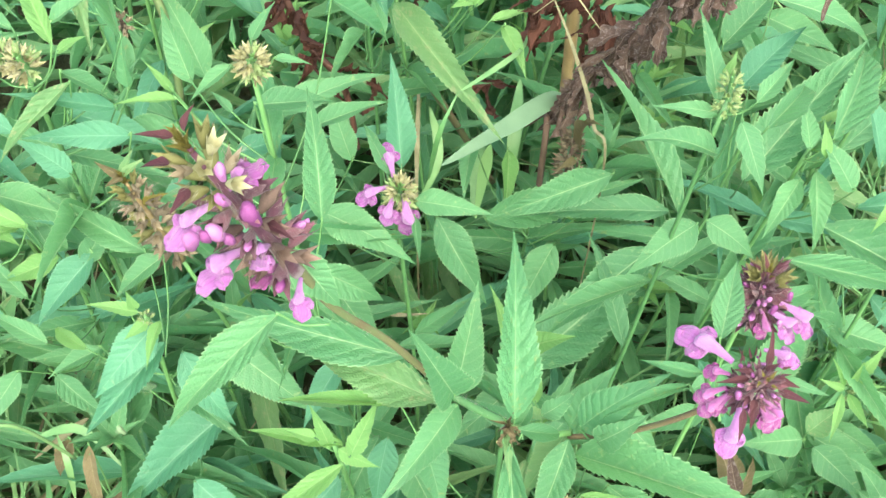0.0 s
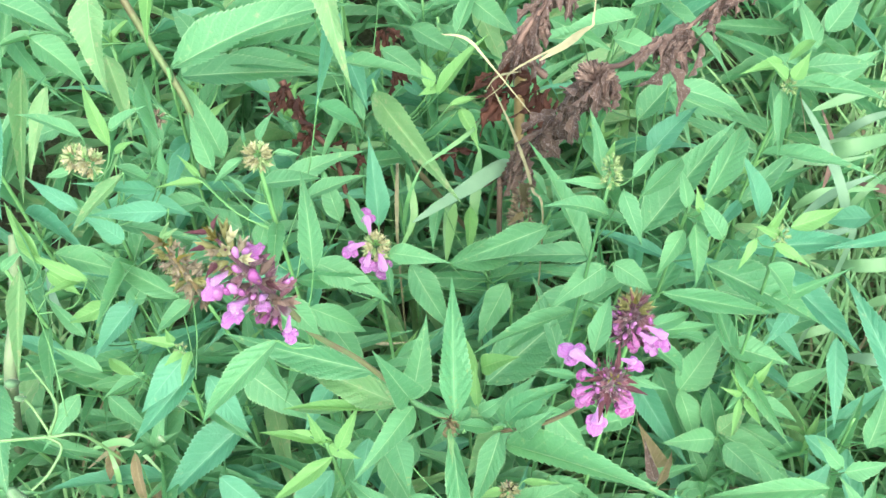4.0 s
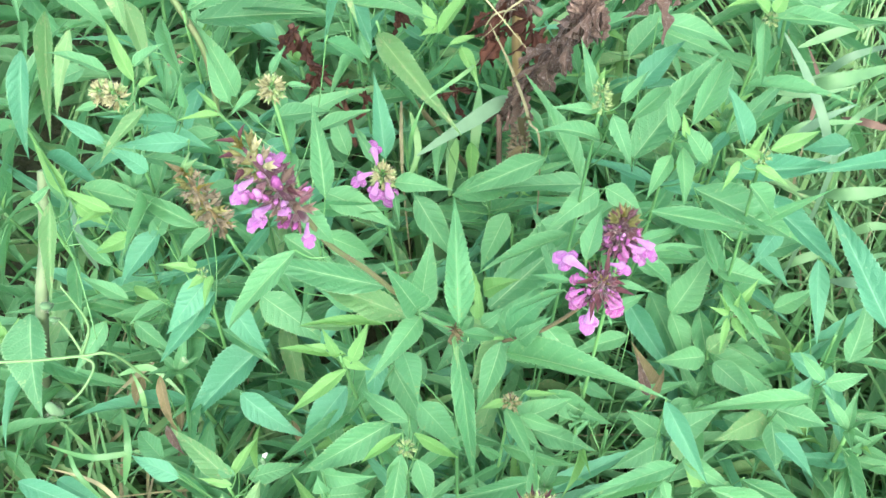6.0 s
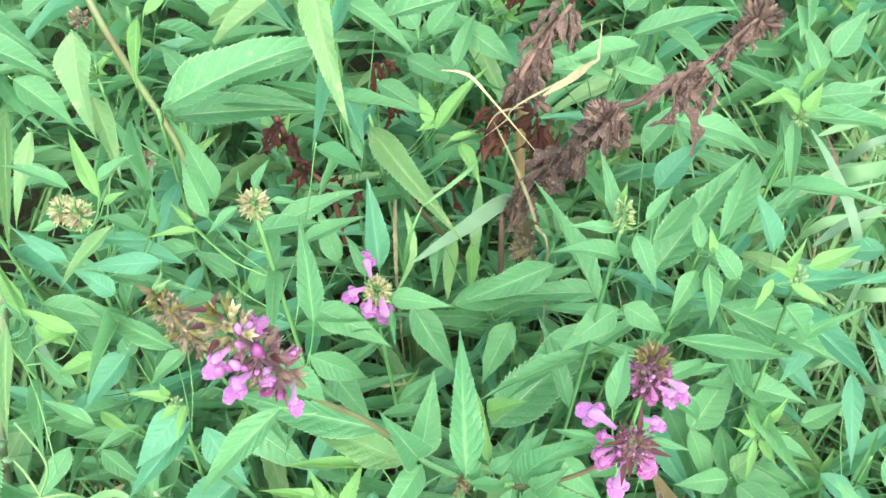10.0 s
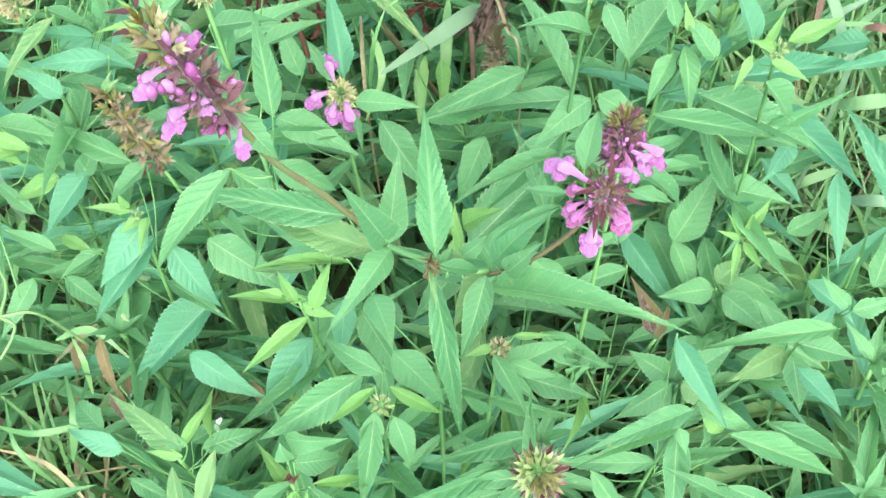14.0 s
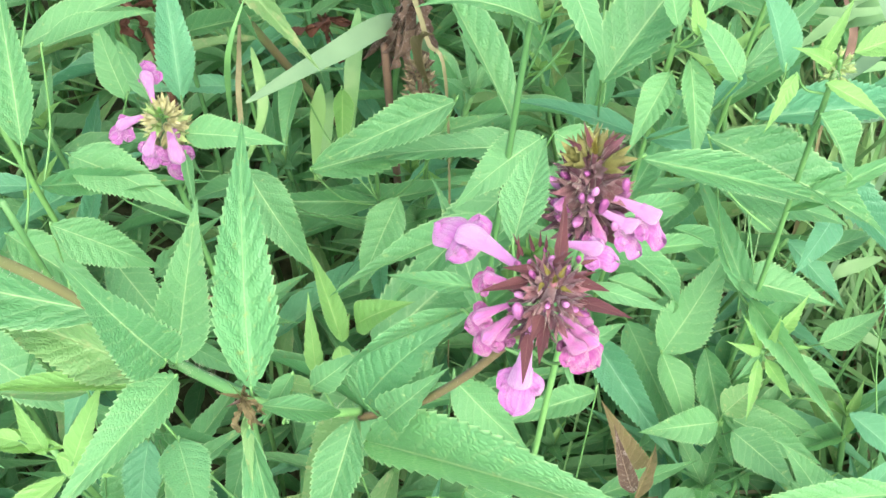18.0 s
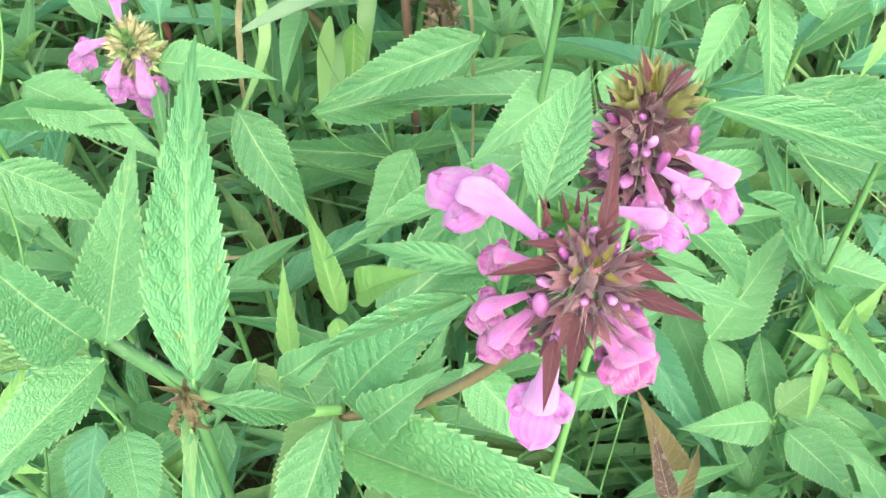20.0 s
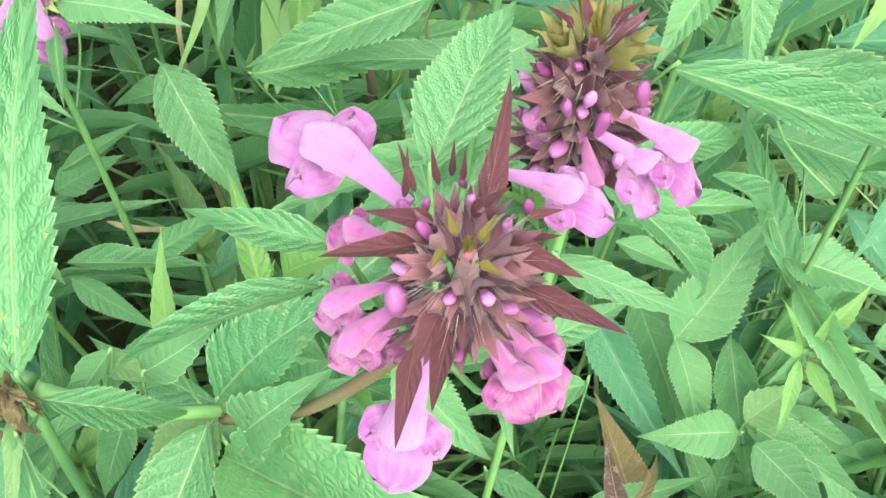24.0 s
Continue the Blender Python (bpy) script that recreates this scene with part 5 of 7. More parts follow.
bud1 = plant((-0.130, 0.266, 0.665), "woundwort with a fading whitish flower head")
leaf(bud1, (-0.123, 0.278, 0.661), (-0.141, 0.309, 0.675), 0.0094, "young", 0.06)
leaf(bud1, (-0.135, 0.278, 0.668), (-0.169, 0.286, 0.675), 0.0087, "leaf", 0.08)
leaf(bud1, (-0.123, 0.283, 0.667), (-0.105, 0.297, 0.672), 0.0082, "leaf", 0.06)
leaf(bud1, (-0.117, 0.269, 0.651), (-0.146, 0.246, 0.627), 0.0089, "pale", 0.08)
leaf(bud1, (-0.119, 0.272, 0.664), (-0.107, 0.275, 0.671), 0.0052, "young", 0.05)
leaf(bud1, (-0.140, 0.263, 0.660), (-0.153, 0.261, 0.657), 0.0057, "leaf", 0.05)
leaf(bud1, (-0.153, 0.274, 0.609), (-0.185, 0.292, 0.610), 0.0114, "blue", 0.06)
leaf(bud1, (-0.132, 0.283, 0.613), (-0.096, 0.285, 0.589), 0.0158, "blue", 0.06)
leaf(bud1, (-0.121, 0.272, 0.653), (-0.105, 0.276, 0.630), 0.0077, "leaf", 0.05)
leaf(bud1, (-0.106, 0.274, 0.630), (-0.143, 0.263, 0.650), 0.0084, "blue", 0.06)
leaf(bud1, (-0.099, 0.264, 0.626), (-0.140, 0.259, 0.627), 0.0136, "blue", 0.06)
leaf(bud1, (-0.124, 0.254, 0.611), (-0.144, 0.259, 0.627), 0.0122, "blue", 0.06)
leaf(bud1, (-0.097, 0.279, 0.665), (-0.128, 0.351, 0.631), 0.0107, "leaf", 0.06)
leaf(bud1, (-0.103, 0.284, 0.630), (-0.103, 0.292, 0.650), 0.0067, "low", 0.06)
head = flower_head(bud1, "bud_head", (-0.130, 0.267, 0.659), (-0.130, 0.265, 0.670), 0.008, 2, 9, "pale", 5)
head = flower_head(bud1, "bud_head", (-0.137, 0.269, 0.661), (-0.138, 0.267, 0.668), 0.0075, 2, 9, "pale", 6)

bud2 = plant((-0.051, 0.279, 0.657), "woundwort with a straw-coloured faded flower head")
leaf(bud2, (-0.051, 0.286, 0.660), (-0.042, 0.295, 0.672), 0.0058, "leaf", 0.05)
leaf(bud2, (-0.057, 0.284, 0.660), (-0.057, 0.289, 0.670), 0.0029, "leaf", 0.05)
leaf(bud2, (-0.042, 0.281, 0.657), (-0.028, 0.280, 0.656), 0.0041, "leaf", 0.05)
leaf(bud2, (-0.058, 0.279, 0.654), (-0.074, 0.270, 0.642), 0.0065, "leaf", 0.06)
leaf(bud2, (-0.080, 0.291, 0.626), (-0.095, 0.317, 0.642), 0.0130, "leaf", 0.06)
leaf(bud2, (-0.084, 0.282, 0.627), (-0.108, 0.275, 0.630), 0.0055, "young", 0.05)
leaf(bud2, (-0.086, 0.285, 0.628), (-0.097, 0.291, 0.639), 0.0043, "young", 0.05)
leaf(bud2, (-0.057, 0.292, 0.613), (-0.026, 0.308, 0.598), 0.0139, "leaf", 0.06)
leaf(bud2, (-0.092, 0.293, 0.593), (-0.135, 0.286, 0.580), 0.0162, "leaf", 0.06)
leaf(bud2, (-0.062, 0.279, 0.624), (-0.072, 0.287, 0.627), 0.0043, "leaf", 0.06)
leaf(bud2, (-0.042, 0.313, 0.569), (-0.006, 0.336, 0.563), 0.0120, "leaf", 0.06)
leaf(bud2, (-0.026, 0.320, 0.647), (-0.006, 0.336, 0.602), 0.0143, "low", 0.06)
head = flower_head(bud2, "bud_head", (-0.052, 0.283, 0.648), (-0.049, 0.277, 0.662), 0.0085, 3, 10, "pale", 7)

upper_left = plant((-0.128, 0.384, 0.597), "tall woundwort with large toothed leaves and pale hanging ones")
stem(upper_left, [(-0.169, 0.434, 0.654), (-0.154, 0.410, 0.638), (-0.139, 0.396, 0.605), (-0.120, 0.377, 0.567), (-0.120, 0.366, 0.513)], 0.0022, 0.0018, STEM_RED)
leaf(upper_left, (-0.123, 0.378, 0.604), (-0.016, 0.416, 0.625), 0.0316, "leaf", 0.1)
leaf(upper_left, (-0.128, 0.400, 0.571), (-0.027, 0.412, 0.563), 0.0250, "leaf", 0.08)
leaf(upper_left, (-0.163, 0.393, 0.651), (-0.151, 0.349, 0.611), 0.0256, "pale", 0.1)
leaf(upper_left, (-0.128, 0.399, 0.655), (-0.128, 0.366, 0.633), 0.0090, "young", 0.06)
leaf(upper_left, (-0.125, 0.401, 0.655), (-0.106, 0.414, 0.663), 0.0090, "young", 0.05)
leaf(upper_left, (-0.216, 0.386, 0.649), (-0.172, 0.375, 0.628), 0.0194, "leaf", 0.08)
leaf(upper_left, (-0.172, 0.402, 0.586), (-0.154, 0.359, 0.557), 0.0165, "pale", 0.08)
leaf(upper_left, (-0.103, 0.365, 0.535), (-0.129, 0.395, 0.579), 0.0199, "leaf", 0.08)
leaf(upper_left, (-0.192, 0.360, 0.607), (-0.200, 0.313, 0.576), 0.0124, "pale", 0.08)
leaf(upper_left, (-0.211, 0.396, 0.607), (-0.181, 0.385, 0.575), 0.0228, "leaf", 0.08)
leaf(upper_left, (-0.121, 0.426, 0.576), (-0.139, 0.442, 0.587), 0.0170, "leaf", 0.06)
leaf(upper_left, (-0.076, 0.482, 0.587), (-0.116, 0.451, 0.568), 0.0175, "pale", 0.06)
leaf(upper_left, (-0.118, 0.396, 0.652), (-0.092, 0.417, 0.607), 0.0124, "leaf", 0.06)
leaf(upper_left, (-0.125, 0.497, 0.546), (-0.074, 0.512, 0.566), 0.0129, "pale", 0.06)
leaf(upper_left, (-0.102, 0.408, 0.577), (-0.034, 0.411, 0.563), 0.0202, "low", 0.06)
leaf(upper_left, (-0.225, 0.425, 0.628), (-0.181, 0.391, 0.628), 0.0188, "leaf", 0.06)
head = flower_head(upper_left, "bud_head", (-0.161, 0.404, 0.647), (-0.161, 0.399, 0.655), 0.007, 2, 7, "dry", 17)
head = flower_head(upper_left, "bud_head", (-0.139, 0.371, 0.564), (-0.136, 0.364, 0.577), 0.006, 2, 6, "dry", 18)

pale_front = plant((-0.031, 0.405, 0.702), "woundwort with a long pale yellowish leaf hanging forward")
leaf(pale_front, (-0.031, 0.394, 0.695), (-0.008, 0.326, 0.650), 0.0181, "pale", 0.06)
leaf(pale_front, (-0.032, 0.457, 0.617), (0.018, 0.434, 0.587), 0.0166, "leaf", 0.08)
leaf(pale_front, (-0.009, 0.466, 0.585), (0.086, 0.483, 0.593), 0.0258, "leaf", 0.08)
leaf(pale_front, (-0.032, 0.438, 0.556), (-0.015, 0.406, 0.534), 0.0175, "blue", 0.06)
leaf(pale_front, (-0.013, 0.376, 0.563), (-0.022, 0.401, 0.563), 0.0072, "leaf", 0.06)
leaf(pale_front, (-0.047, 0.434, 0.587), (-0.123, 0.377, 0.607), 0.0227, "leaf", 0.06)

spotted = plant((-0.014, 0.430, 0.538), "woundwort with a spotted leaf beside the red-brown stalk")
leaf(spotted, (-0.013, 0.422, 0.534), (0.049, 0.347, 0.517), 0.0225, "pale", 0.06)
leaf(spotted, (0.029, 0.417, 0.540), (0.063, 0.446, 0.570), 0.0125, "young", 0.06)
leaf(spotted, (0.044, 0.410, 0.535), (0.058, 0.381, 0.528), 0.0112, "young", 0.06)
leaf(spotted, (0.025, 0.420, 0.542), (0.017, 0.437, 0.553), 0.0105, "young", 0.06)
leaf(spotted, (-0.067, 0.345, 0.533), (-0.013, 0.374, 0.537), 0.0183, "leaf", 0.06)
leaf(spotted, (-0.012, 0.467, 0.526), (0.026, 0.447, 0.511), 0.0185, "leaf", 0.06)
leaf(spotted, (0.048, 0.484, 0.559), (0.081, 0.465, 0.545), 0.0216, "leaf", 0.06)
leaf(spotted, (0.037, 0.408, 0.540), (0.060, 0.419, 0.538), 0.0060, "young", 0.06)
leaf(spotted, (0.030, 0.424, 0.540), (0.016, 0.415, 0.540), 0.0075, "young", 0.06)
leaf(spotted, (0.040, 0.452, 0.559), (0.053, 0.500, 0.559), 0.0143, "leaf", 0.06)

upper_mid = plant((0.149, 0.498, 0.516), "woundwort with broad leaves behind the withered stalk")
leaf(upper_mid, (0.124, 0.464, 0.543), (0.085, 0.462, 0.543), 0.0166, "leaf", 0.06)
leaf(upper_mid, (0.157, 0.499, 0.540), (0.228, 0.516, 0.549), 0.0185, "leaf", 0.06)
leaf(upper_mid, (0.147, 0.494, 0.514), (0.193, 0.497, 0.490), 0.0232, "leaf", 0.06)
leaf(upper_mid, (0.156, 0.541, 0.520), (0.183, 0.562, 0.533), 0.0235, "leaf", 0.06)
leaf(upper_mid, (0.177, 0.542, 0.544), (0.238, 0.535, 0.537), 0.0159, "leaf", 0.06)
leaf(upper_mid, (0.183, 0.438, 0.523), (0.230, 0.430, 0.505), 0.0199, "leaf", 0.06)
leaf(upper_mid, (0.143, 0.504, 0.520), (0.109, 0.486, 0.510), 0.0190, "leaf", 0.06)
leaf(upper_mid, (0.269, 0.518, 0.548), (0.261, 0.485, 0.551), 0.0183, "leaf", 0.06)
leaf(upper_mid, (0.161, 0.494, 0.535), (0.092, 0.458, 0.543), 0.0182, "leaf", 0.06)
leaf(upper_mid, (0.277, 0.551, 0.548), (0.266, 0.488, 0.551), 0.0155, "leaf", 0.06)
leaf(upper_mid, (0.101, 0.481, 0.545), (0.146, 0.470, 0.526), 0.0164, "leaf", 0.06)

fill_a = plant((-0.014, 0.218, 0.499), "low leafy woundwort below the broken-topped plant")
leaf(fill_a, (-0.011, 0.216, 0.520), (-0.045, 0.232, 0.532), 0.0152, "leaf", 0.06)
leaf(fill_a, (-0.021, 0.230, 0.506), (-0.039, 0.204, 0.480), 0.0151, "blue", 0.06)
leaf(fill_a, (-0.001, 0.193, 0.507), (-0.018, 0.162, 0.478), 0.0200, "leaf", 0.06)
leaf(fill_a, (0.011, 0.181, 0.522), (0.036, 0.152, 0.480), 0.0195, "leaf", 0.06)
leaf(fill_a, (0.004, 0.186, 0.525), (0.000, 0.161, 0.500), 0.0162, "blue", 0.06)
leaf(fill_a, (0.019, 0.177, 0.496), (0.026, 0.142, 0.476), 0.0198, "leaf", 0.06)

fill_b = plant((0.090, 0.176, 0.445), "low leafy woundwort with overlapping toothed leaves")
leaf(fill_b, (0.083, 0.172, 0.455), (0.125, 0.192, 0.452), 0.0209, "leaf", 0.06)
leaf(fill_b, (0.097, 0.173, 0.443), (0.140, 0.166, 0.424), 0.0198, "leaf", 0.06)
leaf(fill_b, (0.107, 0.195, 0.454), (0.151, 0.181, 0.432), 0.0212, "leaf", 0.06)
leaf(fill_b, (0.102, 0.223, 0.494), (0.131, 0.204, 0.470), 0.0206, "leaf", 0.06)
leaf(fill_b, (0.068, 0.190, 0.501), (0.088, 0.214, 0.513), 0.0146, "leaf", 0.06)
leaf(fill_b, (0.127, 0.154, 0.453), (0.113, 0.117, 0.473), 0.0085, "young", 0.06)
leaf(fill_b, (0.128, 0.156, 0.453), (0.131, 0.133, 0.473), 0.0051, "young", 0.06)

fill_c = plant((-0.083, 0.309, 0.533), "leafy woundwort among the flower heads")
leaf(fill_c, (-0.081, 0.307, 0.543), (-0.109, 0.318, 0.551), 0.0152, "leaf", 0.06)
leaf(fill_c, (-0.076, 0.308, 0.554), (-0.050, 0.323, 0.550), 0.0137, "blue", 0.06)
leaf(fill_c, (-0.094, 0.300, 0.528), (-0.125, 0.290, 0.524), 0.0140, "leaf", 0.06)
leaf(fill_c, (-0.071, 0.298, 0.537), (-0.064, 0.326, 0.552), 0.0138, "leaf", 0.06)
leaf(fill_c, (-0.065, 0.273, 0.511), (-0.024, 0.255, 0.486), 0.0191, "leaf", 0.06)
leaf(fill_c, (-0.033, 0.278, 0.488), (-0.005, 0.252, 0.460), 0.0218, "leaf", 0.06)
leaf(fill_c, (-0.027, 0.331, 0.519), (-0.041, 0.362, 0.537), 0.0159, "leaf", 0.06)

fill_d = plant((-0.157, 0.270, 0.515), "small leafy woundwort near the woolly buds")
leaf(fill_d, (-0.157, 0.273, 0.516), (-0.181, 0.284, 0.524), 0.0133, "leaf", 0.06)
leaf(fill_d, (-0.157, 0.265, 0.523), (-0.188, 0.257, 0.509), 0.0139, "young", 0.06)
leaf(fill_d, (-0.146, 0.263, 0.521), (-0.133, 0.287, 0.535), 0.0138, "leaf", 0.06)
leaf(fill_d, (-0.174, 0.251, 0.505), (-0.202, 0.272, 0.518), 0.0105, "leaf", 0.06)
leaf(fill_d, (-0.163, 0.233, 0.494), (-0.199, 0.249, 0.493), 0.0120, "leaf", 0.06)
leaf(fill_d, (-0.159, 0.221, 0.487), (-0.134, 0.208, 0.466), 0.0141, "leaf", 0.06)
leaf(fill_d, (-0.184, 0.229, 0.469), (-0.205, 0.197, 0.452), 0.0159, "leaf", 0.06)
leaf(fill_d, (-0.198, 0.256, 0.463), (-0.243, 0.267, 0.472), 0.0148, "blue", 0.06)
leaf(fill_d, (-0.168, 0.266, 0.547), (-0.182, 0.246, 0.561), 0.0060, "young", 0.06)
leaf(fill_d, (-0.164, 0.265, 0.547), (-0.180, 0.275, 0.561), 0.0041, "young", 0.06)
leaf(fill_d, (-0.169, 0.277, 0.527), (-0.157, 0.263, 0.527), 0.0122, "leaf", 0.06)

fill_e = plant((0.250, 0.314, 0.445), "leafy woundwort mixed with grass")
leaf(fill_e, (0.250, 0.314, 0.445), (0.280, 0.293, 0.419), 0.0169, "blue", 0.06)
leaf(fill_e, (0.244, 0.312, 0.456), (0.220, 0.333, 0.458), 0.0189, "leaf", 0.06)
leaf(fill_e, (0.258, 0.308, 0.441), (0.295, 0.324, 0.436), 0.0169, "leaf", 0.06)
leaf(fill_e, (0.271, 0.284, 0.403), (0.302, 0.299, 0.410), 0.0172, "leaf", 0.06)
leaf(fill_e, (0.223, 0.251, 0.399), (0.272, 0.236, 0.376), 0.0217, "leaf", 0.06)
leaf(fill_e, (0.251, 0.222, 0.392), (0.293, 0.203, 0.367), 0.0215, "leaf", 0.06)
leaf(fill_e, (0.230, 0.204, 0.394), (0.272, 0.190, 0.383), 0.0188, "leaf", 0.06)
leaf(fill_e, (0.281, 0.253, 0.396), (0.312, 0.228, 0.380), 0.0178, "blue", 0.06)
leaf(fill_e, (0.262, 0.309, 0.473), (0.239, 0.279, 0.472), 0.0167, "blue", 0.06)

fill_f = plant((0.012, 0.525, 0.515), "leafy woundwort behind the withered stalks")
leaf(fill_f, (0.012, 0.525, 0.515), (-0.012, 0.550, 0.533), 0.0211, "leaf", 0.06)
leaf(fill_f, (0.020, 0.522, 0.513), (0.046, 0.549, 0.530), 0.0195, "leaf", 0.06)
leaf(fill_f, (0.004, 0.515, 0.497), (0.045, 0.497, 0.484), 0.0198, "leaf", 0.06)
leaf(fill_f, (0.048, 0.510, 0.480), (0.020, 0.525, 0.492), 0.0200, "leaf", 0.06)
leaf(fill_f, (-0.113, 0.515, 0.538), (-0.144, 0.526, 0.546), 0.0206, "leaf", 0.06)
leaf(fill_f, (-0.105, 0.521, 0.542), (-0.071, 0.507, 0.531), 0.0190, "leaf", 0.06)
leaf(fill_f, (-0.120, 0.496, 0.502), (-0.097, 0.520, 0.517), 0.0180, "leaf", 0.06)
leaf(fill_f, (0.295, 0.504, 0.515), (0.320, 0.534, 0.533), 0.0229, "leaf", 0.06)
leaf(fill_f, (0.291, 0.501, 0.501), (0.275, 0.533, 0.522), 0.0178, "leaf", 0.06)
leaf(fill_f, (0.304, 0.476, 0.496), (0.334, 0.496, 0.508), 0.0190, "leaf", 0.06)
leaf(fill_f, (-0.229, 0.467, 0.583), (-0.205, 0.483, 0.592), 0.0175, "leaf", 0.06)
leaf(fill_f, (-0.205, 0.377, 0.547), (-0.235, 0.364, 0.540), 0.0170, "leaf", 0.06)
leaf(fill_f, (0.057, 0.484, 0.545), (0.038, 0.500, 0.559), 0.0164, "leaf", 0.06)

far_left = plant((-0.210, 0.266, 0.562), "small woundwort shoot beside the hairy stem")
leaf(far_left, (-0.210, 0.263, 0.560), (-0.197, 0.275, 0.566), 0.0066, "leaf", 0.05)
leaf(far_left, (-0.187, 0.267, 0.561), (-0.215, 0.303, 0.572), 0.0100, "young", 0.05)
leaf(far_left, (-0.189, 0.264, 0.559), (-0.212, 0.302, 0.572), 0.0087, "leaf", 0.05)
leaf(far_left, (-0.184, 0.264, 0.559), (-0.167, 0.258, 0.543), 0.0100, "young", 0.05)
leaf(far_left, (-0.161, 0.261, 0.556), (-0.197, 0.273, 0.565), 0.0094, "young", 0.06)
leaf(far_left, (-0.235, 0.368, 0.576), (-0.237, 0.318, 0.524), 0.0178, "blue", 0.06)
leaf(far_left, (-0.188, 0.283, 0.547), (-0.129, 0.278, 0.529), 0.0192, "leaf", 0.06)

mid_leaf = plant((0.057, 0.274, 0.388), "woundwort with one broad pale-ribbed leaf and a yellow-green shoot")
leaf(mid_leaf, (0.067, 0.270, 0.420), (0.146, 0.346, 0.436), 0.0417, "leaf", 0.06)
leaf(mid_leaf, (0.061, 0.267, 0.395), (0.029, 0.242, 0.371), 0.0239, "leaf", 0.06)
leaf(mid_leaf, (0.063, 0.263, 0.393), (0.105, 0.255, 0.374), 0.0239, "leaf", 0.06)
leaf(mid_leaf, (0.059, 0.248, 0.473), (0.045, 0.281, 0.493), 0.0109, "young", 0.06)
leaf(mid_leaf, (0.059, 0.248, 0.473), (0.062, 0.258, 0.479), 0.0046, "young", 0.05)
leaf(mid_leaf, (0.058, 0.247, 0.472), (0.061, 0.236, 0.465), 0.0084, "young", 0.05)
leaf(mid_leaf, (0.064, 0.256, 0.473), (0.088, 0.255, 0.493), 0.0162, "young", 0.06)

mid_back = plant((0.067, 0.350, 0.477), "woundwort with shaded leaves low in the stand")
leaf(mid_back, (0.103, 0.336, 0.513), (0.042, 0.322, 0.486), 0.0220, "leaf", 0.06)
leaf(mid_back, (0.041, 0.333, 0.469), (0.128, 0.359, 0.479), 0.0251, "leaf", 0.06)
leaf(mid_back, (0.136, 0.333, 0.487), (0.052, 0.330, 0.478), 0.0190, "leaf", 0.06)
leaf(mid_back, (0.016, 0.321, 0.487), (0.045, 0.293, 0.446), 0.0241, "leaf", 0.06)
leaf(mid_back, (0.079, 0.324, 0.462), (0.060, 0.297, 0.424), 0.0232, "leaf", 0.06)
leaf(mid_back, (0.052, 0.377, 0.471), (0.052, 0.347, 0.453), 0.0117, "young", 0.06)
leaf(mid_back, (0.125, 0.306, 0.494), (0.075, 0.272, 0.455), 0.0256, "leaf", 0.06)
leaf(mid_back, (0.032, 0.380, 0.474), (0.029, 0.339, 0.473), 0.0131, "leaf", 0.06)

under_head = plant((0.150, 0.190, 0.400), "leafy woundwort spreading below the pink flower heads")
leaf(under_head, (0.167, 0.290, 0.400), (0.206, 0.233, 0.380), 0.0217, "blue", 0.06)
leaf(under_head, (0.163, 0.247, 0.430), (0.120, 0.235, 0.420), 0.0159, "leaf", 0.06)
leaf(under_head, (0.162, 0.261, 0.520), (0.205, 0.278, 0.500), 0.0093, "leaf", 0.06)
leaf(under_head, (0.001, 0.250, 0.480), (0.042, 0.263, 0.460), 0.0103, "leaf", 0.06)
leaf(under_head, (0.066, 0.188, 0.540), (0.030, 0.206, 0.530), 0.0109, "leaf", 0.06)
leaf(under_head, (-0.034, 0.309, 0.420), (-0.012, 0.328, 0.420), 0.0147, "low", 0.06)
leaf(under_head, (-0.021, 0.300, 0.450), (0.002, 0.324, 0.450), 0.0078, "leaf", 0.06)
leaf(under_head, (-0.012, 0.265, 0.440), (0.017, 0.257, 0.420), 0.0115, "low", 0.06)
leaf(under_head, (0.006, 0.285, 0.420), (0.037, 0.311, 0.420), 0.0122, "low", 0.06)
leaf(under_head, (0.005, 0.361, 0.420), (-0.029, 0.363, 0.400), 0.0135, "leaf", 0.06)
leaf(under_head, (0.163, 0.212, 0.400), (0.213, 0.233, 0.390), 0.0117, "leaf", 0.06)
leaf(under_head, (0.197, 0.219, 0.370), (0.226, 0.225, 0.370), 0.0144, "leaf", 0.06)
leaf(under_head, (0.241, 0.266, 0.380), (0.281, 0.254, 0.360), 0.0150, "leaf", 0.06)
leaf(under_head, (0.132, 0.224, 0.400), (0.159, 0.220, 0.380), 0.0118, "low", 0.06)
leaf(under_head, (0.139, 0.227, 0.500), (0.170, 0.254, 0.480), 0.0110, "leaf", 0.06)
leaf(under_head, (0.167, 0.285, 0.460), (0.194, 0.286, 0.440), 0.0111, "leaf", 0.06)
leaf(under_head, (0.026, 0.209, 0.470), (0.016, 0.191, 0.440), 0.0149, "leaf", 0.06)
leaf(under_head, (0.086, 0.193, 0.540), (0.063, 0.212, 0.520), 0.0119, "leaf", 0.06)
leaf(under_head, (0.212, 0.323, 0.380), (0.200, 0.307, 0.360), 0.0137, "low", 0.06)
leaf(under_head, (0.185, 0.276, 0.360), (0.208, 0.297, 0.360), 0.0113, "low", 0.06)
leaf(under_head, (0.195, 0.258, 0.340), (0.221, 0.277, 0.340), 0.0138, "low", 0.06)

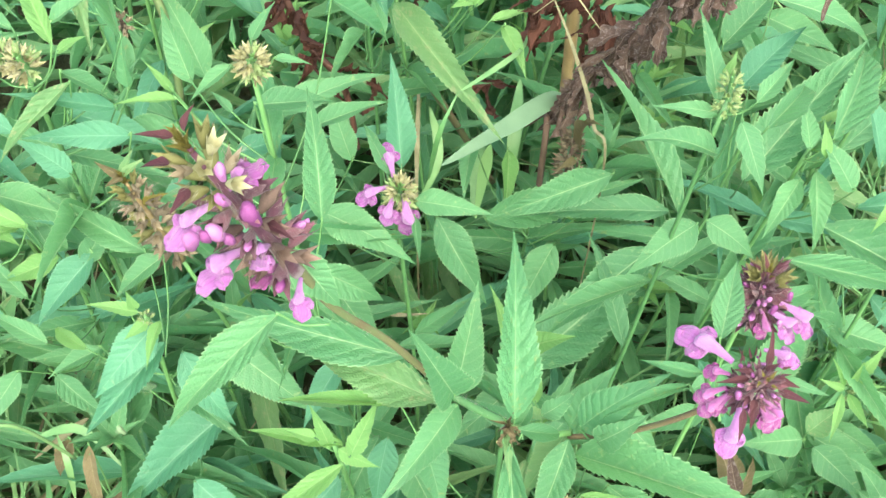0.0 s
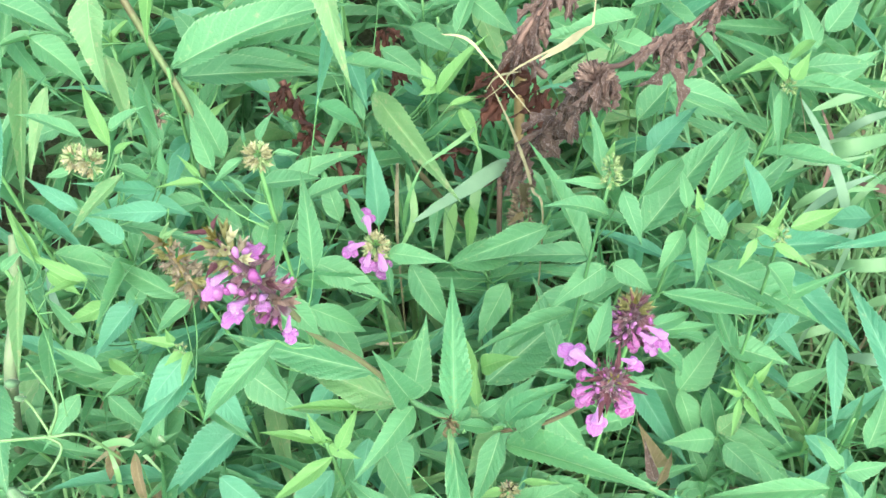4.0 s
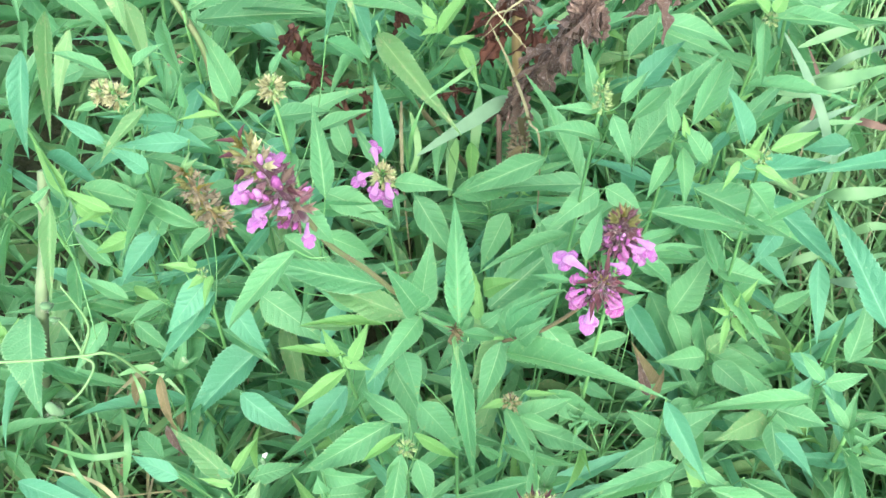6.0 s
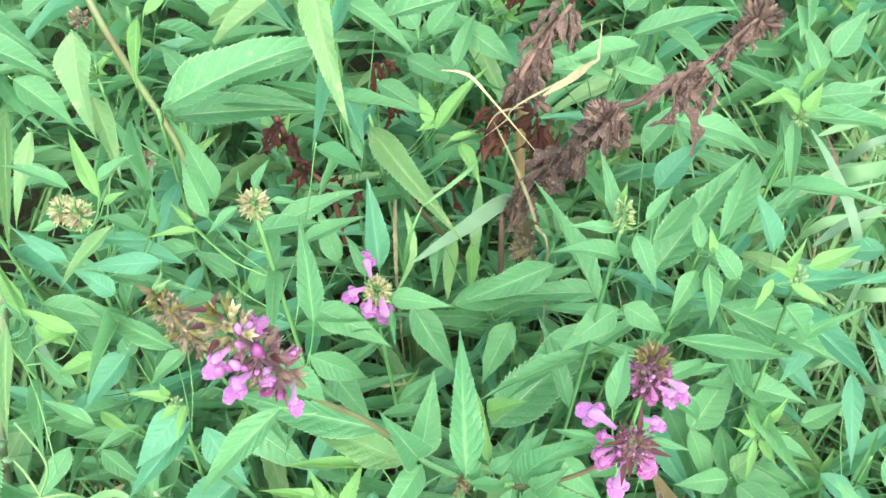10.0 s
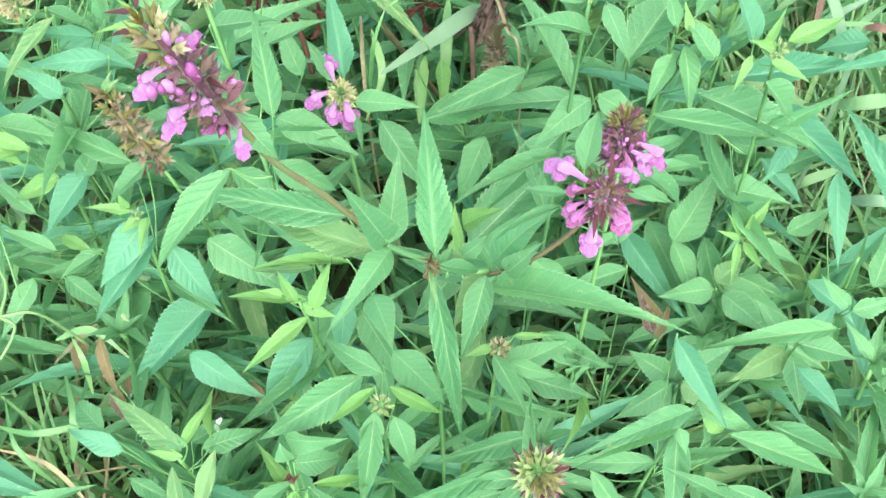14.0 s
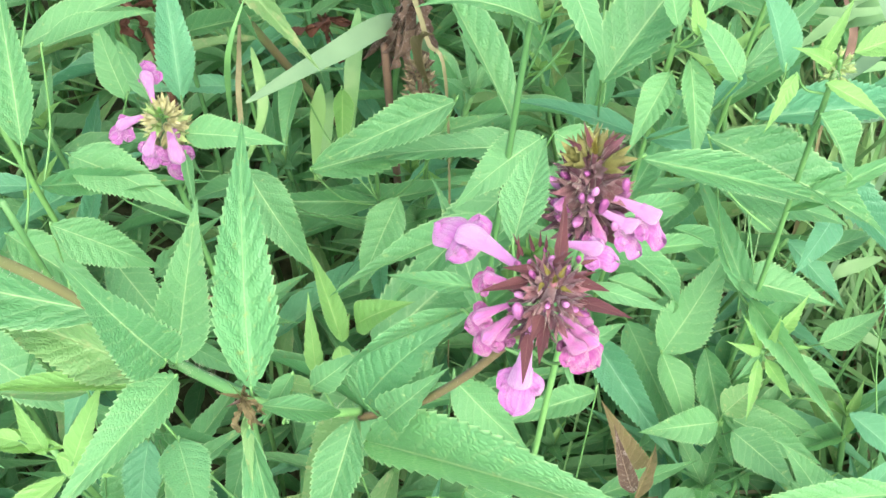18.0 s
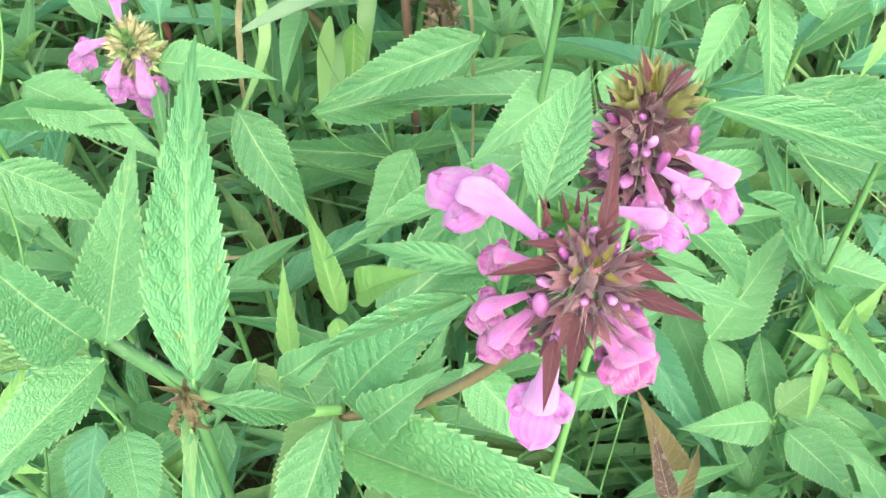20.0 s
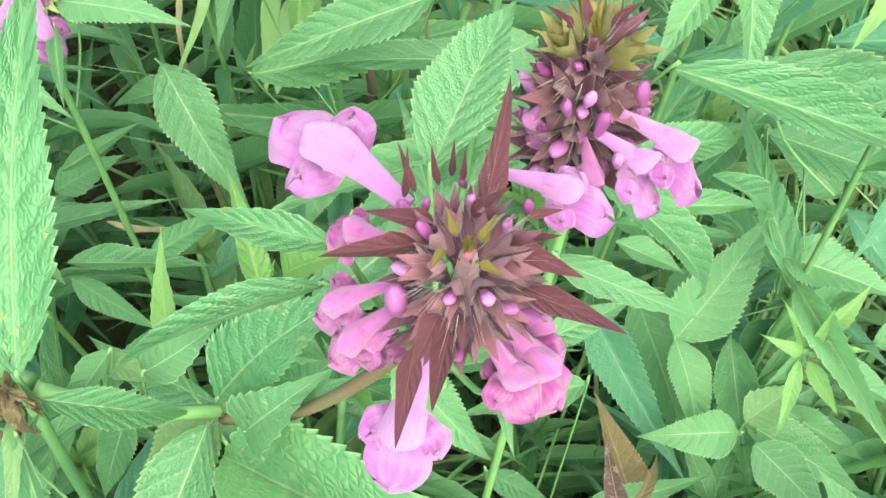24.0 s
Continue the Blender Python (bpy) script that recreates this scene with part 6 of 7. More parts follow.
dry_spike = plant((-0.099, 0.266, 0.526), "woundwort with a dried brown flower spike")
head = flower_head(dry_spike, "flower_head", (-0.099, 0.265, 0.532), (-0.104, 0.254, 0.612), 0.0125, 6, 6, "withered", 21)
bract(head, (-0.104, 0.254, 0.612), (-0.115, 0.258, 0.616), 0.0042, "tan")
bract(head, (-0.104, 0.254, 0.612), (-0.095, 0.260, 0.617), 0.0042, "pale")
bract(head, (-0.104, 0.254, 0.612), (-0.100, 0.264, 0.618), 0.0042, "pale")
bract(head, (-0.104, 0.254, 0.612), (-0.108, 0.246, 0.616), 0.0042, "tan")
bract(head, (-0.100, 0.263, 0.548), (-0.088, 0.257, 0.550), 0.0045, "olive")
bract(head, (-0.101, 0.260, 0.568), (-0.111, 0.266, 0.569), 0.0045, "olive")
bract(head, (-0.102, 0.257, 0.588), (-0.091, 0.261, 0.591), 0.0045, "olive")

dry_leaf = plant((0.174, 0.196, 0.439), "withered tan leaf standing among green leaves")
leaf(dry_leaf, (0.188, 0.224, 0.375), (0.169, 0.255, 0.405), 0.0200, "tan", 0.08, 0.1)
leaf(dry_leaf, (0.173, 0.199, 0.441), (0.164, 0.218, 0.464), 0.0092, "brown", 0.1)
leaf(dry_leaf, (0.175, 0.200, 0.430), (0.188, 0.228, 0.422), 0.0066, "tan", 0.05)

grey_head = plant((0.091, 0.374, 0.455), "small withered grey-brown flower head")
head = flower_head(grey_head, "bud_head", (0.087, 0.386, 0.436), (0.087, 0.378, 0.490), 0.0105, 4, 7, "dry", 23)
leaf(grey_head, (0.089, 0.373, 0.472), (0.077, 0.363, 0.472), 0.0054, "tan", 0.1)
leaf(grey_head, (0.092, 0.376, 0.473), (0.096, 0.337, 0.549), 0.0051, "tan", 0.1)
leaf(grey_head, (0.091, 0.369, 0.470), (0.085, 0.358, 0.458), 0.0062, "pale", 0.1)
leaf(grey_head, (0.093, 0.366, 0.468), (0.103, 0.362, 0.459), 0.0055, "leaf", 0.1)

curl_a = loose("withered_leaf", (-0.148, 0.187, 0.420), "curled dry tan leaf caught between stems", "leaf")
leaf(curl_a, (-0.148, 0.200, 0.450), (-0.138, 0.171, 0.421), 0.0094, "tan", 0.1)
leaf(curl_a, (-0.146, 0.175, 0.424), (-0.135, 0.161, 0.404), 0.0074, "brown", 0.1)
leaf(curl_a, (-0.176, 0.220, 0.400), (-0.182, 0.203, 0.385), 0.0118, "tan", 0.1)
leaf(curl_a, (-0.145, 0.198, 0.400), (-0.146, 0.185, 0.385), 0.0069, "tan", 0.1)
leaf(curl_a, (-0.150, 0.187, 0.400), (-0.147, 0.182, 0.385), 0.0041, "tan", 0.1)
leaf(curl_a, (-0.063, 0.188, 0.400), (-0.059, 0.176, 0.385), 0.0041, "tan", 0.1)

curl_b = loose("withered_leaf", (-0.053, 0.163, 0.443), "thin curled dry leaf strip", "leaf")
leaf(curl_b, (-0.056, 0.169, 0.457), (-0.047, 0.151, 0.437), 0.0056, "tan", 0.1)

hairy = loose("hairy_weed", (-0.172, 0.176, 0.531), "hairy pale-stemmed weed with round woolly buds", "plant")
stem(hairy, [(-0.233, 0.170, 0.531), (-0.199, 0.171, 0.534), (-0.169, 0.173, 0.538), (-0.152, 0.178, 0.530), (-0.146, 0.186, 0.470)], 0.0009, 0.0009, STEM_PALE)
stem(hairy, [(-0.168, 0.174, 0.538), (-0.161, 0.185, 0.556), (-0.173, 0.198, 0.578)], 0.0009, 0.0006, STEM_PALE)
stem(hairy, [(-0.167, 0.174, 0.538), (-0.174, 0.183, 0.551), (-0.178, 0.186, 0.560)], 0.0008, 0.0006, STEM_PALE)
stem(hairy, [(-0.169, 0.173, 0.538), (-0.160, 0.168, 0.537), (-0.164, 0.154, 0.535), (-0.171, 0.144, 0.535)], 0.0009, 0.0007, STEM_PALE)
woolly_bud(hairy, (-0.183, 0.191, 0.565), 0.0037)
woolly_bud(hairy, (-0.179, 0.185, 0.560), 0.0025)
woolly_bud(hairy, (-0.178, 0.140, 0.536), 0.0046)
woolly_bud(hairy, (-0.110, 0.212, 0.501), 0.0031)
woolly_bud(hairy, (-0.124, 0.197, 0.482), 0.0021)
leaf(hairy, (-0.240, 0.237, 0.460), (-0.223, 0.170, 0.440), 0.0400, "leaf", 0.06, 0.2)
leaf(hairy, (-0.191, 0.254, 0.577), (-0.193, 0.204, 0.536), 0.0123, "pale", 0.04)

stem(hairy, [(-0.400, 0.330, 0.0), (-0.235, 0.236, 0.450), (-0.221, 0.265, 0.505), (-0.213, 0.293, 0.550)], 0.0040, 0.0034, STEM_WOOLLY)
leaf(hairy, (-0.214, 0.380, 0.600), (-0.207, 0.305, 0.560), 0.0130, "pale", 0.06)

grass_blade = loose("broad_grass_blade", (0.075, 0.351, 0.558), "broad pale bluish grass blade lying across leaves", "grass")
blade(grass_blade, [(0.078, 0.400, 0.488), (0.049, 0.371, 0.500), (0.017, 0.341, 0.505)], 0.0125, BLADE)

grass_right = loose("broad_grass_blade", (0.255, 0.399, 0.563), "broad bluish grass blade bending down", "grass")
blade(grass_right, [(0.295, 0.367, 0.496), (0.277, 0.396, 0.528), (0.259, 0.415, 0.549)], 0.0082, BLADE)
blade(grass_right, [(0.318, 0.395, 0.499), (0.294, 0.387, 0.490), (0.275, 0.380, 0.470)], 0.0075, BLADE, False)
blade(grass_right, [(0.325, 0.387, 0.459), (0.298, 0.376, 0.455), (0.268, 0.388, 0.440)], 0.0070, BLADE, False)
blade(grass_right, [(0.327, 0.425, 0.481), (0.293, 0.418, 0.479), (0.264, 0.425, 0.474)], 0.0055, GRASS_SHADE, False)
blade(grass_right, [(0.405, 0.515, 0.400), (0.337, 0.471, 0.430), (0.309, 0.482, 0.400)], 0.0152, GRASS_SHADE, False)
blade(grass_right, [(0.313, 0.413, 0.360), (0.334, 0.385, 0.400), (0.374, 0.390, 0.400)], 0.0121, GRASS_SHADE, False)
blade(grass_right, [(0.387, 0.327, 0.360), (0.347, 0.319, 0.380), (0.327, 0.332, 0.360)], 0.0101, BLADE, False)
blade(grass_right, [(0.295, 0.368, 0.300), (0.315, 0.366, 0.330), (0.343, 0.376, 0.330)], 0.0089, GRASS_SHADE, False)
blade(grass_right, [(0.427, 0.570, 0.360), (0.369, 0.537, 0.380), (0.345, 0.539, 0.340)], 0.0088, BLADE, False)
blade(grass_right, [(0.414, 0.566, 0.400), (0.353, 0.525, 0.430), (0.310, 0.511, 0.420)], 0.0098, GRASS_SHADE, False)
blade(grass_right, [(0.399, 0.509, 0.360), (0.360, 0.470, 0.380), (0.342, 0.459, 0.340)], 0.0070, GRASS_SHADE, False)
# straw blade in dead-stem brown, its shade put into the colour
blade(grass_right, [(0.420, 0.483, 0.340), (0.385, 0.480, 0.360), (0.362, 0.495, 0.350)], 0.0082, STEM_DEAD, False)
blade(grass_right, [(0.353, 0.323, 0.300), (0.327, 0.332, 0.320), (0.307, 0.352, 0.300)], 0.0088, GRASS_SHADE, False)
blade(grass_right, [(0.404, 0.389, 0.340), (0.370, 0.382, 0.360), (0.350, 0.383, 0.340)], 0.0087, GRASS_SHADE, False)
blade(grass_right, [(0.396, 0.368, 0.340), (0.361, 0.351, 0.360), (0.353, 0.333, 0.320)], 0.0067, GRASS_SHADE, False)
# another straw blade darkened to brown in place of shade
blade(grass_right, [(0.340, 0.562, 0.360), (0.344, 0.520, 0.360), (0.337, 0.493, 0.340)], 0.0063, STEM_DEAD, False)
blade(grass_right, [(0.359, 0.454, 0.400), (0.310, 0.435, 0.420), (0.291, 0.432, 0.400)], 0.0088, GRASS_SHADE, False)
blade(grass_right, [(0.367, 0.501, 0.400), (0.324, 0.480, 0.420), (0.291, 0.467, 0.400)], 0.0100, GRASS_SHADE, False)
blade(grass_right, [(0.386, 0.644, 0.420), (0.338, 0.602, 0.440), (0.324, 0.588, 0.420)], 0.0106, GRASS_SHADE, False)

grass_left = loose("grass_blade_clump", (-0.230, 0.200, 0.300), "thin green and straw-coloured grass blades over bare soil", "grass")
blade(grass_left, [(-0.233, 0.330, 0.460), (-0.215, 0.294, 0.470), (-0.208, 0.283, 0.440)], 0.0067, BLADE, False)
blade(grass_left, [(-0.227, 0.261, 0.400), (-0.219, 0.273, 0.420), (-0.210, 0.285, 0.440)], 0.0088, GRASS, False)
blade(grass_left, [(-0.191, 0.261, 0.400), (-0.209, 0.274, 0.410), (-0.227, 0.288, 0.400)], 0.0062, GRASS, False)
blade(grass_left, [(-0.144, 0.206, 0.400), (-0.168, 0.222, 0.410), (-0.194, 0.220, 0.400)], 0.0060, GRASS, False)
blade(grass_left, [(-0.208, 0.221, 0.360), (-0.187, 0.229, 0.380), (-0.176, 0.240, 0.380)], 0.0053, STRAW, False)
blade(grass_left, [(-0.184, 0.222, 0.400), (-0.174, 0.206, 0.400), (-0.179, 0.198, 0.360)], 0.0051, GRASS, False)
blade(grass_left, [(-0.277, 0.203, 0.300), (-0.227, 0.183, 0.330), (-0.190, 0.194, 0.320)], 0.0057, GRASS, False)
blade(grass_left, [(-0.264, 0.221, 0.300), (-0.245, 0.180, 0.310), (-0.224, 0.162, 0.280)], 0.0050, GRASS, False)
blade(grass_left, [(-0.216, 0.230, 0.320), (-0.201, 0.194, 0.330), (-0.208, 0.172, 0.300)], 0.0074, GRASS, False)
blade(grass_left, [(-0.278, 0.190, 0.280), (-0.231, 0.175, 0.290), (-0.198, 0.147, 0.280)], 0.0043, STRAW, False)

grass_mid = loose("grass_blade_clump", (0.060, 0.380, 0.300), "upright green grass blades beside the spotted leaf", "grass")
blade(grass_mid, [(0.052, 0.373, 0.420), (0.055, 0.390, 0.460), (0.057, 0.428, 0.470)], 0.0093, GRASS, False)
blade(grass_mid, [(0.036, 0.363, 0.420), (0.039, 0.373, 0.450), (0.042, 0.381, 0.470)], 0.0085, GRASS, False)
blade(grass_mid, [(0.000, 0.367, 0.420), (0.013, 0.382, 0.450), (0.006, 0.412, 0.460)], 0.0063, GRASS, False)
blade(grass_mid, [(0.059, 0.436, 0.500), (0.052, 0.388, 0.540), (0.024, 0.345, 0.560)], 0.0034, GRASS, False)
blade(grass_mid, [(0.024, 0.345, 0.560), (0.016, 0.335, 0.540), (0.011, 0.335, 0.500)], 0.0032, STEM, False)
blade(grass_mid, [(0.035, 0.452, 0.380), (0.036, 0.420, 0.402), (0.035, 0.380, 0.395)], 0.0110, GRASS, False)
stem(grass_mid, [(0.007, 0.405, 0.488), (0.026, 0.432, 0.405), (0.047, 0.464, 0.307)], 0.0021, 0.0018, STEM_RED)

straw = loose("dry_grass_stem", (0.009, 0.363, 0.558), "thin pale dry grass stem", "grass")
blade(straw, [(0.000, 0.389, 0.440), (-0.001, 0.412, 0.452), (-0.002, 0.440, 0.462)], 0.0034, STRAW)

straw_b = loose("dry_grass_stem", (0.035, 0.395, 0.621), "bent straw-coloured grass stem over the dead stalk", "grass")
blade(straw_b, [(0.091, 0.369, 0.578), (0.062, 0.383, 0.612), (0.049, 0.392, 0.621), (0.034, 0.395, 0.621)], 0.0022, STRAW, False)
blade(straw_b, [(0.058, 0.389, 0.568), (0.071, 0.389, 0.585), (0.078, 0.387, 0.602), (0.116, 0.393, 0.629), (0.120, 0.397, 0.636), (0.121, 0.408, 0.650)], 0.0017, STRAW, False)
blade(straw_b, [(0.091, 0.386, 0.611), (0.105, 0.390, 0.620), (0.118, 0.393, 0.633)], 0.0056, STRAW, False)
blade(straw_b, [(0.091, 0.353, 0.532), (0.078, 0.369, 0.566), (0.064, 0.382, 0.593)], 0.0024, STRAW)
blade(straw_b, [(0.060, 0.387, 0.579), (0.067, 0.389, 0.592), (0.081, 0.386, 0.601)], 0.0016, STRAW, False)

straw_c = loose("dry_grass_stem", (0.005, 0.258, 0.497), "short dry straw fragment between leaves", "grass")
blade(straw_c, [(0.012, 0.305, 0.408), (-0.004, 0.303, 0.408), (-0.016, 0.304, 0.410)], 0.0032, STRAW, False)

red_stalk = loose("dead_stalk", (-0.060, 0.431, 0.481), "red-brown dead stalk with shrivelled leaves", "plant")
stem(red_stalk, [(-0.079, 0.446, 0.515), (-0.064, 0.428, 0.491), (-0.044, 0.416, 0.470), (-0.038, 0.409, 0.418)], 0.0022, 0.0016, STEM_RUST)
withered(red_stalk, (-0.074, 0.438, 0.516), 0.0096, 5, "rust")
withered(red_stalk, (-0.068, 0.433, 0.512), 0.0088, 5, "rust")
withered(red_stalk, (-0.058, 0.420, 0.492), 0.0075, 4, "rust")
withered(red_stalk, (-0.045, 0.413, 0.480), 0.0075, 4, "rust")
withered(red_stalk, (-0.027, 0.406, 0.487), 0.0074, 3, "rust")
withered(red_stalk, (-0.014, 0.497, 0.510), 0.0085, 5, "rust")
withered(red_stalk, (-0.007, 0.480, 0.499), 0.0085, 4, "rust")
withered(red_stalk, (-0.006, 0.558, 0.514), 0.0096, 4, "rust")
withered(red_stalk, (0.089, 0.554, 0.532), 0.0102, 5, "rust")
withered(red_stalk, (0.130, 0.567, 0.515), 0.0104, 5, "rust")
withered(red_stalk, (0.039, 0.446, 0.439), 0.0104, 4, "rust")
withered(red_stalk, (0.065, 0.478, 0.471), 0.0119, 6, "rust")

dead = loose("dead_stalk", (0.080, 0.372, 0.508), "withered dark brown plant with hanging shrivelled leaves", "plant")
stem(dead, [(0.075, 0.400, 0.300), (0.072, 0.386, 0.475), (0.074, 0.396, 0.481), (0.096, 0.370, 0.561), (0.110, 0.344, 0.631), (0.116, 0.328, 0.674)], 0.0019, 0.0013, STEM_DEAD)
stem(dead, [(0.116, 0.328, 0.674), (0.128, 0.320, 0.685), (0.143, 0.322, 0.700), (0.152, 0.320, 0.707)], 0.0013, 0.0011, STEM_DEAD)
stem(dead, [(0.152, 0.320, 0.707), (0.162, 0.323, 0.718), (0.174, 0.326, 0.733), (0.177, 0.328, 0.735)], 0.0011, 0.0010, STEM_DEAD)
stem(dead, [(0.097, 0.410, 0.569), (0.080, 0.411, 0.594), (0.092, 0.430, 0.606), (0.108, 0.449, 0.618)], 0.0022, 0.0014, STEM_DEAD)
dried(dead, [(0.074, 0.396, 0.481), (0.096, 0.370, 0.561), (0.110, 0.344, 0.631)], 0.0083, 46, 0.027, "brown")
dried(dead, [(0.111, 0.342, 0.638), (0.116, 0.327, 0.673), (0.121, 0.322, 0.681)], 0.0080, 26, 0.023, "brown")
dried(dead, [(0.116, 0.322, 0.670), (0.123, 0.316, 0.678)], 0.0069, 14, 0.025, "brown")
dried(dead, [(0.143, 0.322, 0.700), (0.152, 0.320, 0.707), (0.158, 0.321, 0.713)], 0.0061, 18, 0.019, "brown")
dried(dead, [(0.148, 0.317, 0.701), (0.143, 0.315, 0.695)], 0.0023, 5, 0.028, "brown")
dried(dead, [(0.157, 0.316, 0.709), (0.161, 0.313, 0.710)], 0.0023, 5, 0.018, "brown")
dried(dead, [(0.162, 0.323, 0.718), (0.174, 0.326, 0.733)], 0.0039, 12, 0.015, "brown")
dried(dead, [(0.171, 0.327, 0.730), (0.179, 0.328, 0.735), (0.181, 0.326, 0.733)], 0.0068, 26, 0.012, "brown")
dried(dead, [(0.080, 0.411, 0.594), (0.092, 0.430, 0.606), (0.108, 0.449, 0.618)], 0.0085, 40, 0.028, "brown")
dried(dead, [(0.081, 0.427, 0.569), (0.097, 0.417, 0.538)], 0.0085, 14, 0.026, "rust")
dried(dead, [(0.067, 0.425, 0.555), (0.078, 0.414, 0.536)], 0.0065, 8, 0.026, "rust")
head = flower_head(dead, "flower_head", (0.176, 0.326, 0.733), (0.180, 0.331, 0.736), 0.0110, 2, 9, "dead", 24)
head = flower_head(dead, "flower_head", (0.116, 0.318, 0.672), (0.116, 0.323, 0.678), 0.0105, 2, 9, "dead", 25)
stem(dead, [(0.086, 0.451, 0.572), (0.083, 0.444, 0.531), (0.084, 0.437, 0.479), (0.086, 0.442, 0.411)], 0.004, 0.003, STEM_TAN)
withered(dead, (0.103, 0.428, 0.529), 0.0117, 4, "rust")
withered(dead, (0.092, 0.451, 0.482), 0.0120, 4, "rust")

petal = new("fallen_petal", curled_mesh("white", 2))
petal.matrix_world = leaf_pose((-0.059, 0.129, 0.507), (-0.062, 0.123, 0.503), 0.0034, 0.4)
tagged(petal, "small white fallen petal caught on a woundwort leaf", "petal")

crumpled = loose("crumpled_leaf", (0.131, 0.183, 0.440), "crumpled curled green leaves of a stunted shoot", "leaf")
dried(crumpled, [(0.121, 0.182, 0.450), (0.139, 0.176, 0.450)], 0.0075, 9, 0.020, "leaf")

# ---- lower stem leaves of the stand ----
r = random.Random(5)
for root in list(PLANTS):
    if root not in (dry_spike, flower3, left_tall, central, spike2b, dry_leaf, under_head):
        dress(root, r)


# ---- low undergrowth: repeats of a few plants ----
def low_plant(height, pairs, seed, rise=(-0.25, 0.5), tones=("low", "leaf", "leaf", "blue", "low", "pale")):
    r = random.Random(seed)
    root = plant((r.uniform(-0.03, 0.03), r.uniform(-0.03, 0.03), height), "leafy woundwort in the shaded undergrowth", (0, 0, 0), 0.0022, group="undergrowth plants")
    low, mid, top = STEM_LINE[root.name]
    turn = r.uniform(0, 3.14)
    shade = []
    for k in range(pairs):
        s = 0.25 + 0.75 * (k + 0.5) / pairs
        p = low.lerp(mid, s / 0.55) if s < 0.55 else mid.lerp(top, (s - 0.55) / 0.45)
        for side in (0, math.pi):
            a = turn + side + r.uniform(-0.25, 0.25)
            length = r.uniform(0.085, 0.125) * (1.15 - 0.3 * s)
            d = Vector((math.cos(a), math.sin(a), r.uniform(*rise))) * length
            q = leaf_pose(p, p + d, length * r.uniform(0.135, 0.185), r.uniform(-0.4, 0.4))
            # lower leaves are joined in the darkened green, their shade put into the colour
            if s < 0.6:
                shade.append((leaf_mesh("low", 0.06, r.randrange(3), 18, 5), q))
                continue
            me = leaf_mesh(r.choice(tones), r.choice((0.06, 0.1)), r.randrange(3), 24, 7)
            part("leaf", me, root, "", q)
        turn += math.pi / 2 + r.uniform(-0.2, 0.2)
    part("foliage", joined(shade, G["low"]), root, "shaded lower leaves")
    for k in range(6):
        a = turn + k * math.pi / 3 + r.uniform(-0.2, 0.2)
        length = r.uniform(0.022, 0.045)
        d = Vector((math.cos(a), math.sin(a), r.uniform(0.5, 1.1))).normalized() * length
        me = leaf_mesh(r.choice(("young", "leaf", "leaf")), 0.06, r.randrange(3), 20, 5)
        part("leaf", me, root, "", leaf_pose(top, top + d, length * r.uniform(0.24, 0.32), r.uniform(-0.3, 0.3)))
    return root


protos = [low_plant(h, n, i) for i, (h, n) in enumerate(((0.42, 7), (0.47, 8), (0.36, 7), (0.50, 8), (0.44, 7)))]
flat = [low_plant(h, 7, 30 + i, (-0.15, 0.2), ("leaf", "pale", "leaf", "blue")) for i, h in enumerate((0.40, 0.44, 0.37))]
r = random.Random(21)
spots, far = [], []
for gy in range(-7, 25):
    for gx in range(-14, 15):
        x, y = gx * 0.066 + r.uniform(-0.03, 0.03), gy * 0.066 + r.uniform(-0.03, 0.03)
        if any((x - a) ** 2 + (y - b) ** 2 < c * c for a, b, c in ((0.36, 0.36, 0.06), (0.43, 0.52, 0.06), (-0.24, 0.12, 0.085), (-0.31, 0.02, 0.085), (-0.26, 0.21, 0.07), (0.40, 0.46, 0.06), (0.47, 0.60, 0.07), (0.172, 0.22, 0.025))):
            continue
        if 0.06 < x < 0.42 and -0.06 < y < 0.19:
            continue
        if -0.36 < x < 0.42 and -0.06 < y < 0.86:
            spots.append((x, y))
        elif -0.60 < x < 0.70 and -0.15 < y < 1.25 or r.random() < 0.5:
            far.append((x, y))
for i, (x, y) in enumerate(spots):
    src = protos[i % len(protos)]
    if i > len(protos) and (x - 0.168) ** 2 + (y - 0.21) ** 2 < 0.0064:
        src = protos[2]
    if i < len(protos):
        src.location = (x, y, 0)
        continue
    size = 0.74 if 0.05 < x < 0.33 and 0.05 < y < 0.34 else 0.86 if y < 0.6 else 1.0
    copy_thing(src, pose(x, y, 0, r.uniform(-8, 8), r.uniform(-8, 8), r.uniform(0, 360)) @ Matrix.Scale(size, 4))


# a closer second layer of spreading plants in the front part of the stand
for gy in range(5):
    for gx in range(9):
        x, y = 0.06 + gx * 0.042 + r.uniform(-0.015, 0.015), -0.03 + gy * 0.05 + r.uniform(-0.015, 0.015)
        k = gx + 9 * gy
        if k < 3:
            flat[k].location = (x, y, 0)
        elif (x - 0.165) ** 2 + (y - 0.21) ** 2 > 0.0025:
            copy_thing(flat[k % 3], pose(x, y, 0, r.uniform(-8, 8), r.uniform(-8, 8), r.uniform(0, 360)) @ Matrix.Scale(0.84, 4))


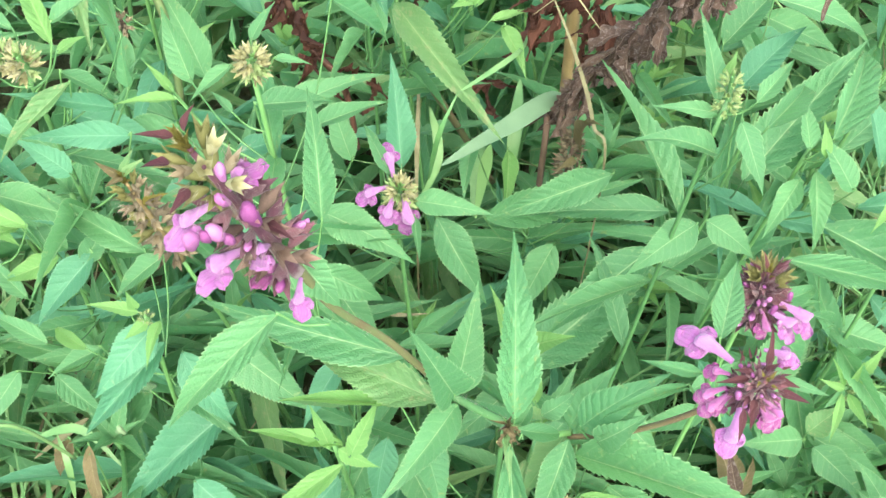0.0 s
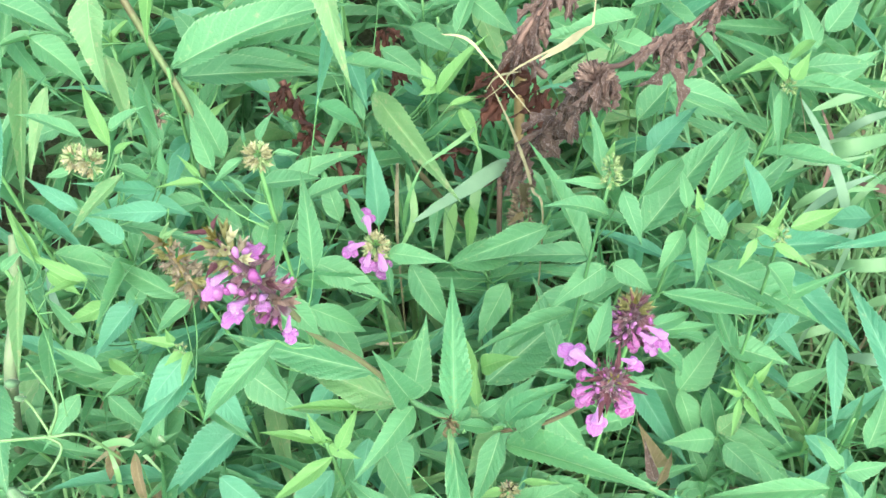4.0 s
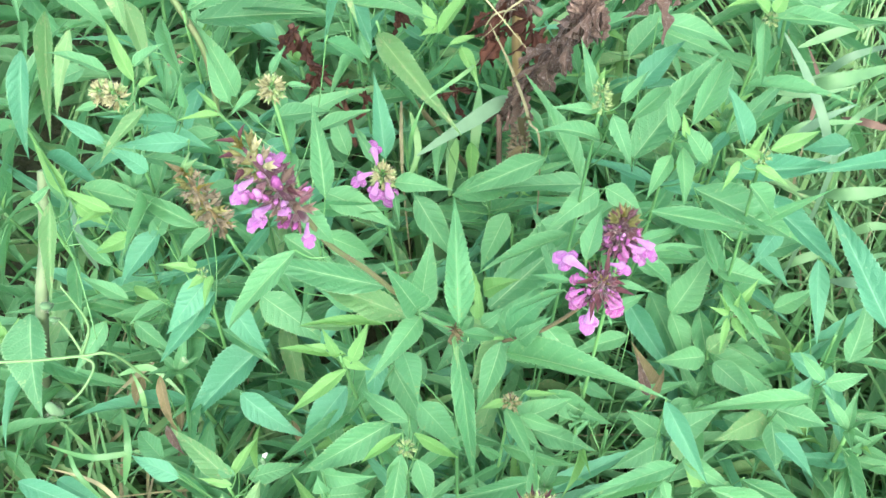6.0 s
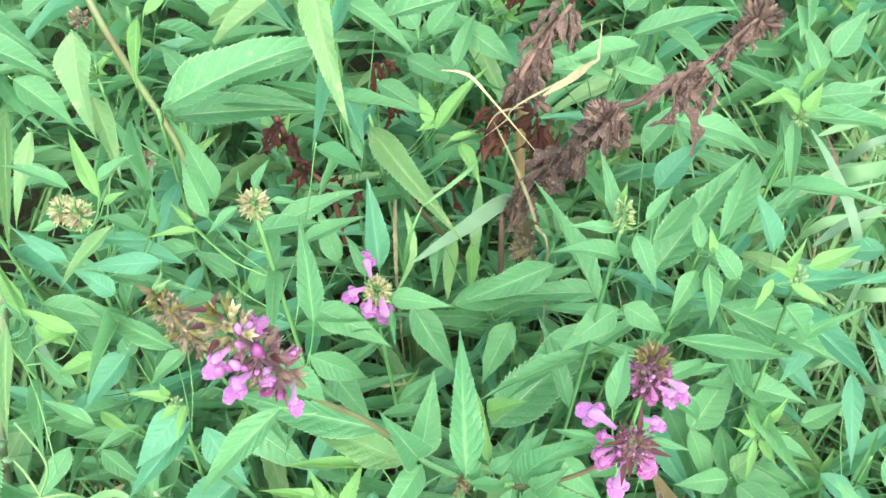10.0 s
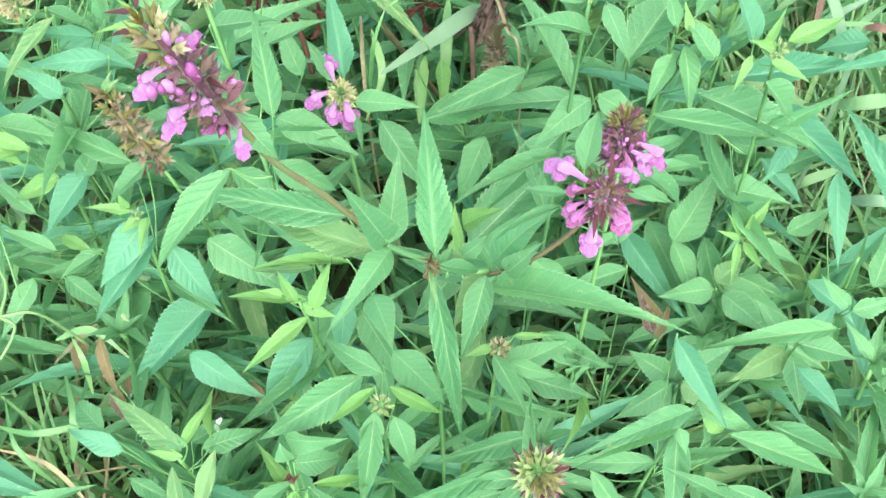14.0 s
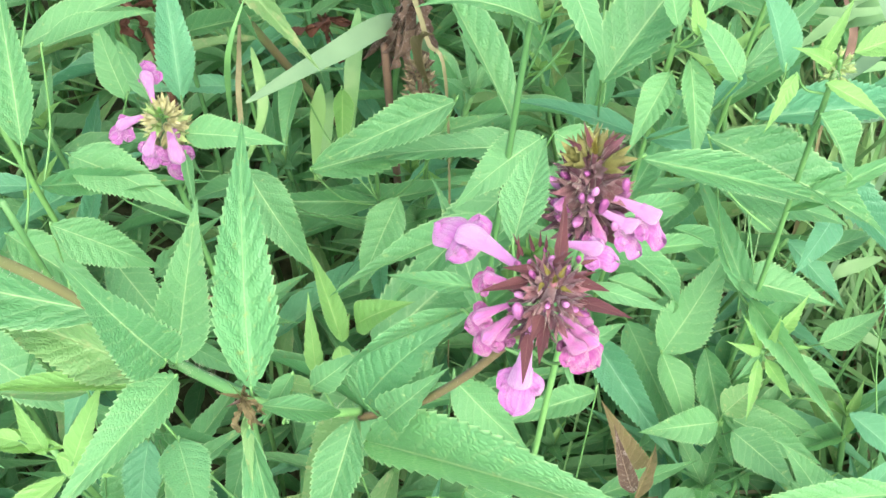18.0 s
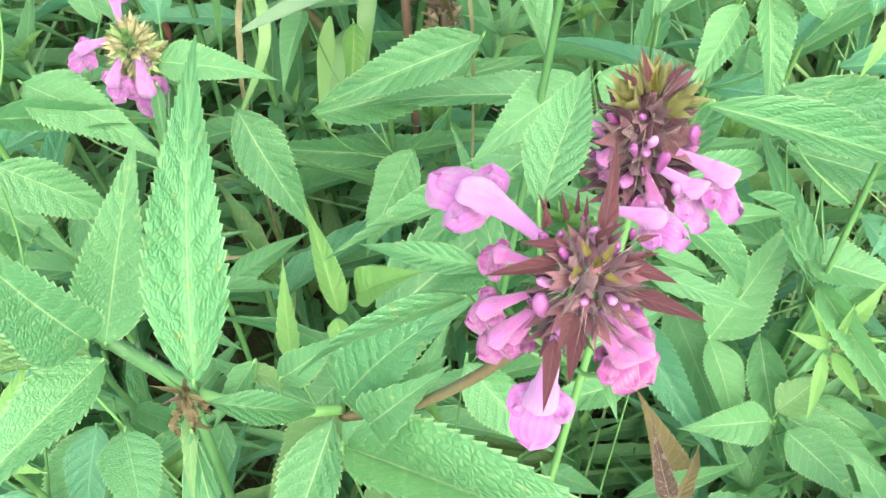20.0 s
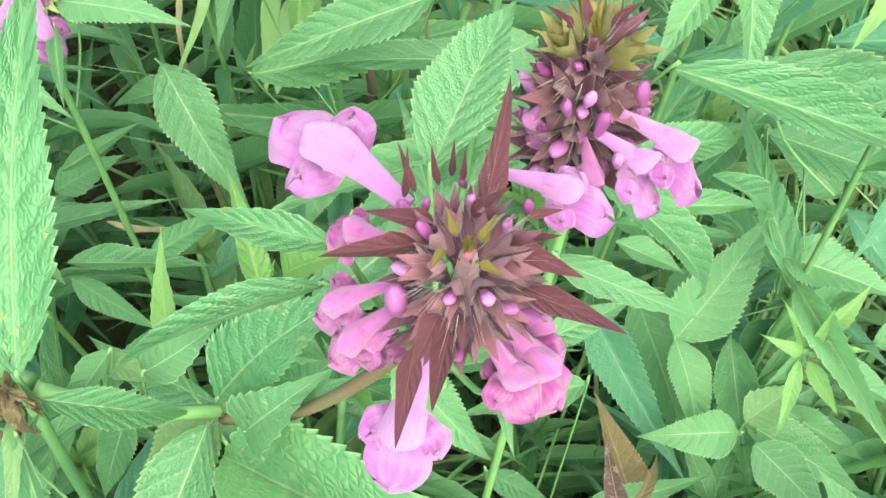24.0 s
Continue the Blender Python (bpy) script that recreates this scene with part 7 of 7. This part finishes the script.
# the same growth round the stand, where single plants cannot be told apart
def thicket(points):
    pieces = []
    for x, y in points:
        m = pose(x, y, 0, r.uniform(-8, 8), r.uniform(-8, 8), r.uniform(0, 360))
        out = Vector((x - 0.03, y - 0.5)).length
        h = r.uniform(0.36, 0.5) * (1.0 if out < 0.75 else max(0.35, 1.35 - 0.45 * out))
        for k in range(18 if out < 0.75 else 12):
            p = Vector((0, 0, h * (0.4 + 0.6 * k / 17)))
            a = 1.57 * (k // 2) + math.pi * (k % 2) + r.uniform(-0.3, 0.3)
            n = r.uniform(0.06, 0.11) * (1.2 - 0.5 * k / 17)
            d = Vector((math.cos(a), math.sin(a), r.uniform(-0.3, 0.6))) * n
            pieces.append((leaf_mesh("leaf", 0.06, r.randrange(3), 14 if out < 0.75 else 8, 5 if out < 0.75 else 3), m @ leaf_pose(p, p + d, n * r.uniform(0.15, 0.20), r.uniform(-0.4, 0.4))))
    return joined(pieces, G["leaf"])


for k in range(420):
    a, q = r.uniform(0, 6.283), 0.75 + 1.6 * r.random() ** 1.6
    far.append((0.03 + q * math.cos(a), 0.5 + q * math.sin(a)))
tagged(new("undergrowth", thicket(far)), "dense green leafy undergrowth round the stand", "undergrowth", kind="stuff")


# ---- grass tufts between the plants ----
def grass_tuft(count, spread, height, seed, material):
    """Many thin bent blades in one mesh."""
    r = random.Random(seed)
    verts, faces = [], []
    for _ in range(count):
        x, y = r.gauss(0, spread), r.gauss(0, spread)
        a = r.uniform(0, 6.3)
        h, w = height * r.uniform(0.5, 1.1), r.uniform(0.0012, 0.0034)
        lean = r.uniform(0.2, 1.1) * h
        k = len(verts)
        for i in range(7):
            s = i / 6
            px, py = x + math.cos(a) * lean * s * s, y + math.sin(a) * lean * s * s
            pz = h * (s - 0.35 * s * s * lean / h)
            ww = w * (1 - s ** 2.2) + 0.0002
            verts += [(px - math.sin(a) * ww, py + math.cos(a) * ww, pz), (px, py, pz - 0.3 * ww), (px + math.sin(a) * ww, py - math.cos(a) * ww, pz)]
        faces += grid_faces(7, 3, k)
    return mesh_of("grass", verts, faces, material)


for i, (x, y, n, sp, h, m) in enumerate(((0.34, 0.34, 160, 0.07, 0.42, GRASS), (0.42, 0.52, 160, 0.09, 0.45, GRASS), (0.40, 0.40, 25, 0.06, 0.36, STRAW), (0.46, 0.26, 100, 0.07, 0.40, GRASS),
                                         (-0.24, 0.14, 80, 0.07, 0.36, GRASS), (-0.30, 0.02, 60, 0.07, 0.34, GRASS), (-0.24, 0.06, 30, 0.06, 0.35, STRAW), (-0.40, 0.35, 120, 0.09, 0.42, GRASS),
                                         (0.0, 0.45, 30, 0.10, 0.36, GRASS), (0.12, 0.25, 30, 0.10, 0.34, GRASS),
                                         (0.38, 0.45, 150, 0.06, 0.42, GRASS), (0.45, 0.60, 150, 0.07, 0.44, GRASS), (0.36, 0.42, 30, 0.06, 0.38, STRAW), (-0.26, 0.21, 60, 0.06, 0.32, GRASS), (-0.22, 0.19, 24, 0.05, 0.34, STRAW))):
    t = new("grass_tuft", grass_tuft(n, sp, h, 40 + i, m))
    t.location = (x, y, 0)
    tagged(t, "thin green grass blades between the plants" if m is GRASS else "thin straw-coloured dry grass blades", "grass", kind="stuff")

meadow = [(r.uniform(-3.4, 3.4), r.uniform(-2.9, 3.9)) for _ in range(700)]
verts, faces = [], []
for x, y in meadow:
    for _ in range(16):
        a, h, w = r.uniform(0, 6.3), r.uniform(0.12, 0.34), r.uniform(0.0015, 0.004)
        px, py = x + r.gauss(0, 0.06), y + r.gauss(0, 0.06)
        k = len(verts)
        for i in range(5):
            u = i / 4
            cx, cy, cz = px + math.cos(a) * h * 0.6 * u * u, py + math.sin(a) * h * 0.6 * u * u, h * u * (1 - 0.25 * u)
            ww = w * (1 - u ** 2) + 0.0002
            verts += [(cx - math.sin(a) * ww, cy + math.cos(a) * ww, cz), (cx, cy, cz - 0.3 * ww), (cx + math.sin(a) * ww, cy - math.cos(a) * ww, cz)]
        faces += grid_faces(5, 3, k)
tagged(new("meadow_grass", mesh_of("meadow_grass", verts, faces, GRASS)), "thin green meadow grass round the stand", "grass", kind="stuff")
